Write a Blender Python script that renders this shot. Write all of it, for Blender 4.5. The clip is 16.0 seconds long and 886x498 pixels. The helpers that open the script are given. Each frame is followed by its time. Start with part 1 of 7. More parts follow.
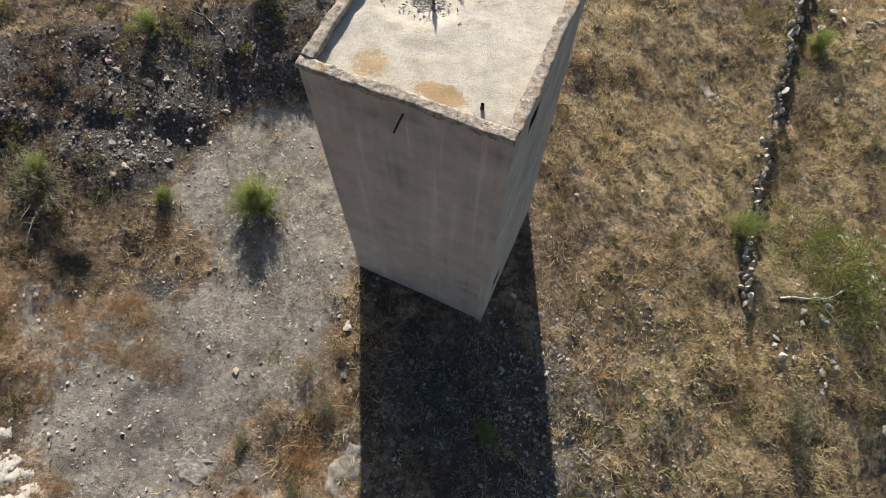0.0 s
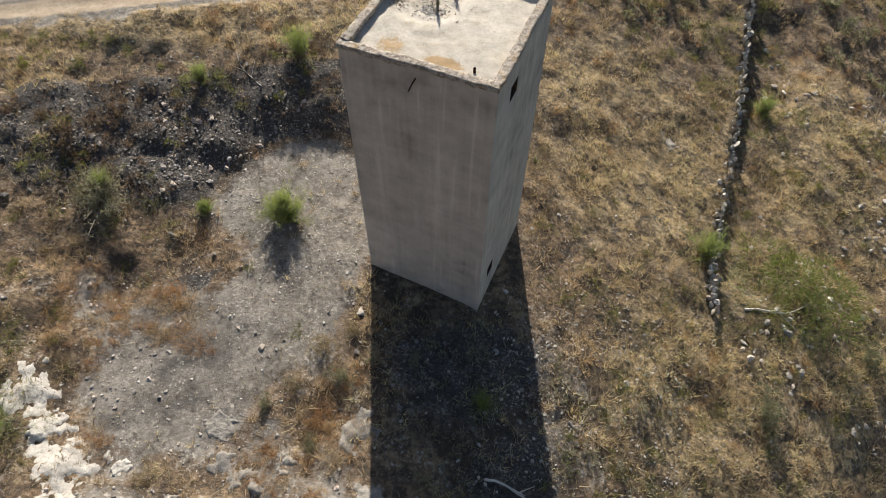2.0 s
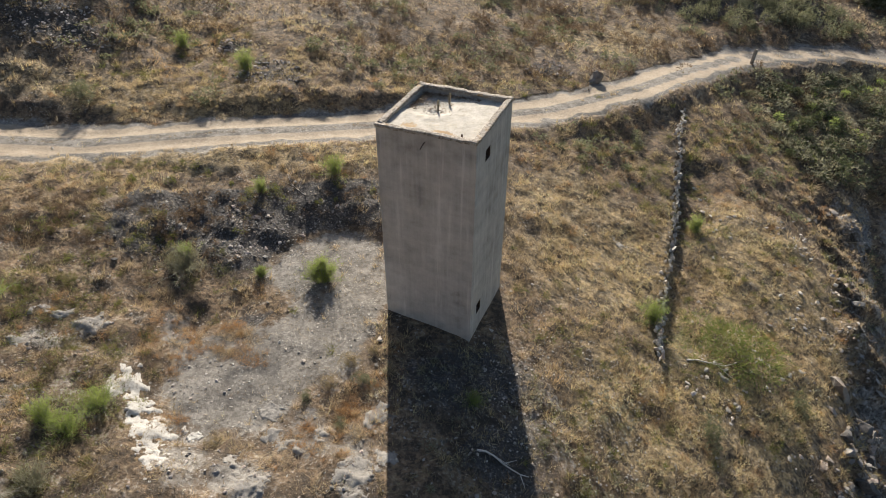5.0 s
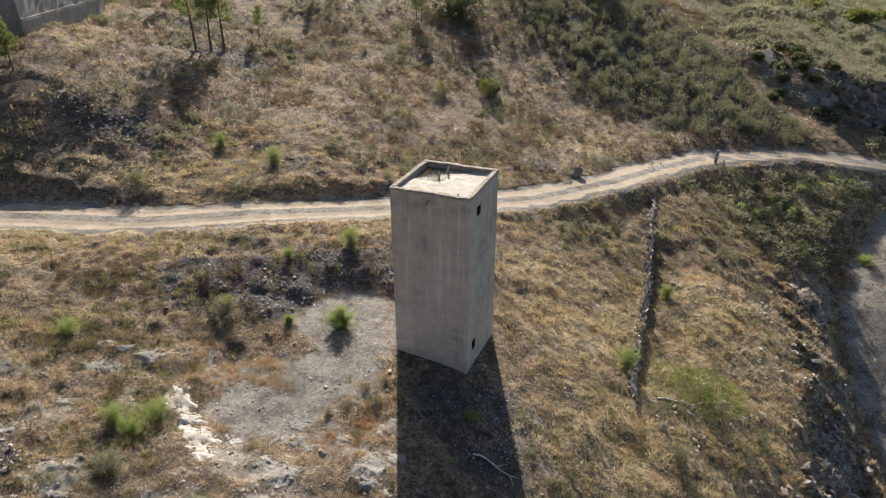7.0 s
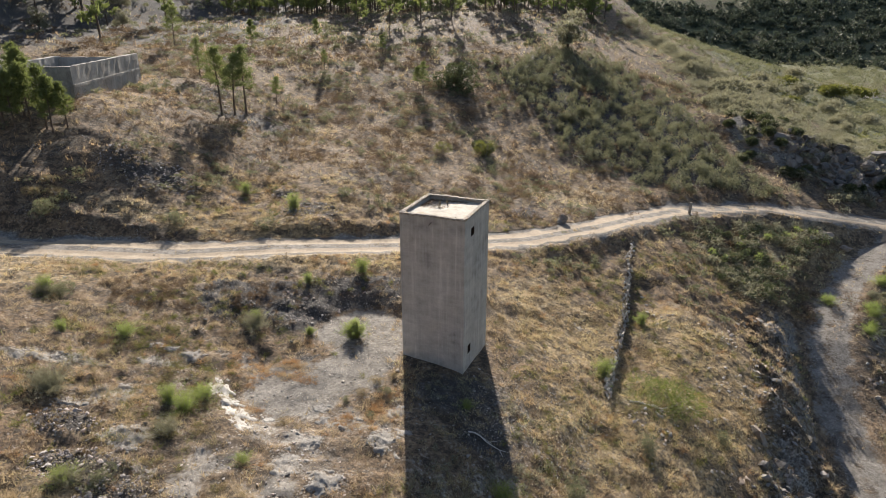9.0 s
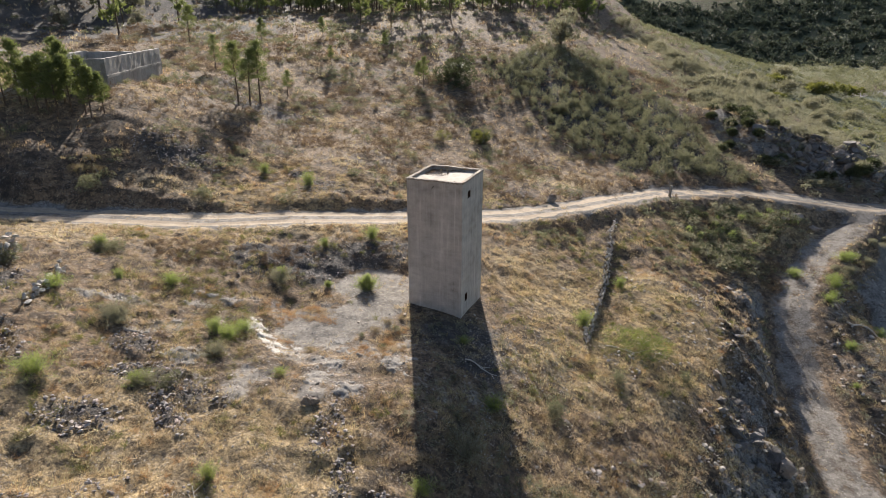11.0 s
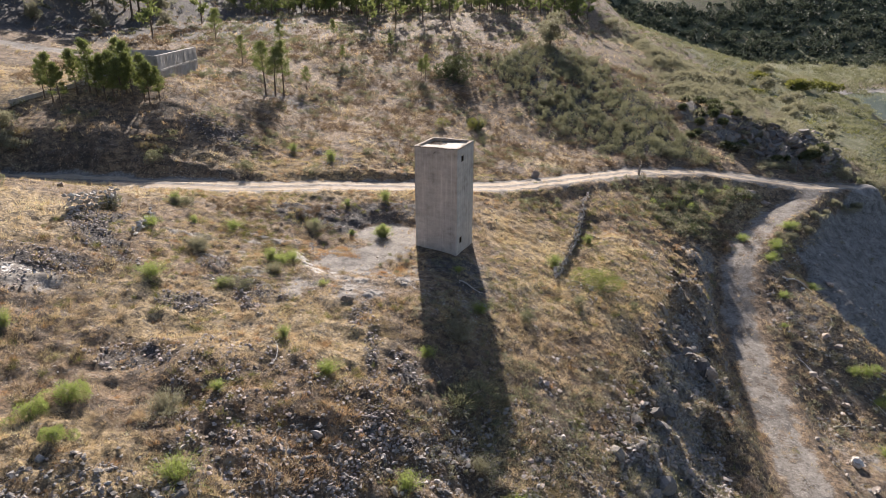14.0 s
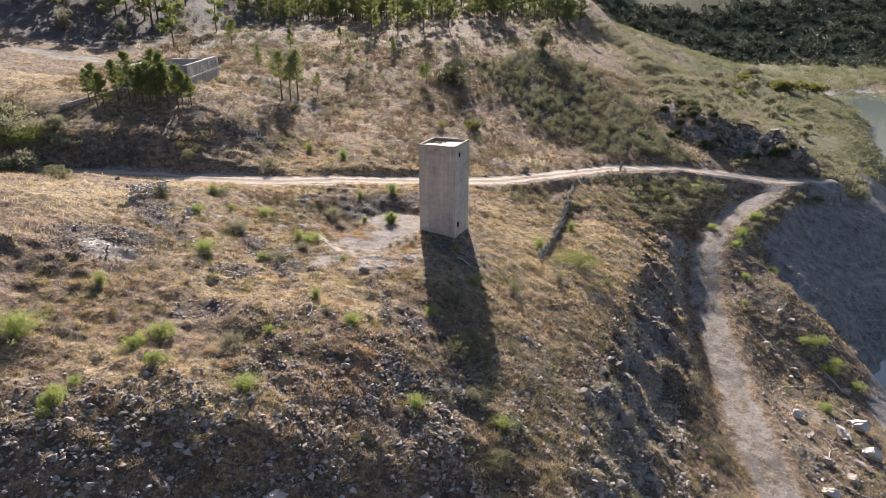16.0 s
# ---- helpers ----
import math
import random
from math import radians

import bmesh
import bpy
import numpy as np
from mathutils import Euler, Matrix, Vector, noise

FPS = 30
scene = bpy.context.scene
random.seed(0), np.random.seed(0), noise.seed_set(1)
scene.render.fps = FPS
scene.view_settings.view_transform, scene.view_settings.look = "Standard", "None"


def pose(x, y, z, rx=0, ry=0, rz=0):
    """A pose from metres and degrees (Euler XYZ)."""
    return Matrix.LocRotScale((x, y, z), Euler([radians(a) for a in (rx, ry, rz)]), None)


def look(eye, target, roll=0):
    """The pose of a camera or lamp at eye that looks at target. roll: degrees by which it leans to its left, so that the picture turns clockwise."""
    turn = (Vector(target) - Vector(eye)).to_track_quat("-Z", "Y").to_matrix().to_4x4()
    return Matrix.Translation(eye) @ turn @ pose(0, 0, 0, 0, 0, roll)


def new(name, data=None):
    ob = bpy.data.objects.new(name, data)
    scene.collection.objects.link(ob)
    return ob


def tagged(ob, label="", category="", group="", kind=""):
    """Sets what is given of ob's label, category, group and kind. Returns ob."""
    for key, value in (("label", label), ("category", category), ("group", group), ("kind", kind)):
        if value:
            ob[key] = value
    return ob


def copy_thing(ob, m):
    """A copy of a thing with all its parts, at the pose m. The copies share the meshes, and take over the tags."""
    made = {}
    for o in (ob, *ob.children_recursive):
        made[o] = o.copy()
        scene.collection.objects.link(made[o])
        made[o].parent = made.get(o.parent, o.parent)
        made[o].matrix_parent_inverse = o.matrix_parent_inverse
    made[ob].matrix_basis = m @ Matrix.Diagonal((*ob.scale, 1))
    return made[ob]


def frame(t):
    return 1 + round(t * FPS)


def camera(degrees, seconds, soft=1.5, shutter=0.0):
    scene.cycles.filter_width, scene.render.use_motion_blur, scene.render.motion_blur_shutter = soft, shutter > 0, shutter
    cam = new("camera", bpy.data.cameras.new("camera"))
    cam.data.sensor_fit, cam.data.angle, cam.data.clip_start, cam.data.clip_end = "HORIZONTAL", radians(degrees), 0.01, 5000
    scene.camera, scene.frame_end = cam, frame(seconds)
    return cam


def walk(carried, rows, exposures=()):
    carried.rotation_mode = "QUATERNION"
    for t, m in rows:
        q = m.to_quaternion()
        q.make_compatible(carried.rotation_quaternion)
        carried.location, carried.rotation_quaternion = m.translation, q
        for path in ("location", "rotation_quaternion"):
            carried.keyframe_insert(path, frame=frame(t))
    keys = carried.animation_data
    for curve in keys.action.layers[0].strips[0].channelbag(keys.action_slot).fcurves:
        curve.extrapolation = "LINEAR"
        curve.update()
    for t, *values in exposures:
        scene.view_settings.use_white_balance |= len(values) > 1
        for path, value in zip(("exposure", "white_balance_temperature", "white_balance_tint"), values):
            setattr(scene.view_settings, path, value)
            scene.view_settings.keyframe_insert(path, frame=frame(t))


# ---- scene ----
cam = camera(69.0, 16.0, soft=0.5)
# seconds, place, pitch, roll, yaw
PATH = [
    (0, -0.015, -0.286, 13.635, -66.42, 0.28, 0.88),
    (0.5, -0.016, -1.215, 13.626, -63.39, 0.30, 0.80),
    (1, -0.020, -2.159, 13.734, -60.61, 0.34, 0.70),
    (1.5, -0.029, -3.139, 13.920, -57.80, 0.38, 0.59),
    (2, -0.042, -4.146, 14.138, -55.08, 0.42, 0.48),
    (2.5, -0.057, -5.196, 14.348, -52.32, 0.45, 0.36),
    (3, -0.071, -6.321, 14.535, -49.34, 0.45, 0.26),
    (3.5, -0.075, -7.516, 14.683, -46.22, 0.41, 0.21),
    (4, -0.063, -8.758, 14.772, -43.03, 0.31, 0.22),
    (6.3, 0.013, -14.243, 15.258, -30.31, -0.16, 0.38),
    (6.5, 0.017, -14.752, 15.292, -29.34, -0.19, 0.39),
    (7, 0.018, -16.023, 15.363, -27.06, -0.21, 0.38),
    (7.5, 0.010, -17.301, 15.397, -24.82, -0.17, 0.34),
    (8, -0.001, -18.595, 15.391, -22.58, -0.13, 0.29),
    (8.5, -0.016, -19.903, 15.352, -21.01, -0.08, 0.24),
    (9, -0.037, -21.204, 15.296, -20.79, -0.06, 0.19),
    (11.5, -0.140, -27.968, 15.077, -20.74, -0.00, 0.05),
    (12, -0.133, -29.623, 15.049, -20.75, -0.00, 0.05),
    (12.5, -0.106, -31.337, 15.082, -20.77, -0.00, 0.07),
    (13, -0.081, -33.082, 15.198, -20.81, -0.02, 0.08),
    (13.5, -0.063, -34.860, 15.380, -20.77, -0.04, 0.10),
    (14, -0.052, -36.672, 15.618, -20.77, -0.07, 0.11),
    (14.5, -0.047, -38.515, 15.925, -20.79, -0.11, 0.11),
    (15, -0.046, -40.373, 16.283, -20.74, -0.15, 0.11),
    (15.5, -0.051, -42.231, 16.646, -20.71, -0.19, 0.11),
    (16, -0.059, -44.111, 16.992, -20.73, -0.23, 0.10),
]
walk(cam, [(t, pose(x, y, z, 90 + pitch, 0, yaw) @ pose(0, 0, 0, 0, 0, roll)) for t, x, y, z, pitch, roll, yaw in PATH], [(0, 0.88, 6500, 10), (4, 0.97, 6500, 10), (9, 1.13, 6450, 12), (12.5, 1.21, 6430, 15), (16, 1.38, 6430, 19)])

# ---- sun and sky
SUN_UP, SUN_TURN = 27.5, -4.0
sun = new("sun", bpy.data.lights.new("sun", "SUN"))
sun.data.energy, sun.data.angle, sun.data.color = 4.9, radians(0.55), (1.0, 0.92, 0.80)
_dir = Vector((math.sin(radians(SUN_TURN)) * math.cos(radians(SUN_UP)), math.cos(radians(SUN_TURN)) * math.cos(radians(SUN_UP)), math.sin(radians(SUN_UP))))
sun.matrix_world = look(_dir * 200, (0, 0, 0))
world = bpy.data.worlds.new("sky")
scene.world = world
world.use_nodes = True
_sky = world.node_tree.nodes.new("ShaderNodeTexSky")
_sky.sky_type, _sky.sun_disc = "NISHITA", False
_sky.sun_elevation, _sky.sun_rotation, _sky.air_density, _sky.dust_density = radians(SUN_UP), radians(SUN_TURN) % (2 * math.pi), 1.0, 1.2
_bg = world.node_tree.nodes["Background"]
_bg.inputs["Strength"].default_value = 0.066
world.node_tree.links.new(_sky.outputs[0], _bg.inputs["Color"])


# ---- materials
class Nodes:
    """a small writer of node trees"""

    def __init__(self, name):
        self.mat = bpy.data.materials.new(name)
        self.mat.use_nodes = True
        self.tree = self.mat.node_tree
        self.bsdf = self.tree.nodes["Principled BSDF"]
        self.bsdf.inputs["Roughness"].default_value = 0.9
        self.bsdf.inputs["Specular IOR Level"].default_value = 0.2
        self.place = self.tree.nodes.new("ShaderNodeNewGeometry").outputs["Position"]

    def put(self, socket, value):
        if hasattr(value, "links"):
            self.tree.links.new(value, socket)
        elif isinstance(value, (tuple, list)) and len(value) == 3 and socket.type == "RGBA":
            socket.default_value = (*value, 1)
        else:
            socket.default_value = value

    def noise(self, scale, detail=5, rough=0.6, where=None, stretch=None):
        n = self.tree.nodes.new("ShaderNodeTexNoise")
        where = where or self.place
        if stretch:
            m = self.tree.nodes.new("ShaderNodeMapping")
            m.inputs["Scale"].default_value = stretch
            self.put(m.inputs["Vector"], where)
            where = m.outputs[0]
        self.put(n.inputs["Vector"], where)
        n.inputs["Scale"].default_value, n.inputs["Detail"].default_value, n.inputs["Roughness"].default_value = scale, detail, rough
        return n.outputs["Fac"]

    def cells(self, scale, out="Distance", feature="F1"):
        n = self.tree.nodes.new("ShaderNodeTexVoronoi")
        n.feature = feature
        self.put(n.inputs["Vector"], self.place)
        n.inputs["Scale"].default_value = scale
        return n.outputs[out]

    def ramp(self, fac, *stops):
        n = self.tree.nodes.new("ShaderNodeValToRGB")
        e = n.color_ramp.elements
        while len(e) < len(stops):
            e.new(0.5)
        for el, (pos, col) in zip(e, stops):
            el.position, el.color = pos, (*col, 1) if len(col) == 3 else col
        self.put(n.inputs["Fac"], fac)
        return n.outputs["Color"]

    def mix(self, fac, a, b, how="MIX"):
        n = self.tree.nodes.new("ShaderNodeMix")
        n.data_type, n.blend_type = "RGBA", how
        self.put(n.inputs["Factor"], fac)
        self.put(n.inputs[6], a)
        self.put(n.inputs[7], b)
        return n.outputs[2]

    def calc(self, op, a, b=0.0, c=0.0):
        n = self.tree.nodes.new("ShaderNodeMath")
        n.operation = op
        for s, v in zip(n.inputs, (a, b, c)):
            self.put(s, v)
        return n.outputs[0]

    def span(self, v, a, b, lo=0.0, hi=1.0):
        n = self.tree.nodes.new("ShaderNodeMapRange")
        n.interpolation_type = "SMOOTHSTEP"
        for s, w in zip(n.inputs, (v, a, b, lo, hi)):
            self.put(s, w)
        return n.outputs[0]

    def attr(self, name):
        n = self.tree.nodes.new("ShaderNodeAttribute")
        n.attribute_name = name
        return n.outputs["Color"], n.outputs["Alpha"]

    def split(self, col):
        n = self.tree.nodes.new("ShaderNodeSeparateColor")
        self.put(n.inputs[0], col)
        return n.outputs[0], n.outputs[1], n.outputs[2]

    def island(self):
        return self.tree.nodes.new("ShaderNodeNewGeometry").outputs["Random Per Island"]

    def each(self):
        return self.tree.nodes.new("ShaderNodeObjectInfo").outputs["Random"]

    def bump(self, height, strength=0.5, distance=0.05):
        n = self.tree.nodes.new("ShaderNodeBump")
        n.inputs["Strength"].default_value, n.inputs["Distance"].default_value = strength, distance
        self.put(n.inputs["Height"], height)
        self.put(self.bsdf.inputs["Normal"], n.outputs[0])

    def colour(self, col):
        self.put(self.bsdf.inputs["Base Color"], col)
        return self

    def translucent(self, col, share):
        t = self.tree.nodes.new("ShaderNodeBsdfTranslucent")
        self.put(t.inputs["Color"], col)
        m = self.tree.nodes.new("ShaderNodeMixShader")
        m.inputs[0].default_value = share
        self.tree.links.new(self.bsdf.outputs[0], m.inputs[1])
        self.tree.links.new(t.outputs[0], m.inputs[2])
        self.tree.links.new(m.outputs[0], self.tree.nodes["Material Output"].inputs["Surface"])


def ground_material():
    n = Nodes("hillside soil")
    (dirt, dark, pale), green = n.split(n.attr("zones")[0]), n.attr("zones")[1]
    rock, shore, straw = n.split(n.attr("zones_far")[0])
    wide, mid, fine, grit, speck = n.noise(0.16, 4), n.noise(0.9, 5), n.noise(6, 6, 0.7), n.noise(38, 4, 0.7), n.noise(15, 5, 0.75)
    patch = n.calc("ADD", n.calc("MULTIPLY", wide, 0.5), n.calc("MULTIPLY", mid, 0.5))
    grass = n.ramp(patch, (0.32, (0.085, 0.065, 0.048)), (0.44, (0.18, 0.128, 0.083)), (0.56, (0.31, 0.21, 0.125)), (0.7, (0.24, 0.185, 0.13)))
    grass = n.mix(n.span(straw, 0.2, 0.8), grass, n.ramp(mid, (0.35, (0.30, 0.225, 0.13)), (0.65, (0.56, 0.42, 0.225))))
    grass = n.mix(n.span(fine, 0.40, 0.60), n.mix(0.6, grass, (0.05, 0.042, 0.034)), grass)
    brush = n.noise(1.9, 4, 0.65)
    grass = n.mix(n.calc("MULTIPLY", n.span(brush, 0.50, 0.40), 0.72), grass, (0.052, 0.042, 0.033))
    grass = n.mix(n.calc("MULTIPLY", n.span(brush, 0.56, 0.66), 0.5), grass, (0.42, 0.33, 0.21))
    soil = n.ramp(n.calc("ADD", n.calc("MULTIPLY", mid, 0.4), n.calc("MULTIPLY", fine, 0.6)), (0.34, (0.075, 0.067, 0.059)), (0.5, (0.178, 0.162, 0.141)), (0.66, (0.30, 0.274, 0.24)))
    soil = n.mix(n.span(n.noise(0.45, 4), 0.5, 0.36), soil, n.mix(0.7, soil, (0.085, 0.08, 0.075)))
    soil = n.mix(n.calc("MULTIPLY", n.span(n.noise(2.6, 5, 0.7), 0.47, 0.36), 0.6), soil, (0.075, 0.066, 0.058))
    lane = n.ramp(n.calc("ADD", n.calc("MULTIPLY", mid, 0.5), n.calc("MULTIPLY", fine, 0.5)), (0.3, (0.20, 0.158, 0.113)), (0.5, (0.34, 0.275, 0.20)), (0.7, (0.46, 0.38, 0.285)))

    def share(mask, spread=0.9, at=0.5, sharp=0.14):
        wob = n.calc("MULTIPLY", n.calc("SUBTRACT", n.calc("ADD", n.calc("MULTIPLY", mid, 0.5), n.calc("MULTIPLY", fine, 0.5)), 0.5), spread * 2)
        return n.span(n.calc("ADD", mask, wob), at - sharp, at + sharp)
    col = n.mix(share(green), grass, n.ramp(mid, (0.3, (0.06, 0.068, 0.03)), (0.6, (0.14, 0.145, 0.065)), (0.75, (0.23, 0.21, 0.11))))
    stone = n.ramp(n.calc("ADD", n.calc("MULTIPLY", fine, 0.55), n.calc("MULTIPLY", speck, 0.45)), (0.36, (0.085, 0.078, 0.07)), (0.49, (0.26, 0.238, 0.208)), (0.64, (0.52, 0.475, 0.42)))
    col = n.mix(share(rock), col, stone)
    # dark soil and rubble, and the painted shade under trees and scrub
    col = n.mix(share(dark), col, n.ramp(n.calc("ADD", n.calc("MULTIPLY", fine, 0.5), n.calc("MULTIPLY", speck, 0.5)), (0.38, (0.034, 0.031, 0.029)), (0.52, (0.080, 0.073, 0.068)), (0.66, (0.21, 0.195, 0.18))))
    col = n.mix(share(dirt, 1.0), col, n.mix(n.span(dirt, 0.9, 1.05), soil, lane))
    col = n.mix(share(pale, 1.3, 0.58, 0.08), col, n.ramp(fine, (0.32, (0.30, 0.28, 0.25)), (0.45, (0.60, 0.57, 0.52)), (0.7, (0.76, 0.73, 0.68))))
    mud = n.ramp(n.calc("ADD", n.calc("MULTIPLY", mid, 0.5), n.calc("MULTIPLY", fine, 0.5)), (0.38, (0.10, 0.096, 0.09)), (0.5, (0.21, 0.20, 0.185)), (0.64, (0.33, 0.315, 0.285)))
    mud = n.mix(n.calc("MULTIPLY", n.span(n.noise(1.0, 3, 0.6, stretch=(0.10, 0.10, 3.6)), 0.52, 0.66), n.span(n.split(n.place)[2], -10.5, -14.5, 0.0, 0.6)), mud, (0.36, 0.345, 0.315))
    col = n.mix(share(shore, 0.4), col, mud)
    col = n.mix(n.calc("MULTIPLY", n.span(speck, 0.60, 0.70), 0.75), col, n.mix(0.6, col, (0.55, 0.50, 0.43)))
    col = n.mix(n.calc("MULTIPLY", n.span(grit, 0.58, 0.70), 0.45), col, n.mix(0.6, col, (0.55, 0.50, 0.43)))
    col = n.mix(n.calc("MULTIPLY", n.span(speck, 0.44, 0.34), 0.7), col, n.mix(0.7, col, (0.035, 0.03, 0.027)))
    col = n.mix(n.calc("MULTIPLY", n.span(grit, 0.45, 0.33), 0.6), col, n.mix(0.6, col, (0.03, 0.026, 0.022)))
    cell = n.tree.nodes.new("ShaderNodeTexVoronoi")
    n.put(cell.inputs["Vector"], n.place)
    cell.inputs["Scale"].default_value = 9.0
    tone = n.split(cell.outputs["Color"])[0]
    flecks = n.calc("MULTIPLY", n.span(n.noise(13, 3, 0.55), 0.57, 0.63), n.span(n.noise(1.3, 4, 0.65), 0.44, 0.60))
    col = n.mix(n.calc("MULTIPLY", flecks, 0.55), col, (0.50, 0.46, 0.40))
    col = n.mix(n.calc("MULTIPLY", n.span(tone, 0.45, 0.15, 0.0, 0.62), n.calc("MULTIPLY", n.span(dirt, 0.55, 0.2), n.span(n.noise(2.1, 4, 0.65), 0.40, 0.56))), col, (0.045, 0.038, 0.032))
    n.colour(col)
    calm = n.span(dirt, 0.2, 0.6, 1.0, 0.22)
    n.bump(n.calc("MULTIPLY", calm, n.calc("ADD", n.calc("MULTIPLY", n.noise(3.2, 3, 0.6), 0.45), n.calc("ADD", n.calc("MULTIPLY", fine, 0.55), n.calc("ADD", n.calc("MULTIPLY", speck, 0.3), n.calc("MULTIPLY", grit, 0.12))))), 1.0, 0.19)
    return n.mat


def plaster_material():
    n = Nodes("weathered cement render")
    big, mid, grain = n.noise(0.5, 4), n.noise(2.2, 6, 0.65), n.noise(60, 3, 0.7)
    drip = n.noise(1.0, 5, 0.6, stretch=(5.5, 5.5, 0.28))
    band = n.noise(1.0, 4, 0.6, stretch=(0.35, 0.35, 2.6))
    v = n.calc("ADD", n.calc("MULTIPLY", big, 0.35), n.calc("ADD", n.calc("MULTIPLY", mid, 0.30), n.calc("ADD", n.calc("MULTIPLY", drip, 0.2), n.calc("MULTIPLY", band, 0.15))))
    col = n.ramp(v, (0.38, (0.30, 0.27, 0.237)), (0.46, (0.42, 0.38, 0.335)), (0.54, (0.505, 0.46, 0.405)), (0.62, (0.60, 0.55, 0.49)))
    col = n.mix(n.calc("MULTIPLY", n.span(drip, 0.58, 0.70), 0.6), col, (0.62, 0.57, 0.51))
    col = n.mix(n.calc("MULTIPLY", n.span(mid, 0.36, 0.26), 0.35), col, (0.24, 0.215, 0.19))
    col = n.mix(n.calc("MULTIPLY", n.span(grain, 0.4, 0.25), 0.3), col, (0.20, 0.18, 0.16))
    n.colour(col)
    n.bump(n.calc("ADD", n.calc("MULTIPLY", band, 1.6), n.calc("ADD", n.calc("MULTIPLY", mid, 0.9), n.calc("MULTIPLY", grain, 0.3))), 0.8, 0.05)
    return n.mat


def rim_material():
    n = Nodes("lichened mortar")
    mid, fine, grain = n.noise(2.5, 5), n.noise(14, 6, 0.7), n.noise(70, 3)
    col = n.ramp(fine, (0.32, (0.12, 0.10, 0.082)), (0.47, (0.33, 0.285, 0.235)), (0.64, (0.52, 0.465, 0.40)))
    col = n.mix(n.calc("MULTIPLY", n.span(mid, 0.55, 0.68), 0.6), col, (0.40, 0.25, 0.10))
    col = n.mix(n.calc("MULTIPLY", n.span(mid, 0.42, 0.3), 0.6), col, (0.16, 0.13, 0.10))
    n.colour(col)
    n.bump(n.calc("ADD", fine, n.calc("MULTIPLY", grain, 0.4)), 0.8, 0.05)
    return n.mat


def screed_material():
    n = Nodes("pale roof screed")
    broken, lichen, _ = n.split(n.attr("worn")[0])
    wide, mid, fine, grain = n.noise(0.9, 4), n.noise(3.2, 6, 0.65), n.noise(16, 5, 0.7), n.noise(70, 3)
    col = n.ramp(n.calc("ADD", n.calc("MULTIPLY", mid, 0.6), n.calc("MULTIPLY", fine, 0.4)), (0.3, (0.27, 0.24, 0.195)), (0.44, (0.42, 0.385, 0.325)), (0.6, (0.53, 0.49, 0.43)))
    col = n.mix(n.calc("MULTIPLY", n.span(n.calc("ADD", n.calc("MULTIPLY", wide, 0.5), n.calc("MULTIPLY", fine, 0.5)), 0.54, 0.62), 0.4), col, (0.42, 0.32, 0.19))
    ochre = n.span(n.calc("ADD", lichen, n.calc("MULTIPLY", n.calc("SUBTRACT", fine, 0.5), 1.6)), 0.45, 0.75)
    col = n.mix(n.calc("MULTIPLY", ochre, 0.75), col, n.mix(grain, (0.24, 0.14, 0.045), (0.44, 0.28, 0.11)))
    col = n.mix(n.calc("MULTIPLY", n.span(n.noise(24, 4, 0.7), 0.58, 0.68), 0.5), col, (0.30, 0.23, 0.15))
    loose = n.span(n.calc("ADD", broken, n.calc("MULTIPLY", n.calc("SUBTRACT", mid, 0.5), 1.5)), 0.48, 0.58)
    chips = n.ramp(n.split(n.cells(26, "Color"))[0], (0.1, (0.19, 0.182, 0.172)), (0.5, (0.31, 0.30, 0.28)), (0.9, (0.44, 0.425, 0.40)))
    col = n.mix(loose, col, chips)
    n.colour(col)
    n.bump(n.calc("ADD", n.calc("MULTIPLY", n.calc("MULTIPLY", loose, n.cells(26)), 1.2), n.calc("ADD", n.calc("MULTIPLY", mid, 0.2), n.calc("ADD", n.calc("MULTIPLY", fine, 0.35), n.calc("MULTIPLY", grain, 0.25)))), 0.7, 0.04)
    return n.mat


def stone_material(name, lo, mid_col, hi, warm=(0.32, 0.22, 0.15), per_object=False):
    n = Nodes(name)
    r = n.each() if per_object else n.island()
    mid, fine, grain = n.noise(1.6, 4), n.noise(9, 6, 0.7), n.noise(48, 3)
    col = n.ramp(n.calc("ADD", n.calc("MULTIPLY", fine, 0.55), n.calc("MULTIPLY", r, 0.45)), (0.25, lo), (0.5, mid_col), (0.78, hi))
    col = n.mix(n.calc("MULTIPLY", n.span(n.calc("ADD", r, mid), 1.15, 1.5), 0.55), col, warm)
    col = n.mix(n.calc("MULTIPLY", n.span(grain, 0.42, 0.3), 0.5), col, (0.05, 0.045, 0.04))
    n.colour(col)
    n.bump(n.calc("ADD", fine, n.calc("MULTIPLY", grain, 0.4)), 0.7, 0.05)
    return n.mat


def leaf_material(name, dark, light, glow, share=0.35, tint=False):
    n = Nodes(name)
    if tint:
        base, _ = n.attr("tint")
        col = n.mix(n.calc("MULTIPLY", n.island(), 0.5), base, n.mix(0.5, base, (0.12, 0.085, 0.04)))
        back = n.mix(0.5, base, glow)
    else:
        v = n.calc("ADD", n.calc("MULTIPLY", n.island(), 0.6), n.calc("MULTIPLY", n.noise(1.7, 3), 0.4))
        col = n.ramp(v, (0.15, dark), (0.85, light))
        back = n.mix(0.5, col, glow)
    n.bsdf.inputs["Roughness"].default_value = 0.6
    n.colour(col)
    n.translucent(back, share)
    return n.mat


def bark_material(name, a, b):
    n = Nodes(name)
    v = n.noise(6, 5, 0.7, stretch=(3, 3, 0.5))
    n.colour(n.ramp(v, (0.3, a), (0.7, b)))
    n.bump(v, 0.6, 0.03)
    return n.mat


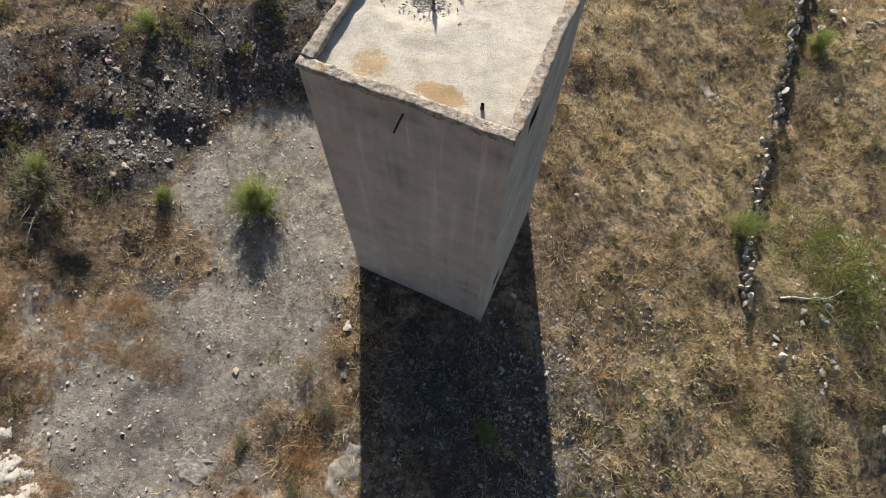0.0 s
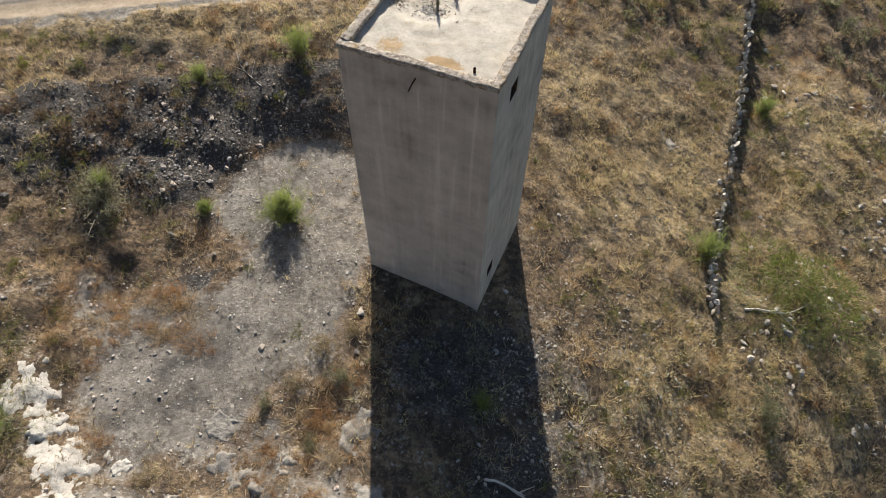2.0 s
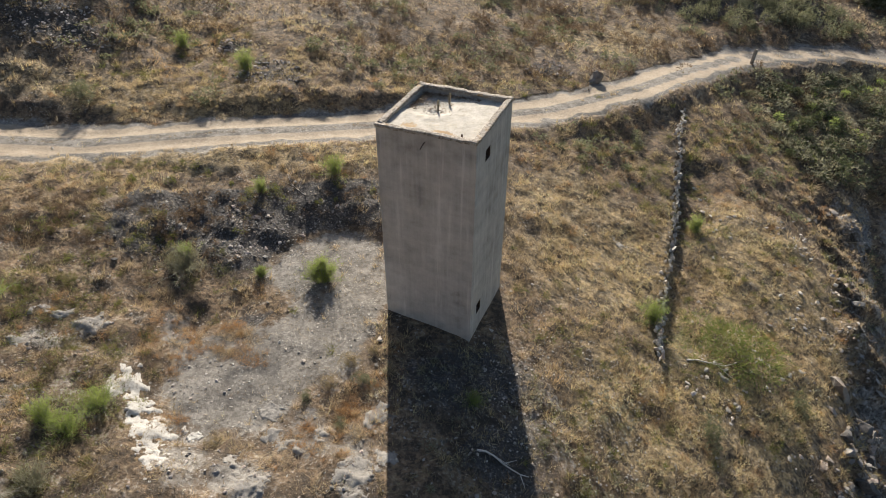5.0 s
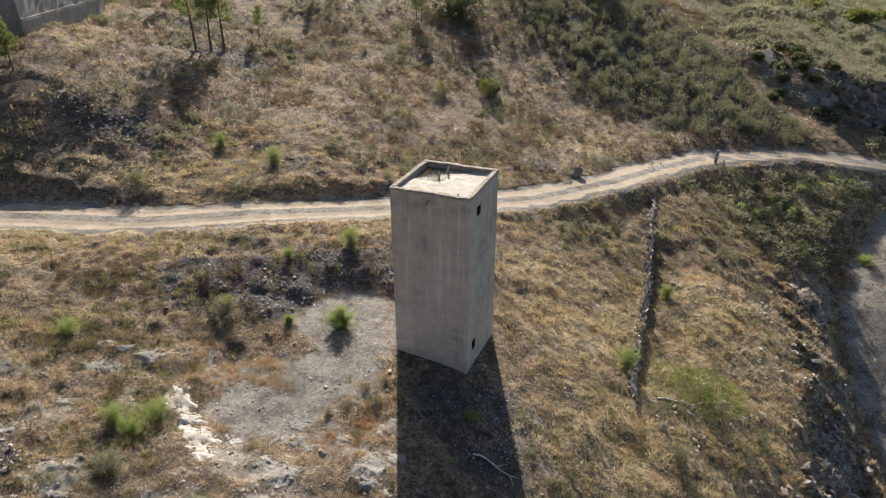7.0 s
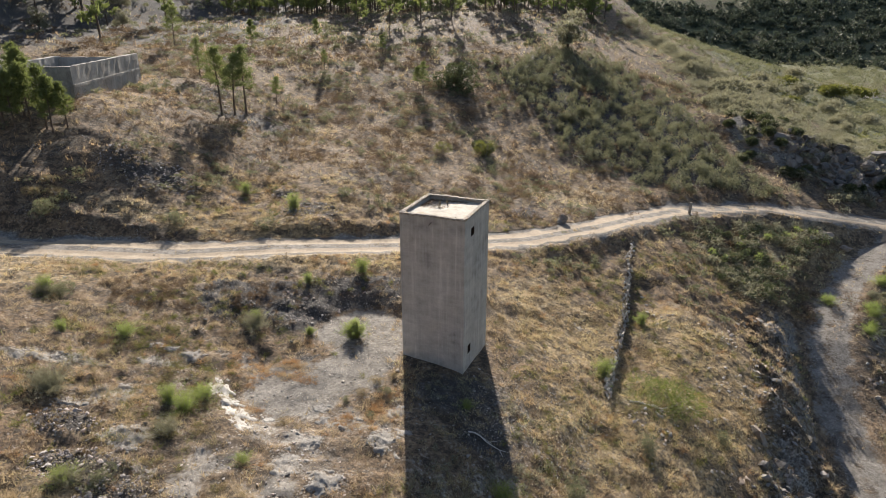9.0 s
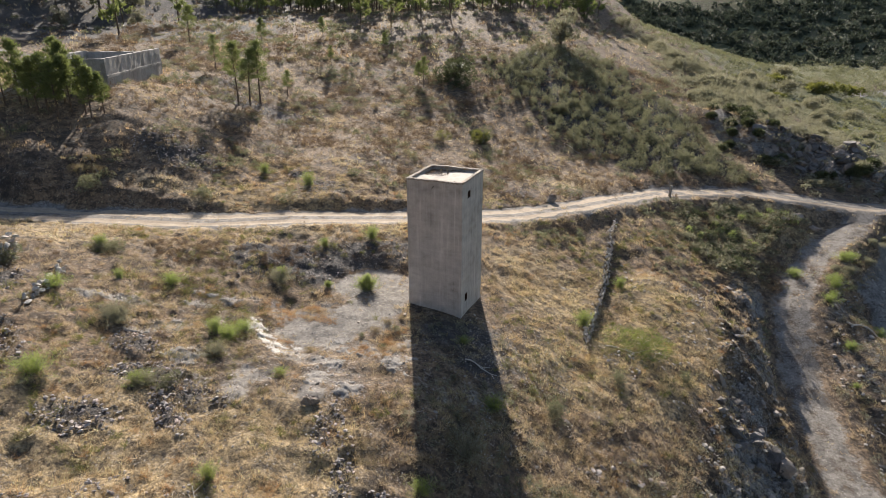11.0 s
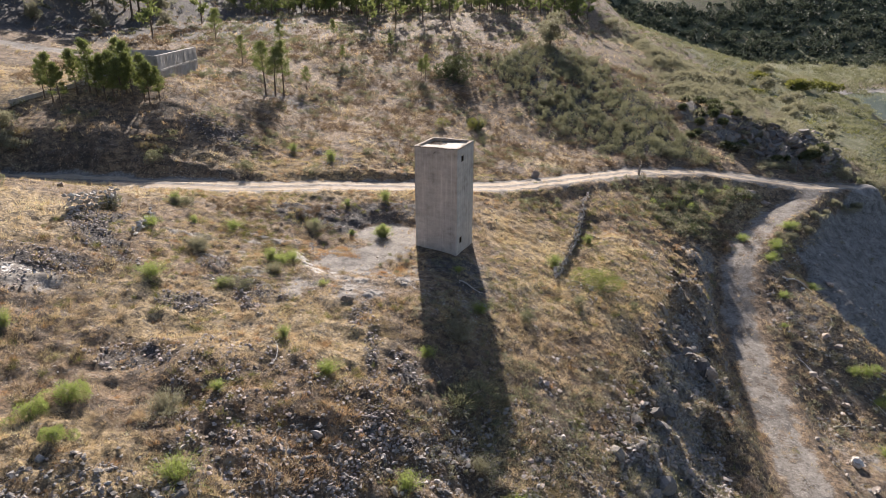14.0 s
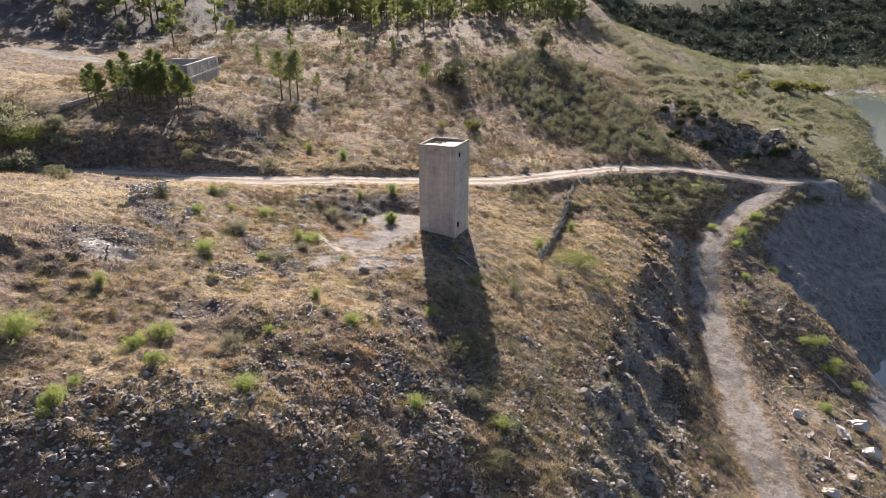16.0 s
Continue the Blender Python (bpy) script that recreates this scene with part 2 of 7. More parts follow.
def water_material():
    n = Nodes("still reservoir water")
    n.colour(n.mix(n.noise(0.05, 3), (0.10, 0.13, 0.12), (0.16, 0.19, 0.17)))
    n.bsdf.inputs["Roughness"].default_value = 0.092
    n.bsdf.inputs["Specular IOR Level"].default_value = 0.5
    n.bump(n.noise(1.2, 4), 0.08, 0.05)
    return n.mat


def concrete_material():
    n = Nodes("old cast concrete")
    mid, fine = n.noise(0.8, 5), n.noise(7, 5, 0.7)
    drip = n.noise(1.0, 5, 0.6, stretch=(2.5, 2.5, 0.25))
    v = n.calc("ADD", n.calc("MULTIPLY", mid, 0.4), n.calc("ADD", n.calc("MULTIPLY", fine, 0.3), n.calc("MULTIPLY", drip, 0.3)))
    n.colour(n.ramp(v, (0.33, (0.16, 0.145, 0.13)), (0.5, (0.33, 0.31, 0.28)), (0.66, (0.46, 0.43, 0.39))))
    n.bump(fine, 0.5, 0.03)
    return n.mat


GROUND, PLASTER, RIM, SCREED, WATER, CONCRETE = ground_material(), plaster_material(), rim_material(), screed_material(), water_material(), concrete_material()
GREY_STONE = stone_material("grey rubble stone", (0.13, 0.12, 0.11), (0.27, 0.25, 0.225), (0.47, 0.44, 0.40))
PALE_STONE = stone_material("pale limestone", (0.26, 0.24, 0.21), (0.44, 0.41, 0.37), (0.62, 0.59, 0.54), (0.45, 0.33, 0.24))
LIMESTONE = stone_material("bare white limestone", (0.20, 0.185, 0.165), (0.43, 0.405, 0.365), (0.62, 0.595, 0.55), (0.46, 0.40, 0.33))
DUSTY_STONE = stone_material("dusty limestone", (0.10, 0.092, 0.082), (0.23, 0.213, 0.19), (0.40, 0.375, 0.34), (0.27, 0.22, 0.165))
WALL_STONE = stone_material("dry wall stone", (0.24, 0.22, 0.195), (0.46, 0.43, 0.38), (0.64, 0.60, 0.54), per_object=True)
HEAP_STONE = stone_material("pinkish grey field stone", (0.16, 0.14, 0.13), (0.36, 0.325, 0.30), (0.60, 0.55, 0.51), (0.40, 0.28, 0.22))
SCREE_STONE = stone_material("dark scree stone", (0.11, 0.103, 0.095), (0.245, 0.23, 0.21), (0.46, 0.435, 0.40))
BLOCK_STONE = stone_material("grey scree block", (0.12, 0.112, 0.103), (0.27, 0.255, 0.235), (0.50, 0.475, 0.44), per_object=True)
CRAG_STONE = stone_material("dark crag rock", (0.085, 0.078, 0.072), (0.19, 0.176, 0.162), (0.34, 0.318, 0.29), (0.24, 0.17, 0.11))
DRY = leaf_material("dry grass", None, None, (0.60, 0.45, 0.23), 0.42, tint=True)
FENNEL = leaf_material("bright feathery green", (0.09, 0.125, 0.03), (0.31, 0.37, 0.12), (0.46, 0.54, 0.15), 0.5)
SCRUB = leaf_material("grey-green scrub leaf", (0.075, 0.082, 0.05), (0.23, 0.235, 0.15), (0.30, 0.30, 0.14), 0.38)
DARK_BUSH = leaf_material("dark green bush leaf", (0.05, 0.065, 0.026), (0.25, 0.28, 0.12), (0.28, 0.32, 0.09), 0.4)
BROOM = leaf_material("yellow-green broom", (0.07, 0.085, 0.02), (0.22, 0.22, 0.07), (0.32, 0.32, 0.07), 0.35)
STRAW_LEAF = leaf_material("straw tuft", (0.33, 0.25, 0.15), (0.64, 0.51, 0.34), (0.62, 0.48, 0.27), 0.42)
BROWN_LEAF = leaf_material("brown dead brush", (0.06, 0.045, 0.033), (0.22, 0.155, 0.10), (0.26, 0.17, 0.09), 0.3)
THORN = leaf_material("tan thorn cushion", (0.14, 0.11, 0.06), (0.36, 0.29, 0.17), (0.40, 0.30, 0.12), 0.3)
NEEDLE = leaf_material("pine needle", (0.055, 0.075, 0.03), (0.20, 0.235, 0.095), (0.28, 0.32, 0.08), 0.4)
GREEN_BROOM = leaf_material("green broom", (0.06, 0.08, 0.02), (0.18, 0.215, 0.06), (0.34, 0.38, 0.10), 0.4)
SAGE = leaf_material("pale sage leaf", (0.105, 0.102, 0.072), (0.33, 0.32, 0.235), (0.36, 0.34, 0.18), 0.4)
HOLM = leaf_material("dark holm oak leaf", (0.035, 0.042, 0.022), (0.16, 0.18, 0.09), (0.15, 0.17, 0.06), 0.22)
FARWOOD = leaf_material("dark woodland leaf", (0.032, 0.042, 0.034), (0.095, 0.115, 0.08), (0.11, 0.13, 0.08), 0.22)
HEATH = leaf_material("grey heath leaf", (0.055, 0.058, 0.036), (0.34, 0.335, 0.215), (0.32, 0.32, 0.16), 0.28)
RUST_LEAF = leaf_material("rust-coloured dead grass", (0.20, 0.115, 0.055), (0.52, 0.31, 0.15), (0.55, 0.32, 0.14), 0.42)
BARK, TWIG = bark_material("pine bark", (0.06, 0.045, 0.035), (0.17, 0.13, 0.10)), bark_material("dry grey twig", (0.16, 0.14, 0.12), (0.42, 0.38, 0.33))
BLEACHED = bark_material("bleached dead wood", (0.36, 0.33, 0.29), (0.66, 0.62, 0.56))
RUST_AND_SHADE = bark_material("rusted iron and opening shade", (0.03, 0.02, 0.015), (0.10, 0.06, 0.04))

# ---- the lie of the land: heights in metres at the crossings of KX (across) and KY (ahead)
KX = [-42, -26, -15, -7, 1, 9, 17, 26, 37, 52]
KY = [-44, -26, -15, -5, 4, 13, 25, 42, 66, 96]
LAND = [
    [7.6, 1.6, -3.3, -7.3, -10.7, -12.9, -15, -17.4, -20.1, -23.1],
    [5.7, 4, 1.9, -1.6, -6.5, -9.4, -12.8, -16.1, -19.3, -22.4],
    [5.7, 4.8, 2.2, 0.9, -2.8, -7.5, -12.3, -14.3, -17.8, -22.5],
    [5.9, 5.6, 2.3, 1, -0.8, -5.5, -10.3, -13.3, -16.9, -23.9],
    [4.7, 4.6, 2, 0, -0.4, -3.4, -7.4, -12.9, -15.8, -25.8],
    [3.8, 2.9, 2, 1.2, 0.3, -2.4, -5, -10.1, -12.2, -26.2],
    [8.4, 7.9, 3.2, 2.5, 0.4, -0.6, -2.6, -6.0, -8.4, -16.5],
    [9.4, 8, 4.7, 3.3, 2.6, 0.6, -0.3, -1.3, -3.1, -5.0],
    [11.5, 10.2, 9, 8.2, 7.9, 7.4, 6.5, 4.6, 2.0, -2.0],
    [13.5, 13.5, 13.6, 13.8, 14, 14, 13.5, 11, 7.6, 2.6],
]
# the spur and the shelf over the reservoir, east of the bend
EX, EY = [46, 56, 68, 82, 100, 125, 160], [30, 45, 60, 85, 120, 165, 220]
EAST = [
    [-10, -13, -17, -21, -23, -24, -24],
    [-3.2, -6, -9.5, -14.5, -20, -23, -24],
    [-1.6, -4.5, -7, -11.5, -17.5, -22, -24],
    [1.5, -1.5, -4.8, -8, -15.5, -22, -23],
    [6, 2.5, -2, -6.3, -9.5, -20.5, -23],
    [12, 9.3, 5.3, 0.8, -3.5, -12, -22.5],
    [16, 13, 9, 4, -3, -13, -19.6],
]
SHELF = [(51, 24), (57, 42), (66, 60), (90, 100), (103, 125), (128, 168), (150, 215), (175, 250)]
ROAD = [(-60, 9, 4.5), (-34, 12.5, 3.0), (-22, 13.3, 2.3), (-15.5, 13.6, 1.9), (-10.3, 15, 1.7), (-6, 16.5, 1.2), (0, 19, 0.4), (5.8, 22, -0.35),
        (11.6, 26, -0.8), (16.5, 31, -1.6), (21, 34.5, -2.1), (30, 37.6, -2.8), (37, 38.0, -3.8), (44, 38.0, -4.7), (51, 39.2, -5.0)]
TRACK = [(44, 38.0, -4.7), (40.6, 34.2, -5.4), (37.6, 31.9, -6.0), (33.9, 28.6, -6.7), (30.3, 24.3, -7.1), (28.3, 20.8, -7.9), (27.2, 18.0, -9.0), (26.4, 15.2, -10.2), (25.6, 12, -11.0), (23.6, 1.5, -12.2),
         (22.3, -5.8, -12.6), (21.6, -11, -13), (20.5, -24, -14), (20, -60, -16)]
WALL_LINE = [(12.9, 20.6), (12.4, 19.2), (11.65, 16.6), (11.0, 14.5), (10.0, 11.7), (9.15, 9.4), (8.55, 7.6), (8.2, 6.6), (7.8, 5.3)]
CLIFF = [(22.5, 20.5), (20.2, 15), (18.6, 10), (16.2, 4), (13.6, -1.2), (11.6, -6), (8.8, -12), (6.5, -20), (4, -30)]
YARD = [(-1.7, 9.0), (-3.7, 9.6), (-5.6, 9.1), (-6.3, 8.0), (-6.4, 6.3), (-5.9, 5.1), (-7.2, 4.5), (-8.2, 3.0), (-8.5, 1.2), (-7.4, -0.6), (-4.9, -0.4), (-3.2, 1.6), (-2.3, 3.3), (-1.9, 5.3), (-0.8, 8.0), (0.4, 9.2)]
LAKE = -19.0
# rim of the crag over the road bend, and the bare mud bank between road and water
CRAG_RIM = [(30.0, 63, 3.0), (35.0, 57, 2.4), (37.7, 53, 1.8), (42.8, 50.4, 0.35), (46.8, 48.6, -0.4), (48.8, 49.4, -0.9), (50.5, 54, -1.2), (53, 62, -1.6)]
MUD = [(36.4, 25.8), (42.3, 31.8), (47.8, 36.9), (56, 43), (77, 65), (110, 60), (80, 0), (52, 13), (42.4, 15.2), (38.9, 16.4), (37.0, 18.5), (36.0, 21.5)]
GULLY = [(35.6, 21.5), (37.0, 18.2), (39.4, 15.2), (42.5, 13.2), (46, 11.5)]
_perm = np.random.RandomState(7).permutation(4096)
_vals = np.random.RandomState(8).rand(4096)


def smooth(a, b, v):
    u = np.clip((v - a) / (b - a), 0, 1)
    return u * u * (3 - 2 * u)


def lattice(x, y, salt=0):
    """smooth random field between 0 and 1, one wave a metre"""
    x, y = np.asarray(x, float), np.asarray(y, float)
    i, j = np.floor(x).astype(int), np.floor(y).astype(int)
    u, v = x - i, y - j
    u, v = u * u * (3 - 2 * u), v * v * (3 - 2 * v)

    def at(a, b):
        return _vals[_perm[(_perm[(a + 31 * salt) & 4095] + b) & 4095]]
    return (at(i, j) * (1 - u) + at(i + 1, j) * u) * (1 - v) + (at(i, j + 1) * (1 - u) + at(i + 1, j + 1) * u) * v


def fbm(x, y, size, octaves=4, salt=0, gain=0.5):
    total, amp, norm, f = 0, 1.0, 0, 1 / size
    for k in range(octaves):
        total = total + amp * lattice(x * f + 13.7 * k, y * f - 7.1 * k, salt + k)
        norm, amp, f = norm + amp, amp * gain, f * 2.03
    return total / norm


def knots(ks, v):
    """four indices and weights of a smooth curve through the knots ks at v"""
    k = np.asarray(ks, float)
    v = np.clip(v, k[0], k[-1])
    i = np.clip(np.searchsorted(k, v, side="right") - 1, 0, len(k) - 2)
    i0, i1, i2, i3 = np.maximum(i - 1, 0), i, i + 1, np.minimum(i + 2, len(k) - 1)
    h = k[i2] - k[i1]
    u = (v - k[i1]) / h
    a, b, c, d = 2 * u**3 - 3 * u**2 + 1, 3 * u**2 - 2 * u**3, (u**3 - 2 * u**2 + u) * h, (u**3 - u**2) * h
    s1, s2 = k[i2] - k[i0], k[i3] - k[i1]
    return (i0, i1, i2, i3), (-c / s1, a - d / s2, b + c / s1, d / s2)


def along(line, x, y):
    """distance to a line in plan, its height at the nearest place, and the side (left of its way is plus)"""
    best = np.full(np.shape(x), 1e9)
    level, side = np.zeros(np.shape(x)), np.zeros(np.shape(x))
    for p, q in zip(line, line[1:]):
        dx, dy = q[0] - p[0], q[1] - p[1]
        u = np.clip(((x - p[0]) * dx + (y - p[1]) * dy) / (dx * dx + dy * dy), 0, 1)
        ex, ey = x - p[0] - u * dx, y - p[1] - u * dy
        d = np.hypot(ex, ey)
        near = d < best
        best = np.where(near, d, best)
        if len(p) > 2:
            level = np.where(near, p[2] + u * (q[2] - p[2]), level)
        side = np.where(near, np.sign(dx * ey - dy * ex), side)
    return best, level, side


def inside(poly, x, y):
    """signed distance to a polygon in plan, minus inside"""
    odd = np.zeros(np.shape(x), bool)
    for (ax, ay), (bx, by) in zip(poly, poly[1:] + poly[:1]):
        cross = ((ay > y) != (by > y)) & (x < (bx - ax) * (y - ay) / ((by - ay) or 1e-9) + ax)
        odd ^= cross
    d = along(poly + poly[:1], x, y)[0]
    return np.where(odd, -d, d)


def land(x, y):
    """height of the ground without its fine relief"""
    x, y = np.asarray(x, float), np.asarray(y, float)
    ix, wx = knots(KX, x)
    iy, wy = knots(KY, y)
    table = np.asarray(LAND, float)
    near = 0
    for a in range(4):
        for b in range(4):
            near = near + wy[a] * wx[b] * table[iy[a], ix[b]]
    jx, vx = knots(EX, x)
    jy, vy = knots(EY, y)
    spur, shelf = 0, np.asarray(EAST, float)
    for a in range(4):
        for b in range(4):
            spur = spur + vy[a] * vx[b] * shelf[jy[a], jx[b]]
    far = -3 - 0.4 * (x - 60) + 0.06 * (np.minimum(y, 200) - 85) + 0.11 * np.maximum(np.minimum(y, 200) - 85, 0) * smooth(85, 50, x) - 0.3 * np.maximum(60 - y, 0) * smooth(20, 50, x)
    far = np.maximum(far, -15.5 - 0.3 * (x - 60 - 0.6 * (np.minimum(y, 200) - 60)) - 30 * smooth(70, 30, y))
    far = np.minimum(far, 15 + 0.05 * np.maximum(y - 96, 0) - 0.02 * np.maximum(x, 0))
    far = np.maximum(far, -23.5 + 0.02 * np.maximum(y, 0)) + (fbm(x, y, 60, 3, 5) - 0.5) * 7 * smooth(52, 90, np.maximum(x, 0.6 * y))
    far = far + 0.33 * np.maximum(y - 390 + 0.2 * x, 0) * smooth(20, 110, x) + 0.22 * np.maximum(y - 150, 0) * smooth(40, -40, x)
    far = far + 0.3 * np.maximum(-x - 120, 0) + 0.3 * np.maximum(-y - 160, 0)
    far = np.minimum(far, 130 + 30 * fbm(x, y, 300, 2, 9))
    out = np.maximum(np.maximum(KX[0] - x, x - KX[-1]), np.maximum(KY[0] - y, y - KY[-1]))
    far_share = smooth(0, 34, out)
    h = near * (1 - far_share) + far * far_share
    d, _, side = along(SHELF, x, y)
    spur = spur + np.minimum(-21.5 - spur, 0) * np.where(side < 0, smooth(0, 18, d), 0)
    h = h + (spur - h) * smooth(42, 52, x) * smooth(32, 40, y) * smooth(40, 0, np.maximum(x - 160, y - 220))
    h = h + np.clip(0.38 * np.maximum(-0.904 * (x + 60) + 0.427 * (y - 47) - 2, 0), 0, 40) * smooth(20, 40, y)
    h = h - np.minimum(0.3 * np.maximum(-y - 21.0 + 0.12 * (x + 10), 0), 2.4) * smooth(4, -3, x) * smooth(-60, -44, y)
    h = h + 1.0 * np.exp(-((y - 17.3 - 0.05 * (x + 30)) / 2.2) ** 2) * smooth(-24, -29, x) * smooth(-60, -46, x)
    # the crag: steep towards the road, sloping gently away behind
    d, level, side = along(CRAG_RIM, x, y)
    rim = level - np.where(side < 0, 0.60, 0.16) * np.maximum(d - 0.4, 0)
    h = h + np.maximum(rim - h, 0) * smooth(28, 33, x) * smooth(1.8, 3.4, along(ROAD, x, y)[0])
    h = h - 1.3 * smooth(3.2, 0.3, along(GULLY, x, y)[0])
    # the dug-out yard beside the tower
    d = inside(YARD, x, y)
    h = h + (0.16 - 0.03 * (x + 6) - h) * smooth(1.1, -0.4, d) * smooth(1.5, -0.8, x)
    # brow of the terrace above the crags
    d, _, side = along(CLIFF, x, y)
    h = h + 0.75 * np.where(side > 0, smooth(3.4, 0.3, d), smooth(9.5, 0.5, d)) * smooth(19, 12, y) * smooth(-30, -20, y)
    # step behind the dry stone wall
    d, _, side = along(WALL_LINE, x, y)
    fade = smooth(5.8, 7.2, y) * smooth(21.5, 19.5, y)
    h = h - np.where(side > 0, 1, 0) * 0.55 * smooth(3.2, 0.40, d) * fade
    # benches of the road and the track
    d, level, _ = along(TRACK, x, y)
    h = h + (level - h) * smooth(4.0, 1.3, d)
    d, level, _ = along(ROAD, x, y)
    h = h + (level - h) * smooth(2.8, 1.25, d)
    return h


def rough(x, y):
    """height of the ground with its humps and ruts"""
    x, y = np.asarray(x, float), np.asarray(y, float)
    h = land(x, y)
    dr, dt, dy = along(ROAD, x, y)[0], along(TRACK, x, y)[0], inside(YARD, x, y)
    wild = smooth(1.2, 2.6, dr) * smooth(1.6, 3.2, dt) * (0.25 + 0.75 * smooth(-0.6, 1.2, dy))
    tower = smooth(1.8, 3.0, np.hypot(x, y - 6.1))
    wild = wild * (0.25 + 0.75 * tower)
    h = h + wild * ((fbm(x, y, 4.5, 3, 1) - 0.5) * 0.6 + (fbm(x, y, 0.9, 3, 2) - 0.5) * (0.36 - 0.18 * smooth(2, 5, x) * smooth(16, 10, y)))
    h = h + (fbm(x, y, 0.35, 2, 3) - 0.5) * 0.05
    # tussocks and hollows
    h = h + wild * (0.4 + 0.6 * tower) * (0.11 - 0.05 * smooth(1, 4, x) * smooth(-4, 0, y) * smooth(20, 16, y)) * (smooth(0.36, 0.64, fbm(x, y, 0.6, 2, 4)) - 0.5)
    # crags where the slope breaks off above the track
    dc, _, side = along(CLIFF, x, y)
    crag = np.where(side > 0, smooth(5.5, 3.5, dc), smooth(1.2, 0.2, dc)) * smooth(1.8, 3.2, dt) * smooth(-34, -24, y)
    t = fbm(x * 0.7 + y * 0.4, y * 0.8, 1.7, 3, 11)
    h = h + crag * ((np.floor(t * 9) / 9 - 0.5) * 2.6 + (fbm(x, y, 0.9, 3, 13) - 0.5) * 0.9)
    cr, _, side = along(CRAG_RIM, x, y)
    face = np.where(side < 0, smooth(7, 4, cr), smooth(1.5, 0, cr)) * smooth(33, 36, x) * smooth(1.8, 3.0, dr)
    h = h + face * ((np.floor(fbm(x, y, 1.5, 3, 18) * 8) / 8 - 0.5) * 2.2)
    mud = smooth(0.5, -2.0, inside(MUD, x, y))
    h = h + mud * 0.45 * (np.sin(h * 6.0 + 9 * fbm(x, y, 6, 3, 19)) * 0.22 + 1.6 * (fbm(x, y, 1.6, 4, 16) - 0.5))
    south = smooth(-9, -17, y + 0.25 * x) * smooth(18, 10, x)
    h = h + south * ((fbm(x, y, 2.6, 3, 12) - 0.5) * 0.8 + (fbm(x, y, 0.5, 2, 14) - 0.5) * 0.25)
    h = h - 0.05 * np.exp(-((np.abs(dr) - 0.75) / 0.28) ** 2) - 0.06 * np.exp(-((np.abs(dt) - 0.85) / 0.3) ** 2)
    return h

# ---- mesh helpers
RNG = np.random.RandomState(42)


def tri_mesh(name, verts, faces, mats, flat=True, colours=None):
    """a mesh from arrays of places and of triangles or quads"""
    me = bpy.data.meshes.new(name)
    verts, faces = np.asarray(verts, np.float32), np.asarray(faces, np.int32)
    k = faces.shape[1]
    me.vertices.add(len(verts))
    me.vertices.foreach_set("co", verts.ravel())
    me.loops.add(faces.size)
    me.loops.foreach_set("vertex_index", faces.ravel())
    me.polygons.add(len(faces))
    me.polygons.foreach_set("loop_start", np.arange(0, faces.size, k, dtype=np.int32))
    me.polygons.foreach_set("use_smooth", np.full(len(faces), not flat))
    for key, col in (colours or {}).items():
        a = me.color_attributes.new(key, "FLOAT_COLOR", "POINT")
        a.data.foreach_set("color", np.asarray(col, np.float32).ravel())
    me.materials.append(mats)
    me.update(calc_edges=True)
    return me


def from_bm(name, bm, mat, flat=True):
    me = bpy.data.meshes.new(name)
    bmesh.ops.recalc_face_normals(bm, faces=bm.faces)
    if not flat:
        for f in bm.faces:
            f.smooth = True
    bm.to_mesh(me)
    bm.free()
    me.materials.append(mat)
    return me


def part(name, me, parent, label="", place=None):
    """one mesh as a part of a thing"""
    ob = new(name, me)
    ob.parent = parent
    if place is not None:
        ob.matrix_basis = place
    return tagged(ob, label)


def empty(name, m, label, category, group=""):
    ob = new(name)
    ob.matrix_basis = m
    return tagged(ob, label, category, group)


def spot(x, y, sink=0.0):
    return float(rough(np.array([x]), np.array([y]))[0]) - sink


def tube(points, radii, sides=6):
    """verts and quads of a tapering limb through the points"""
    pts = [Vector(p) for p in points]
    verts, faces = [], []
    for i, p in enumerate(pts):
        d = (pts[min(i + 1, len(pts) - 1)] - pts[max(i - 1, 0)]).normalized()
        a = d.orthogonal().normalized()
        b = d.cross(a)
        for s in range(sides):
            w = 2 * math.pi * s / sides
            verts.append(p + (a * math.cos(w) + b * math.sin(w)) * radii[i])
    for i in range(len(pts) - 1):
        for s in range(sides):
            t = (s + 1) % sides
            faces.append((i * sides + s, i * sides + t, (i + 1) * sides + t, (i + 1) * sides + s))
    return [tuple(v) for v in verts], faces


def tubes(name, limbs, mat, sides=6):
    verts, faces = [], []
    for pts, rad in limbs:
        v, f = tube(pts, rad, sides)
        k = len(verts)
        verts += v
        faces += [tuple(i + k for i in q) for q in f]
    return tri_mesh(name, verts, faces, mat, flat=False)


def leaves(name, centres, directions, length, width, mat, rng, droop=0.0):
    """one slim triangle a leaf"""
    n = len(centres)
    d = directions + rng.normal(0, 0.25, (n, 3))
    d /= np.linalg.norm(d, axis=1)[:, None] + 1e-9
    side = np.cross(d, rng.normal(0, 1, (n, 3)))
    side /= np.linalg.norm(side, axis=1)[:, None] + 1e-9
    ln = length * rng.uniform(0.6, 1.3, (n, 1))
    w = width * rng.uniform(0.6, 1.4, (n, 1))
    tip = centres + d * ln
    tip[:, 2] -= droop * ln[:, 0]
    v = np.stack([centres - side * w, centres + side * w, tip], 1).reshape(-1, 3)
    return tri_mesh(name, v, np.arange(3 * n).reshape(-1, 3), mat)


_ico = {}


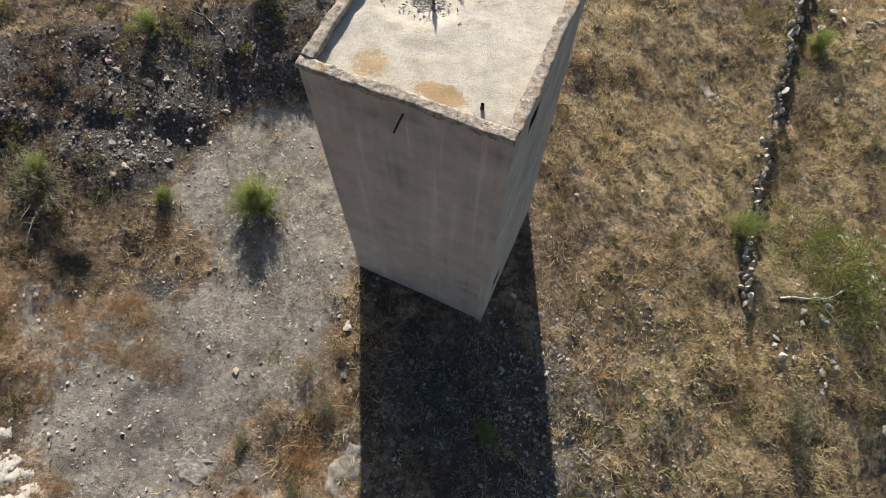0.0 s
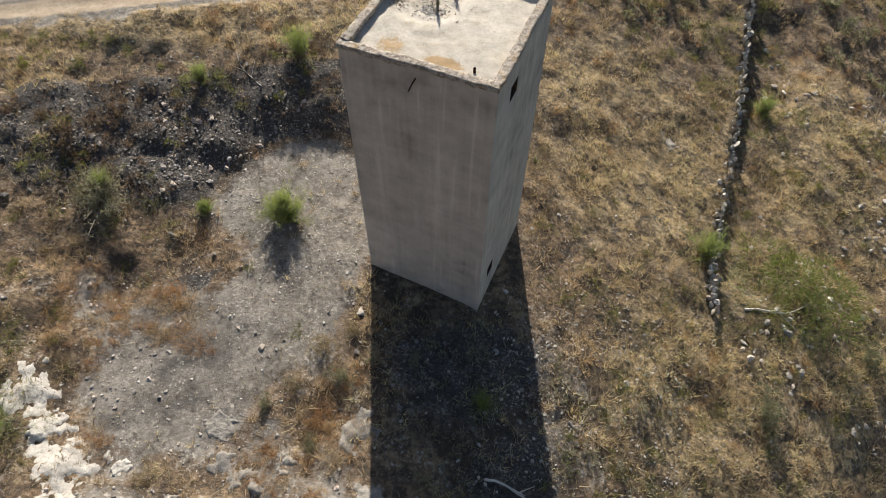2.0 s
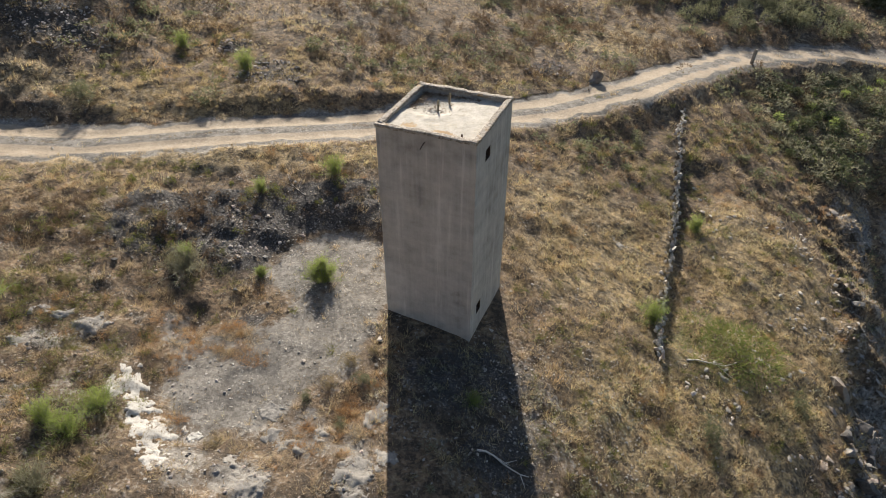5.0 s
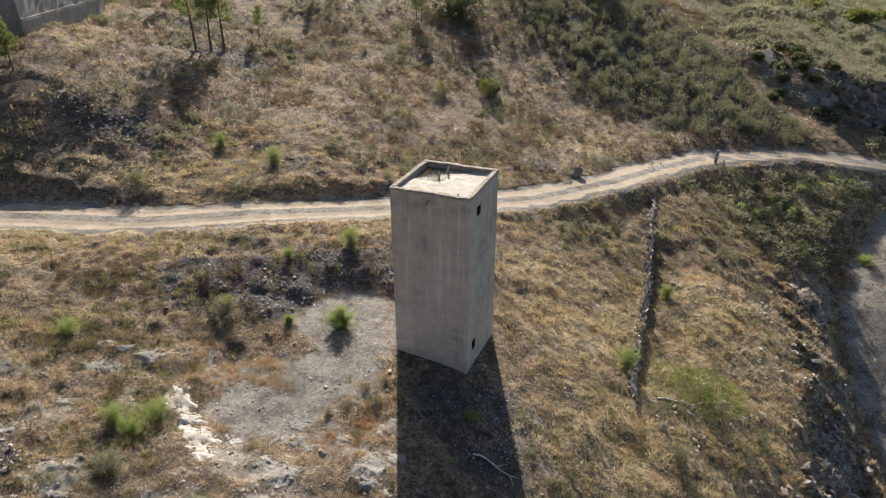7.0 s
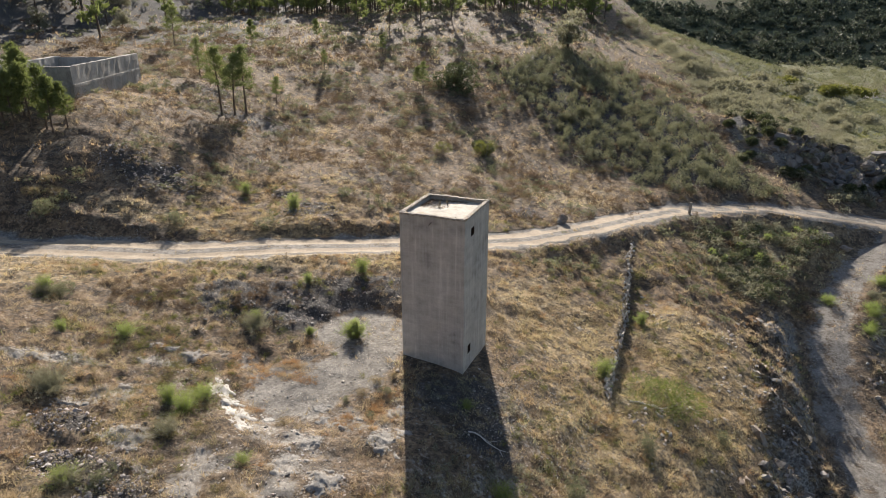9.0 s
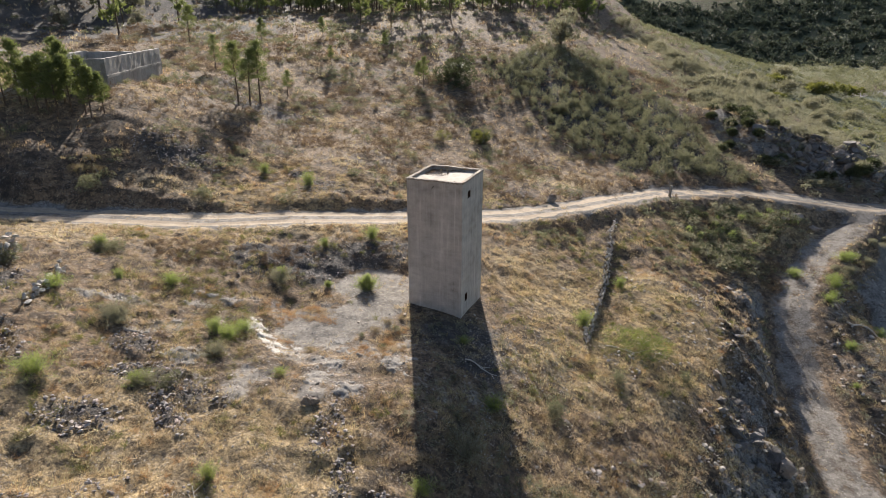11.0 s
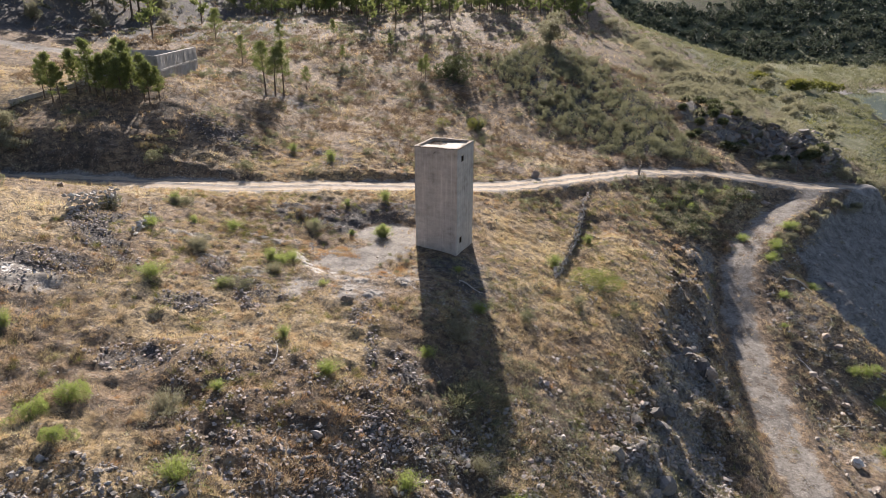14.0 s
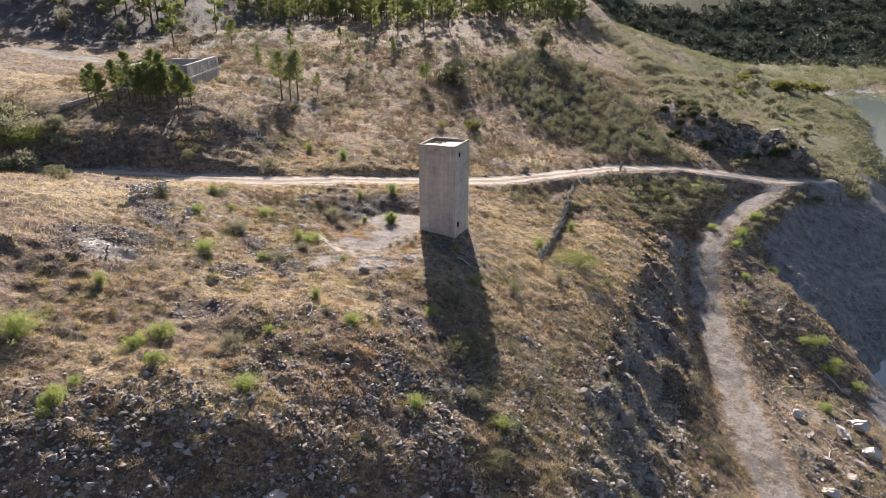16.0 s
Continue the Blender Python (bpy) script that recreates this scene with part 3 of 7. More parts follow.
def ico(level):
    if level not in _ico:
        bm = bmesh.new()
        bmesh.ops.create_icosphere(bm, subdivisions=level, radius=1.0)
        _ico[level] = (np.array([v.co[:] for v in bm.verts]), np.array([[v.index for v in f.verts] for f in bm.faces]))
        bm.free()
    return _ico[level]


def rock_shape(rng, level=2, squash=0.7, cuts=9):
    """an angular stone about 1 m in radius: a ball cut by random planes"""
    v, f = ico(level)
    v = v.copy()
    for _ in range(cuts):
        n = rng.normal(0, 1, 3)
        n /= np.linalg.norm(n)
        lim = rng.uniform(0.28, 0.66)
        over = np.maximum(v @ n - lim, 0)
        v -= over[:, None] * n * 0.92
    v += rng.normal(0, 0.045, v.shape)
    return v * np.array([1, rng.uniform(0.7, 1.0), squash * rng.uniform(0.75, 1.15)]), f


def scatter_rocks(name, xs, ys, sizes, mat, rng, level=2, sink=0.25, lift=None, squash=0.55):
    """many stones lying on the ground, as one mesh"""
    shapes = [rock_shape(rng, level, squash)[0] for _ in range(14)]
    f = ico(level)[1]
    zs = rough(xs, ys) if lift is None else lift
    n, m = len(xs), len(shapes[0])
    which = rng.randint(0, len(shapes), n)
    base = np.stack(shapes)[which]
    a, tx = rng.uniform(0, 6.283, n), rng.normal(0, 0.35, n)
    c, s = np.cos(a), np.sin(a)
    x = base[:, :, 0] * c[:, None] - base[:, :, 1] * s[:, None]
    y = base[:, :, 0] * s[:, None] + base[:, :, 1] * c[:, None]
    z = base[:, :, 2] + tx[:, None] * x * 0.6
    size = np.asarray(sizes)
    v = np.stack([xs[:, None] + x * size[:, None], ys[:, None] + y * size[:, None], (zs + size * (0.78 * squash - sink))[:, None] + z * size[:, None]], 2).reshape(-1, 3)
    faces = (f[None] + (np.arange(n) * m)[:, None, None]).reshape(-1, 3)
    return tri_mesh(name, v, faces, mat)


# ---- ground
# rubble heaps and dark stony places: x, y, half-widths, turn in degrees
RUBBLE = [(-19.0, -3.2, 3.4, 1.0, -38), (-10.6, -5.0, 2.4, 0.8, -35), (-12.2, -4.4, 1.2, 0.8, 0), (-12.9, -7.6, 1.5, 1.0, -10), (-13.0, -12.7, 1.9, 1.2, 15), (-13.2, -2.4, 1.3, 0.7, 0), (-4.4, -6.6, 0.5, 1.7, -5),
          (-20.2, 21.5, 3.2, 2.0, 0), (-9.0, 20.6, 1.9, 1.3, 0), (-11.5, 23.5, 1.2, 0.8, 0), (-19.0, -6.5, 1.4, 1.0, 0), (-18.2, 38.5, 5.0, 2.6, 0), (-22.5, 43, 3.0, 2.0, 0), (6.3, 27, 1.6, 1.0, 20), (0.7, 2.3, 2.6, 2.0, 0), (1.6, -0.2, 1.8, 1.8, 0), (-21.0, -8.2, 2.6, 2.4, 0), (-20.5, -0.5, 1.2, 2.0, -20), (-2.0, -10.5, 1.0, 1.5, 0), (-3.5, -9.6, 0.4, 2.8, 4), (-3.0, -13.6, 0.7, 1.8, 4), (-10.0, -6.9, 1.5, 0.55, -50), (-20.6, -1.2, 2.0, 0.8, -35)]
PALE_PATCHES = [(-9.15, 1.5, 0.45, 0.8, 25), (-7.95, -0.1, 0.5, 0.7, 20), (-8.6, 0.5, 0.25, 0.35, 0), (-7.6, -1.3, 0.3, 0.7, 10), (-6.8, -0.2, 0.18, 0.22, 0), (-5.0, 0.95, 0.5, 0.3, -20), (-4.5, -0.3, 0.5, 0.6, 10), (-3.7, 0.05, 0.3, 0.35, 0),
                (-1.9, 0.7, 0.35, 0.7, 0), (-1.6, -0.8, 0.25, 0.5, 0), (-11.15, 3.3, 0.35, 0.25, 0), (-5.45, 7.2, 0.3, 0.2, 0), (-5.7, -0.95, 0.25, 0.2, 0), (-2.5, -1.2, 0.4, 0.4, 0), (-12.2, 3.7, 0.8, 0.3, 10), (7.6, 11.9, 0.2, 0.35, 20), (-7.2, -11.8, 1.1, 0.5, 0), (-19.9, -8.7, 1.6, 1.1, 5)]
ROCKY = [(-16.0, 1.1, 1.3, 0.6, 10), (-12.6, -0.2, 1.4, 0.8, 20), (-12.2, 2.6, 0.9, 0.5, 0), (-11.0, 3.4, 0.6, 0.4, 0), (-11.1, -2.8, 0.9, 0.7, 0), (-5.2, -1.8, 0.8, 0.7, 0), (-5.4, -3.2, 0.7, 0.9, 0), (-3.9, -4.1, 0.8, 0.8, 0), (-2.3, -1.3, 0.6, 1.0, 0), (-14.6, 1.6, 0.8, 0.4, 0), (-13.6, -1.2, 0.6, 0.4, 0), (-9.6, -4.4, 0.5, 0.5, 0)]
BARE = [(-7.8, -3.4, 1.0, 1.5, -10), (-8.2, -5.0, 0.8, 1.0, 0), (-6.7, -1.2, 1.3, 0.9, 0), (-8.8, 3.9, 0.7, 0.9, 0), (-7.3, 1.8, 1.4, 1.3, 0), (-5.6, -4.6, 1.2, 1.0, 0), (-4.6, -3.0, 1.3, 1.4, 0)]
GREENS = [(1.0, -3.0, 2.2, 5.5, 0), (9.8, 6.4, 3.5, 2.5, 20), (11.2, 15, 1.0, 4.5, 12), (4.0, -12, 6, 6, 0), (-18, -17.5, 2.0, 1.2, 0), (24, 29, 8, 5, 20), (33, 12, 4, 8, 0), (37, 30, 6, 4, 30), (-9.9, 0.4, 1.6, 1.2, 0)]
STRAW = [(7.5, 3.0, 4, 4, 0), (-40, 24.5, 11, 4, 5), (31, 33, 8, 3.5, 20), (-11, 13.2, 15, 1.4, 6), (-24, 10.8, 8, 1.6, 0), (-24, 9.5, 8, 4.5, 0), (6.5, 11.0, 5.2, 5.5, 0), (14.5, 10, 4, 8, -15), (11, 4, 3.5, 4.5, -20), (-10.5, -9.0, 8, 4.0, -12), (-25, -2, 6, 5, 0), (-14, 17.4, 10, 1.6, 0), (-44, 31, 10, 6, 0), (12, 34, 5, 3, 30), (-6, -8.5, 4, 4, 0), (-12, -19.5, 6, 2.2, -10)]


def blots(items, x, y, edge=1.0):
    m = np.zeros(np.shape(x))
    for cx, cy, rx, ry, turn in items:
        a = radians(turn)
        u, v = (x - cx) * math.cos(a) + (y - cy) * math.sin(a), (y - cy) * math.cos(a) - (x - cx) * math.sin(a)
        m = np.maximum(m, 1 - np.clip(np.hypot(u / rx, v / ry) - 0.5, 0, edge) / edge)
    return m


def zones(x, y, h):
    dr, dt, dyard = along(ROAD, x, y)[0], along(TRACK, x, y)[0], inside(YARD, x, y)
    wob = (fbm(x, y, 1.3, 3, 33) - 0.5) * 1.1
    dirt = np.maximum(1.1 * smooth(2.15, 1.0, dr + wob) * (1 - 0.45 * np.exp(-(dr / 0.3) ** 2)), np.maximum(0.90 * np.exp(-((dt - 0.72 + 0.2 * wob) / 0.30) ** 2), 0.60 * smooth(2.3, 0.9, dt + 1.0 * wob)))
    dirt = np.maximum(dirt, smooth(1.2, -0.6, dyard + 2.2 * (fbm(x, y, 2.2, 3, 38) - 0.45)) * (0.3 + 0.85 * fbm(x, y, 1.8, 3, 21)).clip(0, 0.88))
    dirt = np.maximum(dirt, 0.75 * blots([(-3.4, -0.2, 2.4, 1.0, -20), (-6.0, -1.6, 1.2, 0.8, 0)], x, y) * (0.3 + fbm(x, y, 1.0, 3, 39)))
    dirt = np.maximum(dirt, 0.72 * blots(BARE, x, y) * (0.35 + 0.9 * fbm(x, y, 0.9, 3, 46)))
    dirt = np.maximum(dirt, 0.8 * blots([(-50, 47, 9, 1.6, 8), (-19.8, -8.7, 1.7, 1.2, 5)], x, y))
    bank = smooth(-16, -10.5, x) * smooth(0.2, -2.2, x) * smooth(-0.2, 0.7, dyard) * smooth(12.6, 11.6, y - 0.22 * (x + 4)) * smooth(5.6, 8.0, y)
    bank = bank * smooth(8.0, 5.0, dyard - 0.5) * (0.95 + 0.7 * (fbm(x, y, 1.5, 3, 29) - 0.3))
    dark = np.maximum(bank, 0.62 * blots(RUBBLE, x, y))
    dark = np.maximum(dark, smooth(-13, -17, y - 0.55 * (x + 4)) * smooth(5, 0, x) * (0.04 + 0.50 * fbm(x, y, 3, 3, 31)))
    dark = np.maximum(dark, 0.8 * smooth(0.6, -0.6, dyard) * smooth(0.5, 0.58, fbm(x, y, 1.5, 3, 36)))
    # tree shade and dark undergrowth of the upper west slope, put into the soil colour
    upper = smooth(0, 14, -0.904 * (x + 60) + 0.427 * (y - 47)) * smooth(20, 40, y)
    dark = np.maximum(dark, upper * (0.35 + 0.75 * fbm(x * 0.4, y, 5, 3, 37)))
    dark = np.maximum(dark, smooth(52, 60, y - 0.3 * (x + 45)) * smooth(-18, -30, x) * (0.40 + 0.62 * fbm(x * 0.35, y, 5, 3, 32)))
    # ground darkened in place of the shade between the scrub bushes
    dark = np.maximum(dark, 0.75 * smooth(1, -2, inside([(5.8, 62.5), (12.4, 73.8), (22.2, 78.6), (30.8, 62.6), (31.4, 46.2), (34.6, 41.5), (20.0, 38.5), (16.3, 42.2), (11.8, 50.3)], x, y)) * smooth(1.8, 3.0, dr))
    pale = 0.55 * blots(PALE_PATCHES, x, y) * (0.25 + 0.8 * fbm(x, y, 0.7, 3, 22))
    green = blots(GREENS, x, y) * 0.42
    valley = smooth(40, 60, x - 0.1 * y) * smooth(-19.2, -16.5, h) * smooth(700, 400, y)
    green = np.maximum(green, valley * (0.42 + 0.6 * fbm(x, y, 16, 3, 23)))
    gx = (land(x + 0.6, y) - land(x - 0.6, y)) / 1.2
    gy = (land(x, y + 0.6) - land(x, y - 0.6)) / 1.2
    steep = np.hypot(gx, gy)
    rock = smooth(0.55, 1.0, steep) * smooth(1.0, 2.4, dt) * smooth(1.2, 2.4, dr) * (0.35 + 0.8 * fbm(x, y, 4, 3, 24)) * smooth(60, 45, y) * smooth(0, 8, x) * smooth(22, 15, x)
    rock = rock * smooth(0.8, 2.0, along(WALL_LINE, x, y)[0])
    beside = np.where(along(TRACK, x, y)[2] > 0, smooth(14, 9, dt), 0) * smooth(1.5, 2.5, dt)
    rock = np.maximum(rock, beside * (0.05 + 0.62 * fbm(x, y, 3, 3, 35)))
    dc, _, east = along(CLIFF, x, y)
    rock = np.maximum(rock, np.where(east > 0, smooth(6, 3.5, dc), smooth(1.5, 0, dc)) * smooth(1.6, 2.6, dt) * (0.05 + 0.85 * fbm(x, y, 2, 3, 28)))
    rock = np.maximum(rock, smooth(3, 9, x) * smooth(0, -8, y) * smooth(18, 14, x) * (0.62 * fbm(x, y, 2.4, 3, 25)))
    rock = np.maximum(rock, 0.5 * smooth(-0.5, 1.5, dyard) * smooth(-14, -10, x) * smooth(6, 3, x) * smooth(-9, -5, y) * smooth(7, 3, y) * fbm(x, y, 2.5, 3, 27) * 1.3)
    shore = np.maximum(smooth(-15.2, -17.0, h) * smooth(24, 32, x) * smooth(115, 85, y), smooth(-17.6, -18.8, h))
    mud = smooth(1.0, -0.8, inside(MUD, x, y) + 1.6 * (fbm(x, y, 2.5, 3, 40) - 0.5))
    shore = np.maximum(shore, mud)
    rock = rock * (1 - mud)
    rock = np.maximum(rock, 0.9 * blots(ROCKY, x, y) * (0.3 + 0.9 * fbm(x, y, 0.8, 3, 47)))
    cr, _, side = along(CRAG_RIM, x, y)
    rock = np.maximum(rock, np.where(side < 0, smooth(7, 4.5, cr), smooth(2, 0, cr)) * smooth(31, 35, x) * (0.35 + 0.6 * fbm(x, y, 2, 3, 30)))
    green = green * (1 - mud)
    straw = blots(STRAW, x, y, 0.8) * (0.40 + 0.9 * fbm(x, y, 2.2, 3, 34))
    return dict(dirt=dirt, dark=dark, pale=pale, green=green, rock=rock, shore=shore, straw=straw)


def spread(core0, core1, step, lo, hi, growth=1.04):
    mid = list(np.arange(core0, core1 + 1e-6, step))
    left, right, s = [core0], [mid[-1]], step
    while left[-1] > lo:
        s *= growth
        left.append(left[-1] - s)
    s = step
    while right[-1] < hi:
        s *= growth
        right.append(right[-1] + s)
    return np.array(left[:0:-1] + mid + right[1:])


def ground():
    xs, ys = spread(-18, 20, 0.18, -1800, 1800, 1.045), spread(-22, 18, 0.18, -1500, 2200, 1.045)
    X, Y = np.meshgrid(xs, ys)
    x, y = X.ravel(), Y.ravel()
    h = rough(x, y)
    z = zones(x, y, h)
    nx, ny = len(xs), len(ys)
    i = (np.arange(ny - 1)[:, None] * nx + np.arange(nx - 1)[None]).ravel()
    faces = np.stack([i, i + 1, i + nx + 1, i + nx], 1)
    one = np.ones_like(x)
    me = tri_mesh("ground", np.stack([x, y, h], 1), faces, GROUND, flat=False, colours={
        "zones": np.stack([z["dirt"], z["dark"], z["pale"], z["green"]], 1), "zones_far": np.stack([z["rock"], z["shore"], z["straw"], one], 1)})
    tagged(new("ground", me), "dry stony hillside with straw grass, bare soil and dirt tracks", "hillside", kind="structure")


ground()
tagged(new("water", tri_mesh("water", [(30, -400, LAKE), (900, -400, LAKE), (900, 260, LAKE), (30, 260, LAKE)], [(0, 1, 2, 3)], WATER)),
       "still grey-green reservoir water below the hillside", "reservoir", kind="structure")


# ---- the tower
HALF_U, HALF_V, TOP, FOOT = 1.5, 1.564, 6.98, -1.2
TOWER = pose(-0.016, 6.081, 0, 0, 0, -22.19)


def block(lo, hi, step=0.14, wobble=0.0, seed=0, keep=()):
    """a box of small faces with uneven skin"""
    bm = bmesh.new()
    n = [max(1, int(round((b - a) / step))) for a, b in zip(lo, hi)]
    seen = {}

    def vert(i, j, k):
        if (i, j, k) not in seen:
            p = [a + (b - a) * t / m for a, b, t, m in zip(lo, hi, (i, j, k), n)]
            seen[i, j, k] = bm.verts.new(p)
        return seen[i, j, k]
    for ax in range(3):
        u, w = [a for a in range(3) if a != ax]
        for side in (0, n[ax]):
            for a in range(n[u]):
                for b in range(n[w]):
                    quad = []
                    for da, db in ((0, 0), (1, 0), (1, 1), (0, 1)):
                        c = [0, 0, 0]
                        c[ax], c[u], c[w] = side, a + da, b + db
                        quad.append(vert(*c))
                    bm.faces.new(quad)
    if wobble:
        for vv in bm.verts:
            off = noise.noise_vector(vv.co * 3.1 + Vector((seed, 0, 0))) * wobble + noise.noise_vector(vv.co * 11 + Vector((0, seed, 0))) * wobble * 0.7 + noise.noise_vector(vv.co * 31 + Vector((0, 0, seed))) * wobble * 0.5
            vv.co += off
    return bm


def pierced(length, z0, z1, thick, holes):
    """a wall from 0 to length along x, outer face at y = 0, with openings (a, b, low, high) right through it"""
    bm = bmesh.new()
    xs = sorted({0, length, *[v for h in holes for v in h[:2]]})
    zs = sorted({z0, z1, *[v for h in holes for v in h[2:]]})

    def solid(i, k):
        if not (0 <= i < len(xs) - 1 and 0 <= k < len(zs) - 1):
            return False
        x, z = (xs[i] + xs[i + 1]) / 2, (zs[k] + zs[k + 1]) / 2
        return not any(a < x < b and c < z < d for a, b, c, d in holes)
    for i in range(len(xs) - 1):
        for k in range(len(zs) - 1):
            if not solid(i, k):
                continue
            a, b, c, d = xs[i], xs[i + 1], zs[k], zs[k + 1]
            quads = [[(a, 0, c), (b, 0, c), (b, 0, d), (a, 0, d)], [(a, thick, c), (b, thick, c), (b, thick, d), (a, thick, d)]]
            for di, dk, q in ((-1, 0, [(a, 0, c), (a, thick, c), (a, thick, d), (a, 0, d)]), (1, 0, [(b, 0, c), (b, thick, c), (b, thick, d), (b, 0, d)]),
                              (0, -1, [(a, 0, c), (b, 0, c), (b, thick, c), (a, thick, c)]), (0, 1, [(a, 0, d), (b, 0, d), (b, thick, d), (a, thick, d)])):
                if not solid(i + di, k + dk):
                    quads.append(q)
            for q in quads:
                bm.faces.new([bm.verts.new(p) for p in q])
    bmesh.ops.remove_doubles(bm, verts=bm.verts, dist=1e-4)
    return bm


def tower():
    ob = empty("tower", TOWER, "tall square grey plastered masonry tower with two small openings", "tower")
    t, deck = 0.1, 6.72
    body_top = TOP - 0.07
    part("wall", from_bm("wall", pierced(2 * HALF_U, FOOT, body_top, t, []), PLASTER), ob, "weathered grey cement-rendered wall", pose(-HALF_U, -HALF_V, 0))
    part("wall", from_bm("wall", pierced(2 * HALF_U, FOOT, body_top, t, []), PLASTER), ob, "weathered grey cement-rendered wall", pose(HALF_U, HALF_V, 0, 0, 0, 180))
    side = 2 * (HALF_V - t)
    holes = [(HALF_V - t - 0.78, HALF_V - t - 0.36, 5.98, 6.36), (HALF_V - t - 1.02, HALF_V - t - 0.62, 0.36, 0.80)]
    east = part("wall", from_bm("wall", pierced(side, FOOT, body_top, t, holes), PLASTER), ob, "weathered grey rendered wall with two small square openings", pose(HALF_U, -HALF_V + t, 0, 0, 0, 90))
    # added lining, coloured dark in place of the shade inside the openings
    for a, b, c, d in holes:
        e, y0, y1 = 0.014, 0.012, t + 0.06
        bm = bmesh.new()
        for lo, hi in (((a, y0, c), (a + e, y1, d)), ((b - e, y0, c), (b, y1, d)), ((a + e, y0, c), (b - e, y1, c + e)), ((a + e, y0, d - e), (b - e, y1, d))):
            bmesh.ops.create_cube(bm, size=1.0, matrix=Matrix.Translation([(p + q) / 2 for p, q in zip(lo, hi)]) @ Matrix.Diagonal([q - p for p, q in zip(lo, hi)] + [1]))
        part("opening_lining", from_bm("opening_lining", bm, RUST_AND_SHADE), east, "added dark lining in place of the shade inside the small opening")
    part("wall", from_bm("wall", pierced(side, FOOT, body_top, t, []), PLASTER), ob, "weathered grey cement-rendered wall", pose(-HALF_U, HALF_V - t, 0, 0, 0, -90))
    # roof deck inside the rim, uneven
    n = 44
    a = np.linspace(-HALF_U + 0.05, HALF_U - 0.05, n)
    b = np.linspace(-HALF_V + 0.05, HALF_V - 0.05, n)
    A, B = np.meshgrid(a, b)
    sag = 0.12 * smooth(0.3, -1.2, A) * smooth(-0.6, 1.2, B) + 0.05 * smooth(-1.2, 1.2, B)
    Z = deck + 0.13 - sag + (fbm(A + 40, B, 0.8, 3, 41) - 0.5) * 0.06 + (fbm(A + 40, B, 0.16, 3, 42) - 0.5) * 0.035
    Z = Z - 0.05 * smooth(0.75, 0.4, np.hypot(A + 0.62, B - 0.35)) * (0.4 + fbm(A, B, 0.2, 2, 43))
    i = (np.arange(n - 1)[:, None] * n + np.arange(n - 1)[None]).ravel()
    top = np.stack([A.ravel(), B.ravel(), Z.ravel()], 1)
    low = top.copy()
    low[:, 2] = deck - 0.2
    f = np.stack([i, i + 1, i + n + 1, i + n], 1)
    broken = np.maximum(smooth(0.75, 0.1, np.hypot((A + 0.95) / 1.0, (B - 0.95) / 0.75)), smooth(0.6, 0.1, np.hypot((A + 0.45) / 0.75, (B - 0.25) / 0.5)))
    lichen = np.maximum(smooth(1.0, 0.2, np.hypot((A - 0.35) / 0.65, (B + 1.18) / 0.28)), 0.75 * smooth(1.0, 0.2, np.hypot((A + 0.7) / 0.5, (B + 1.1) / 0.5)))
    worn = np.stack([broken.ravel(), lichen.ravel(), np.zeros(n * n), np.ones(n * n)], 1)
    part("roof_slab", tri_mesh("roof_slab", np.r_[top, low], np.r_[f, f[:, ::-1] + n * n], SCREED, flat=False, colours={"worn": np.r_[worn, worn]}), ob, "pale cracked screed roof with ochre stains")
    # crumbling rim
    w, over = 0.15, 0.02
    for k, (lo, hi) in enumerate((((-HALF_U - over, -HALF_V - over, body_top - 0.015), (HALF_U + over, -HALF_V + w, TOP)),
                                  ((-HALF_U - over, HALF_V - w, body_top - 0.015), (HALF_U + over, HALF_V + over, TOP)),
                                  ((-HALF_U - over, -HALF_V + w, body_top - 0.015), (-HALF_U + w, HALF_V - w, TOP)),
                                  ((HALF_U - w, -HALF_V + w, body_top - 0.015), (HALF_U + over, HALF_V - w, TOP)))):
        bm = block(lo, hi, 0.032, 0.022, 5 * k + 2)
        part("parapet", from_bm("parapet", bm, RIM, flat=False), ob, "crumbling lichened mortar parapet")
    # iron stub below the rim
    limb = tubes("pipe_stub", [([(0.0, -HALF_V + 0.1, 6.72), (-0.02, -HALF_V - 0.12, 6.66), (-0.03, -HALF_V - 0.26, 6.60)], [0.015, 0.015, 0.013])], RUST_AND_SHADE, 8)
    part("pipe_stub", limb, ob, "short rusty iron pipe stub")
    stub = tubes("bolt_stub", [([(0.93, -1.18, 6.78), (0.93, -1.18, 6.93)], [0.03, 0.025])], RUST_AND_SHADE, 8)
    part("bolt_stub", stub, ob, "short rusty iron stub in the roof")
    bm = block((-HALF_U - 0.06, -HALF_V - 0.06, FOOT), (HALF_U + 0.06, HALF_V + 0.06, -0.75), 0.2, 0.03, 9)
    part("footing", from_bm("footing", bm, CONCRETE), ob, "rough concrete footing")


tower()



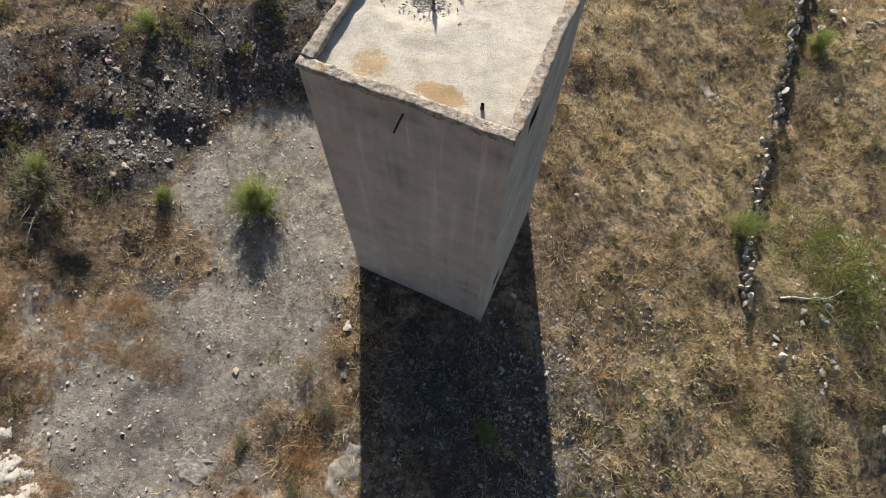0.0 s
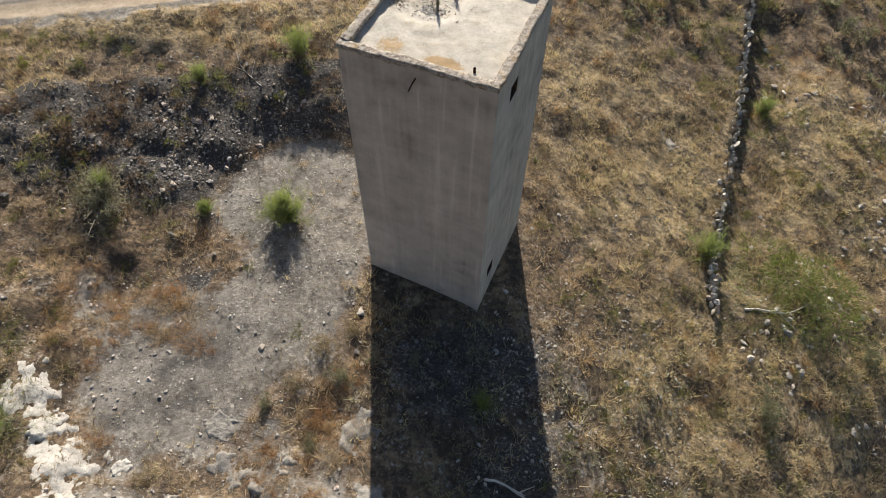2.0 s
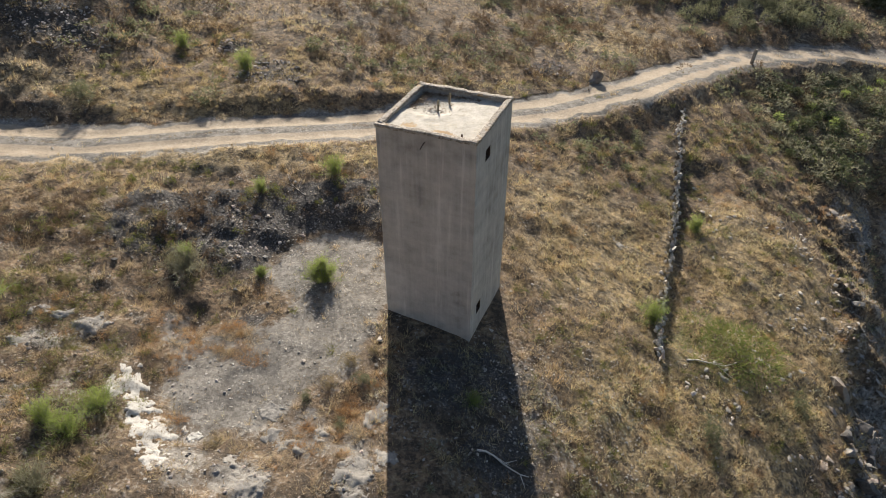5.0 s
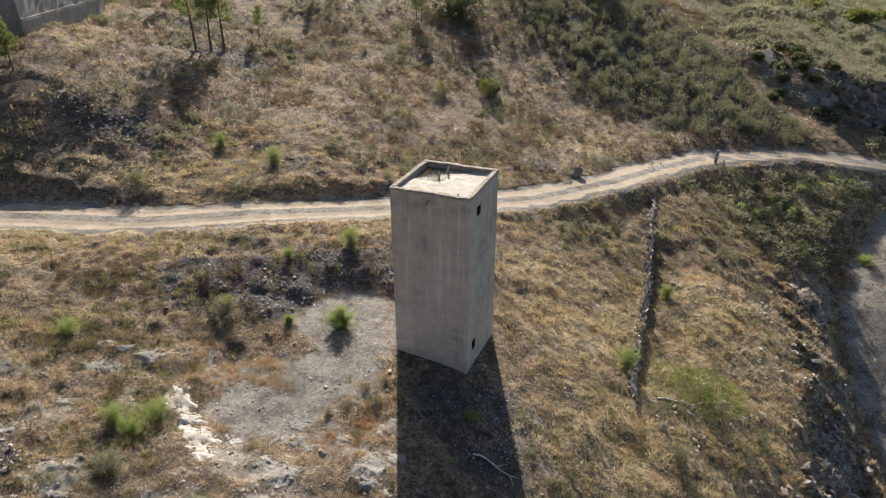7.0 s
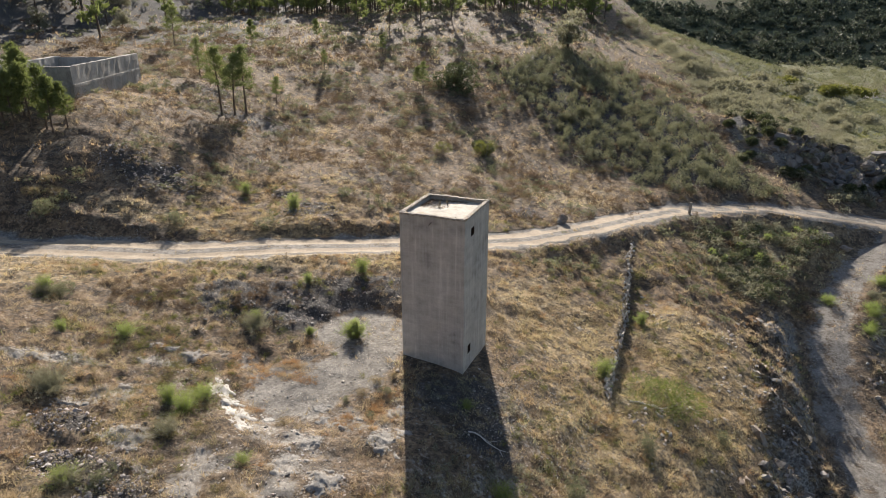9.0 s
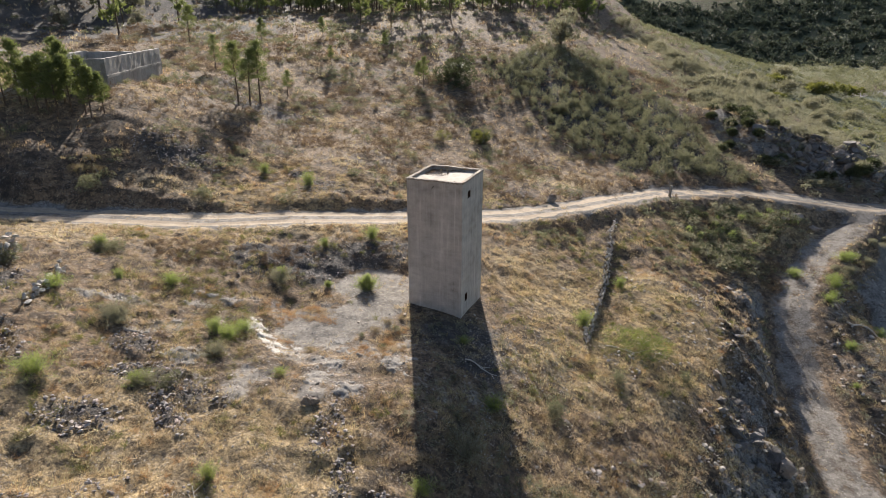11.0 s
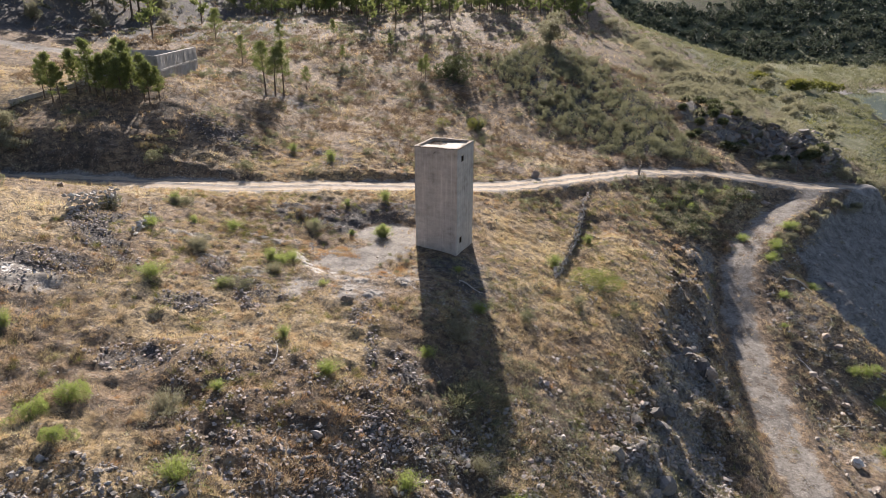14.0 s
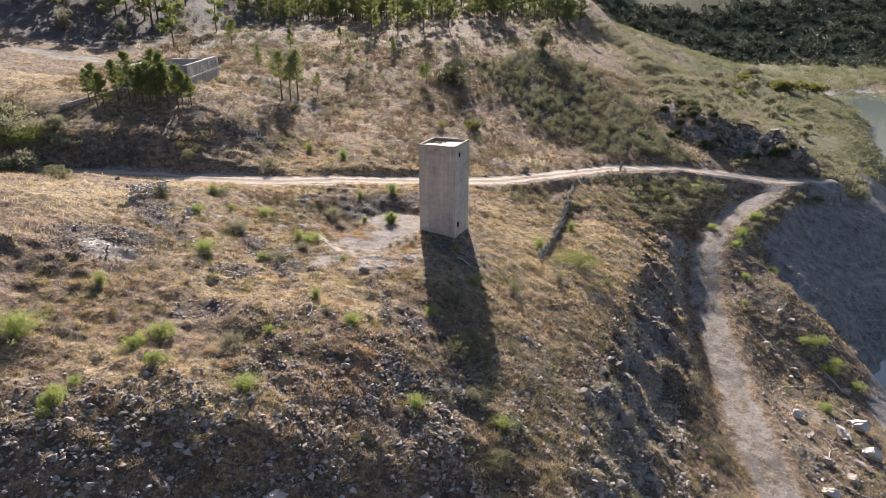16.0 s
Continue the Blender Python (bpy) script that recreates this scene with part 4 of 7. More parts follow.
# ---- plants
def fennel_parts(seed, height=0.8, width=0.6, stems=34, per=34, mat=None):
    """a clump of upright feathery stems"""
    rng = np.random.RandomState(seed)
    limbs, cs, ds = [], [], []
    for _ in range(stems):
        a, lean = rng.uniform(0, 6.283), abs(rng.normal(0, 0.36)) * width
        h = height * rng.uniform(0.55, 1.05) * (1 - 0.35 * lean / width)
        foot = np.array([math.cos(a), math.sin(a), 0]) * rng.uniform(0, 0.16) * width
        tip = foot + np.array([math.cos(a) * lean, math.sin(a) * lean, h])
        mid = foot * 0.5 + tip * 0.5 + np.array([0, 0, 0.08 * h])
        limbs.append(([tuple(foot - [0, 0, 0.08]), tuple(mid), tuple(tip)], [0.008, 0.006, 0.003]))
        u = rng.uniform(0.12, 1, per)[:, None]
        p = foot * (1 - u) ** 2 + mid * 2 * u * (1 - u) + tip * u**2
        out = rng.normal(0, 1, (per, 3))
        out[:, 2] = abs(out[:, 2]) + 0.9
        cs.append(p + rng.normal(0, 0.05, (per, 3)) * width)
        ds.append(out)
    return limbs, np.concatenate(cs), np.concatenate(ds)


def make_fennel(name, seed, m, label, height=0.8, width=0.6, mat=None, leaf=(0.085, 0.0075), group="", category="bush", stems=64, per=46):
    ob = empty(name, m, label, category, group)
    limbs, c, d = fennel_parts(seed, height, width, stems, per)
    part("stem", tubes("stem", limbs, TWIG, 3), ob)
    part("foliage", leaves("foliage", c, d, leaf[0], leaf[1], mat or FENNEL, np.random.RandomState(seed + 1)), ob)
    return ob


def shrub_cloud(rng, n, radius, height, lumps=9):
    """places and directions of the leaves of a lumpy shrub"""
    cen = rng.normal(0, 0.45, (lumps, 3)) * [radius, radius, 0]
    cen[:, 2] = height * rng.uniform(0.3, 0.75, lumps) * (1 - 0.5 * np.hypot(cen[:, 0], cen[:, 1]) / (radius * 1.3)).clip(0.3)
    which = rng.randint(0, lumps, n)
    d = rng.normal(0, 1, (n, 3))
    d[:, 2] = d[:, 2] * 0.8 + 0.25
    d /= np.linalg.norm(d, axis=1)[:, None]
    r = rng.uniform(0.35, 1.0, (n, 1)) ** 0.5
    p = cen[which] + d * r * np.array([radius * 0.48, radius * 0.48, height * 0.34])
    p[:, 2] = np.maximum(p[:, 2], 0.02)
    return p, d


def dome_cloud(rng, n, radius, height):
    """places and directions of the leaves over one round cushion"""
    d = rng.normal(0, 1, (n, 3))
    d[:, 2] = abs(d[:, 2])
    d /= np.linalg.norm(d, axis=1)[:, None]
    a = np.arctan2(d[:, 1], d[:, 0])
    lump = 1 + 0.16 * np.sin(3 * a + rng.uniform(0, 6)) + 0.10 * np.sin(7 * a + 5 * d[:, 2])
    p = d * (rng.uniform(0.62, 1.0, n) * lump)[:, None] * np.array([radius, radius, height])
    return p, d


def make_shrub(name, seed, m, label, radius=0.7, height=0.8, n=1500, mat=None, leaf=(0.07, 0.022), group="", category="shrub", lumps=9):
    rng = np.random.RandomState(seed)
    ob = empty(name, m, label, category, group)
    limbs = []
    for _ in range(9):
        a, r = rng.uniform(0, 6.283), rng.uniform(0.2, 0.75) * radius
        tip = (math.cos(a) * r, math.sin(a) * r, height * rng.uniform(0.45, 0.8))
        limbs.append(([(0, 0, -0.1), (tip[0] * 0.4, tip[1] * 0.4, tip[2] * 0.6), tip], [0.022, 0.014, 0.005]))
    part("stem", tubes("stem", limbs, TWIG, 4), ob)
    p, d = shrub_cloud(rng, n, radius, height, lumps)
    part("foliage", leaves("foliage", p, d, leaf[0], leaf[1], mat or SCRUB, rng), ob)
    return ob


def make_pine(seed, m, height=4.5, crown=1.25, bare=0.35, label="young pine tree with a slender bare trunk", group="", n=3000, name="pine_tree", leaf=(0.24, 0.03), limbs_n=22):
    rng = np.random.RandomState(seed)
    ob = empty(name, m, label, "pine tree", group)
    bend = rng.normal(0, 0.12, 2)
    trunk = [(bend[0] * u * u * height * 0.4, bend[1] * u * u * height * 0.4, -0.3 + u * (height + 0.3) * 0.93) for u in np.linspace(0, 1, 6)]
    limbs = [(trunk, [0.085 * (1 - 0.82 * u) * height / 4.5 for u in np.linspace(0, 1, 6)])]
    pts, dirs = [], []
    k = limbs_n
    for i in range(k):
        u = bare + (1 - bare) * (i + rng.uniform(0, 0.9)) / k
        z = u * height * 0.95
        a = i * 2.4 + rng.normal(0, 0.5)
        shape = math.sin(min(1, (1.03 - u) / (1 - bare) * 1.25) * math.pi * 0.5)
        r = crown * shape * rng.uniform(0.55, 1.15)
        base = np.array([bend[0] * u * u * height * 0.4, bend[1] * u * u * height * 0.4, z])
        tip = base + np.array([math.cos(a) * r, math.sin(a) * r, r * rng.uniform(0.15, 0.65)])
        limbs.append(([tuple(base), tuple(base * 0.5 + tip * 0.5 + [0, 0, -0.03]), tuple(tip)], [0.022, 0.014, 0.006]))
        cnt = n // k
        v = rng.uniform(0.3, 1.08, (cnt, 1))
        c = base * (1 - v) + tip * v + rng.normal(0, 0.17 * crown, (cnt, 3)) * [1, 1, 0.7]
        pts.append(c)
        dd = (tip - base) / (np.linalg.norm(tip - base) + 1e-6) + rng.normal(0, 0.6, (cnt, 3)) + [0, 0, 0.5]
        dirs.append(dd)
    part("trunk", tubes("trunk", limbs, BARK, 6 if limbs_n > 15 else 4), ob, "slender grey-brown pine trunk with limbs")
    part("crown", leaves("crown", np.concatenate(pts), np.concatenate(dirs), leaf[0], leaf[1], NEEDLE, rng), ob)
    return ob


def put(x, y, turn=0.0, size=1.0, sink=0.03, tall=1.0):
    return pose(x, y, spot(x, y, sink), 0, 0, turn) @ Matrix.Diagonal((size, size, size * tall, 1))


# feathery green bushes round the tower and on the terrace
F0 = make_fennel("fennel_bush", 11, put(-4.42, 6.6, 0, 1.15), "bright green feathery bush on bare grey soil", 0.86, 0.80, leaf=(0.06, 0.0045), group="green bushes", stems=230, per=75)
F1 = make_fennel("fennel_bush", 12, put(-4.7, 12.4, 40, 1.0), "bright green feathery bush on the stony bank", 1.0, 1.05, group="green bushes")
F2 = make_fennel("fennel_bush", 13, put(-9.9, -0.6, 80, 0.9), "spreading yellow-green feathery bush in dry grass", 0.66, 1.4, group="green bushes", stems=70)
F3 = make_shrub("round_bush", 14, put(-13.75, -16.5, 10, 1.0), "dense rounded green bush in dry grass", 0.6, 1.05, 4600, FENNEL, (0.075, 0.010), "green bushes", "bush", 10)
F4 = make_fennel("fennel_bush", 15, put(-14.6, -0.9, 30, 1.1), "olive drying feathery bush in dry grass", 0.6, 1.3, SAGE, group="green bushes", stems=60)
for n, (src, x, y, s, turn) in enumerate(((F0, -6.6, 6.7, 0.42, 70), (F1, -7.5, 11.1, 0.55, 99), (F2, -9.3, 6.7, 0.75, 33),
                           (F2, -14.1, 3.9, 0.85, 20), (F2, -9.5, 0.35, 0.7, 250), (F2, -18.5, 5.9, 0.9, 90), (F2, 0.85, 1.6, 0.5, 12), (F1, 8.1, 7.4, 0.75, 12), (F1, 12.2, 14.7, 0.8, 44), (F1, -10.3, 20.7, 0.9, 10),
                           (F1, -14.1, 22.8, 0.9, 60), (F2, -9.9, -2.3, 0.7, 300), (F3, -14.6, -17.6, 0.55, 60), (F3, -13.0, -18.9, 0.6, 200), (F2, -10.6, -16.0, 0.85, 15), (F2, -9.0, -14.9, 0.6, 150), (F2, -9.0, -19.2, 1.0, 220),
                           (F3, -15.7, -22.3, 0.6, 100), (F2, -15.6, -20.8, 0.6, 0), (F2, -19.0, -18.7, 1.2, 40), (F1, -7.5, -10.1, 0.7, 40), (F2, -5.2, -12.2, 0.8, 70), (F2, -18.0, 0.6, 0.7, 0), (F2, -11.5, -5.3, 0.7, 111), (F2, -15.2, -5.9, 0.9, 222),
                           (F1, -18.6, 6.1, 0.9, 20), (F2, -14.8, -0.6, 0.9, 130), (F1, -10.5, -0.4, 0.6, 200), (F2, -6.9, -3.4, 0.5, 60), (F1, -9.3, 7.1, 0.5, 15), (F2, -11.8, -5.3, 0.8, 75), (F1, -16.3, 3.1, 0.5, 0),
                           (F2, 0.8, -6.2, 0.9, 0), (F2, 2.0, -3.0, 0.9, 50), (F2, -0.9, -8.5, 0.6, 50), (F2, 1.5, -14.5, 0.9, 80), (F2, 3.0, -16.0, 0.8, 180), (F2, -1.5, -16.5, 0.7, 10), (F1, -18.2, -13.0, 0.8, 10))):
    copy_thing(F4 if n % 3 == 2 and src is F2 else src, put(x, y, turn, s * (1.0 + 0.5 * (n * 7 % 5) / 4)))
for x, y, s in ((31.6, 21.6, 1.1), (32.4, 22.6, 0.9), (33.2, 23.8, 1.2), (36.4, 28.2, 1.3), (37.2, 28.6, 1.0), (34.6, 9.2, 1.2), (35.6, 7.2, 1.3), (36.8, 5.4, 1.2), (35.8, 9.8, 1.0), (34.2, 6.6, 0.9), (29.4, 13.2, 0.6),
                (33.5, 24.5, 1.2), (35.5, 20.5, 1.3), (33.5, 9.0, 1.1), (31.0, 17.0, 1.0), (35.0, 6.5, 1.3), (31.5, 1.0, 1.2), (30.5, 25.5, 1.2)):
    copy_thing(F2, put(x, y, x * 50 % 360, s))

B0 = make_shrub("broom_bush", 21, put(11.3, 6.3, 0, 1.0), "large sparse yellow-green broom bush", 1.9, 1.25, 5200, GREEN_BROOM, (0.15, 0.013), category="bush", lumps=14)
B1 = make_shrub("broom_bush", 22, put(-0.2, 38.4, 0, 1.0), "yellow-green broom bush on the slope", 0.75, 1.2, 1500, BROOM, (0.13, 0.014), category="bush")
S0 = make_shrub("scrub_bush", 23, put(5.0, -1.5, 0, 0.9), "dark grey-green low scrub bush", 0.75, 0.85, 1800, SCRUB, group="scrub bushes")
S1 = make_shrub("scrub_bush", 24, put(0.95, -10.8, 0, 1.35), "wide silvery green spiky scrub bush in shade", 0.95, 0.8, 2200, SCRUB, (0.16, 0.014), group="scrub bushes", lumps=14)
T0 = make_shrub("thorn_cushion", 25, put(10.1, 44.0, 0, 0.9), "round tan dry thorn cushion on the slope", 0.7, 0.9, 1800, THORN, (0.09, 0.008), group="thorn cushions", lumps=6)
for src, x, y, s, turn in ((B1, 3.9, 40.6, 1.4, 40), (T0, -7.7, 46.9, 0.9, 10), (T0, -4.3, 48.5, 0.8, 100), (T0, -0.4, 38.2, 0.9, 200), (T0, 17.6, 42.5, 0.75, 0), (T0, 18.6, 42.2, 0.6, 50), (T0, -24.2, 17.4, 1.0, 0), (T0, -25.2, 17.2, 1.1, 90), (T0, -24.8, 18.2, 0.8, 30),
                           (S0, -24.1, 15.9, 1.3, 10), (S0, -16.8, 16.7, 1.0, 50), (T0, -34.8, 16.5, 1.3, 50), (B0, -39.5, 15.5, 1.6, 0), (B0, -44, 18, 1.8, 80), (S0, -38, 11.0, 2.2, 0), (S0, -41.5, 10.4, 2.4, 100), (S0, -30.5, 5.0, 1.3, 0), (S0, -28.0, 2.0, 1.1, 0),
                           (S0, -17.9, 6.0, 1.0, 0), (S0, -21.0, 2.0, 1.2, 0), (S1, 2.4, -18.2, 0.6, 10), (T0, 2.3, -18.0, 0.55, 10), (T0, 4.6, -14.5, 0.6, 10), (S0, 9.0, 2.6, 0.8, 0), (S0, -10.6, -5.2, 0.7, 0), (S0, 13.5, 5.0, 0.7, 0), (T0, -2.9, 2.6, 0.55, 0), (S0, -2.5, 2.0, 0.4, 80), (T0, -3.4, 1.8, 0.45, 40), (T0, -2.3, 3.3, 0.35, 140), (S0, -3.0, 0.4, 0.35, 20), (T0, -6.2, -0.4, 0.45, 60), (S0, -4.1, 1.3, 0.3, 10)):
    copy_thing(src, put(x, y, turn, s))

# pines by the ruined tank, a group of three, and loose ones
P = [make_pine(31, put(-34.9, 21.7, 0, 0.95), 4.7, 0.85, 0.32, group="pines by the tank", leaf=(0.20, 0.03)), make_pine(32, put(-30.5, 22.3, 0, 1.0), 4.4, 0.8, 0.3, group="pines by the tank", leaf=(0.20, 0.03)),
     make_pine(33, put(-20.0, 37.0, 0, 1.0), 6.2, 1.15, 0.42, "young pine tree on a rubble slope", "three pines"), make_pine(34, put(-18.6, 39.6, 0, 1.0), 6.6, 1.2, 0.4, "young pine tree on a rubble slope", "three pines")]
for k, x, y, s, turn in ((1, -34.0, 21.3, 0.9, 50), (1, -33.4, 23.2, 0.95, 110), (0, -32.3, 23.3, 1.1, 200), (1, -31.6, 23.0, 0.8, 260), (0, -29.8, 22.4, 1.05, 140), (1, -29.2, 23.8, 1.1, 310), (0, -28.7, 21.8, 0.95, 20), (1, -28.2, 22.8, 1.0, 75), (0, -27.2, 22.8, 1.0, 165), (1, -26.6, 22.4, 0.9, 240),
                         (0, -30.9, 26.6, 0.95, 15), (1, -26.0, 23.2, 0.75, 130), (0, -36.0, 22.4, 0.8, 280),
                         (2, -19.3, 38.4, 0.9, 90), (3, -25.4, 47.5, 0.6, 0), (2, -33.0, 61.0, 0.8, 60), (3, -17.2, 45.5, 0.45, 60), (3, -2.6, 55.6, 0.55, 0), (0, -3.2, 56.6, 0.62, 0), (3, -14.5, 59, 0.4, 0), (1, -25, 66, 0.8, 0), (0, -8.5, 70, 0.6, 40), (1, -18, 74, 0.7, 90)):
    copy_thing(P[k], put(x, y, turn, s))
Q = [make_pine(51 + k, put(-14 + 5 * k, 88 + k, 0, 1.0), 7.2 + 0.5 * k, 1.7, 0.18, "pine tree at the edge of the hilltop plantation", "hilltop pines", 520, leaf=(0.6, 0.13), limbs_n=9) for k in range(4)]
FOREST = np.random.RandomState(77)
for k in range(300):
    x = FOREST.uniform(-42, 34) if k < 130 or k >= 210 else FOREST.uniform(-115, -40)
    y = 97 + 45 * FOREST.rand() ** 1.4 + max(0, 0.9 * (x - 15))
    if k >= 210:
        y = FOREST.uniform(99, 122) + max(0, 0.9 * (x - 15))
    # more pines on the western slope, some added out of view for its shade
    elif k >= 130:
        y = FOREST.uniform(64, 140) if k < 180 else FOREST.uniform(58, 96)
    copy_thing(Q[k % 4], put(x, y, FOREST.uniform(0, 360), FOREST.uniform(0.55, 1.0) if k < 130 or k >= 210 else FOREST.uniform(0.7, 1.3)))

def make_oak(seed, m, label, height=4.4, crown=2.1, n=3600, mat=None, low=0.32):
    """a short forking trunk under a lumpy round crown"""
    rng = np.random.RandomState(seed)
    ob = empty("oak_tree", m, label, "tree")
    limbs = [([(0, 0, -0.3), (0.08, 0.05, height * 0.25), (0.05, 0.1, height * 0.42)], [0.16, 0.12, 0.09])]
    cs, ds = [], []
    for k in range(13):
        a, r = k * 2.4 + rng.normal(0, 0.3), crown * rng.uniform(0.15, 0.8)
        tip = np.array([math.cos(a) * r, math.sin(a) * r, height * rng.uniform(low, 0.9) - 0.22 * r])
        limbs.append(([(0.05, 0.1, height * rng.uniform(0.25, 0.42)), tuple(tip * [0.5, 0.5, 0.8]), tuple(tip)], [0.06, 0.04, 0.015]))
        c = n // 13
        d = rng.normal(0, 1, (c, 3))
        d /= np.linalg.norm(d, axis=1)[:, None]
        cs.append(tip + d * rng.uniform(0.3, 1, (c, 1)) ** 0.5 * np.array([0.40, 0.40, 0.34]) * crown * rng.uniform(0.7, 1.2))
        ds.append(d)
    part("trunk", tubes("trunk", limbs, BARK, 5), ob, "dark forking trunk")
    part("crown", leaves("crown", np.concatenate(cs), np.concatenate(ds), 0.22, 0.07, mat, rng), ob)
    return ob


O0 = make_oak(41, put(17.6, 76.0, 0, 1.3), "small round-crowned holm oak on the slope", mat=SAGE)
make_oak(42, put(1.4, 57.5, 90, 1.0), "dark spreading holm oak on the slope", 3.6, 2.6, 4800, HOLM, 0.16)
for x, y, s in ((-58, 60, 0.55), (-66, 66, 0.7), (-52, 66, 0.5), (-75, 74, 0.8), (-60, 78, 0.7), (-84, 70, 0.8), (-70, 88, 0.8), (-50, 84, 0.6), (-90, 90, 0.9), (-46, 76, 0.45), (-61, 94, 0.8)):
    copy_thing(O0, put(x, y, x * 37 % 360, s))
# big sage bushes along the spur and by the western bend of the road
G0 = make_shrub("sage_bush", 43, put(37.5, 62.0, 0, 1.0), "large rounded grey-green sage bush on the spur", 1.5, 1.7, 1500, SAGE, (0.22, 0.055), category="bush", group="sage bushes", lumps=12)
for x, y, s in ((40, 75, 1.5), (43, 78, 1.8), (46, 80.5, 1.5), (42, 71.5, 1.2), (38, 84, 1.3), (41, 90, 1.6), (44, 95, 1.3), (40, 100, 1.4), (43, 108, 1.6), (48, 88, 1.4), (52, 85, 1.2), (37, 67, 1.2), (50, 74, 1.0), (47, 70, 1.1), (55, 97, 1.5), (60, 105, 1.6), (66, 112, 1.8), (70, 125, 2.0), (58, 90, 1.3), (62, 80, 1.0), (66, 88, 1.2), (72, 96, 1.4), (80, 130, 2.0), (95, 140, 2.0), (88, 112, 1.6), (62, 68, 0.9), (68, 78, 1.0),
                (40.5, 64.5, 1.3), (35.5, 66.0, 1.0), (43.0, 60.5, 1.0), (38.5, 70, 1.2), (43.5, 53.5, 0.8), (45.5, 52.0, 0.9), (46, 57, 0.7), (76, 108, 1.6), (84, 120, 1.8), (79, 101, 1.5), (90, 150, 2.0), (66, 96, 1.0), (41.3, 42.6, 0.5), (45.6, 43.0, 0.55), (43.4, 42.2, 0.4), (47.5, 44.5, 0.9), (49.5, 42.0, 0.8), (53.5, 41.5, 1.1), (55.5, 40.0, 1.2), (57, 42.5, 0.9),
                (44.5, 34.6, 0.5), (46.5, 35.4, 0.55), (48.6, 36.2, 0.6), (41.0, 31.2, 0.5), (38.8, 28.9, 0.45), (36.2, 26.6, 0.5), (34.5, 26.0, 0.4), (42.8, 32.6, 0.45),
                (-40.0, 15.8, 1.5), (-42.5, 16.5, 1.7), (-38.0, 12.2, 1.2), (-40.5, 11.2, 1.3), (-36.0, 15.6, 0.8), (-34.8, 15.4, 0.6), (-37.5, 17.2, 0.9), (-44, 13.5, 1.5)):
    copy_thing(G0, put(x, y, x * 61 % 360, s))


# tall grey-green broom on the shoulder of the spur, and rounder green bushes on the shelf beyond it
G1 = make_shrub("broom_thicket", 44, put(40.2, 66.3, 0, 1.0), "tall grey-green broom thicket on the shoulder of the spur", 1.9, 2.1, 2000, SAGE, (0.30, 0.035), category="bush", group="broom thickets", lumps=10)
G2 = make_shrub("round_bush", 45, put(84.7, 143.5, 0, 1.2), "rounded olive green bush on the shelf above the water", 2.1, 1.8, 1300, BROOM, (0.42, 0.10), category="bush", group="shelf bushes", lumps=8)
G3 = make_shrub("dark_bush", 46, put(36.8, 52.2, 0, 1.0), "dark green bush on the shaded side of the spur", 1.1, 1.1, 1300, HOLM, (0.20, 0.05), category="bush", group="spur bushes", lumps=8)
for src, places in ((G1, ((36.1, 64.8, 0.8), (38.4, 66.0, 1.1), (42.0, 67.4, 1.2), (43.8, 69.5, 1.1), (46.8, 73.3, 1.0), (44.6, 72.0, 1.3), (41.2, 69.8, 1.3), (38.6, 68.6, 1.0), (42.3, 79.1, 0.9), (39.0, 63.6, 0.8), (42.4, 64.0, 0.9), (45.2, 66.8, 0.8), (39.4, 91.9, 0.9), (41.2, 86.1, 1.0), (42.6, 98, 0.9), (41.5, 104, 1.0), (42.6, 113.6, 1.1), (38.5, 118, 1.2), (47, 84, 0.8), (51.2, 89, 0.9), (46, 94, 1.0), (49, 100, 1.0), (37.6, 75.5, 0.7))),
                    (G2, ((93.6, 137.4, 1.3), (104, 150, 1.1), (76, 132, 0.8), (118, 166, 1.4), (72, 116, 0.7))),
                    (G3, ((34.9, 52.0, 0.9), (35.6, 54.6, 1.0), (38.0, 54.2, 1.1), (36.2, 56.8, 1.0), (38.8, 57.2, 1.2), (40.6, 55.0, 0.9), (41.2, 58.4, 1.0), (34.2, 50.0, 0.8), (37.2, 49.6, 0.9), (39.6, 51.6, 0.8), (36.4, 46.4, 0.9), (37.8, 46.0, 1.0), (39.2, 47.4, 0.8), (45.9, 43.9, 1.1), (47.0, 44.2, 1.2), (48.2, 45.2, 1.0), (42.4, 44.0, 0.9), (43.6, 44.6, 0.7), (34.0, 56.0, 0.8), (35.0, 59.0, 0.9), (4.2, 41.4, 0.9), (3.4, 42.2, 0.8), (32.6, 48.6, 0.8)))):
    for x, y, size in places:
        copy_thing(src, put(x, y, x * 83 % 360, size))


# ---- uncountable growth
def clumps(name, xs, ys, radius, height, per, mat, leaf, label, rng, category="scrub", lumps=5):
    """one mesh of many leafy clumps"""
    n = len(xs)
    zs = rough(xs, ys)
    cs, ds = [], []
    for k in range(n):
        r, h = radius[k], height[k]
        p, d = shrub_cloud(rng, per, r, h, lumps) if lumps > 1 else dome_cloud(rng, per, r, h)
        cs.append(p + [xs[k], ys[k], zs[k] - 0.04])
        ds.append(d)
    me = leaves(name, np.concatenate(cs), np.concatenate(ds), leaf[0], leaf[1], mat, rng)
    return tagged(new(name, me), label, category, kind="stuff")


def scatter(n, x0, x1, y0, y1, keep, rng):
    xs, ys = rng.uniform(x0, x1, n), rng.uniform(y0, y1, n)
    ok = rng.rand(n) < keep(xs, ys)
    return xs[ok], ys[ok]


RS = np.random.RandomState(5)


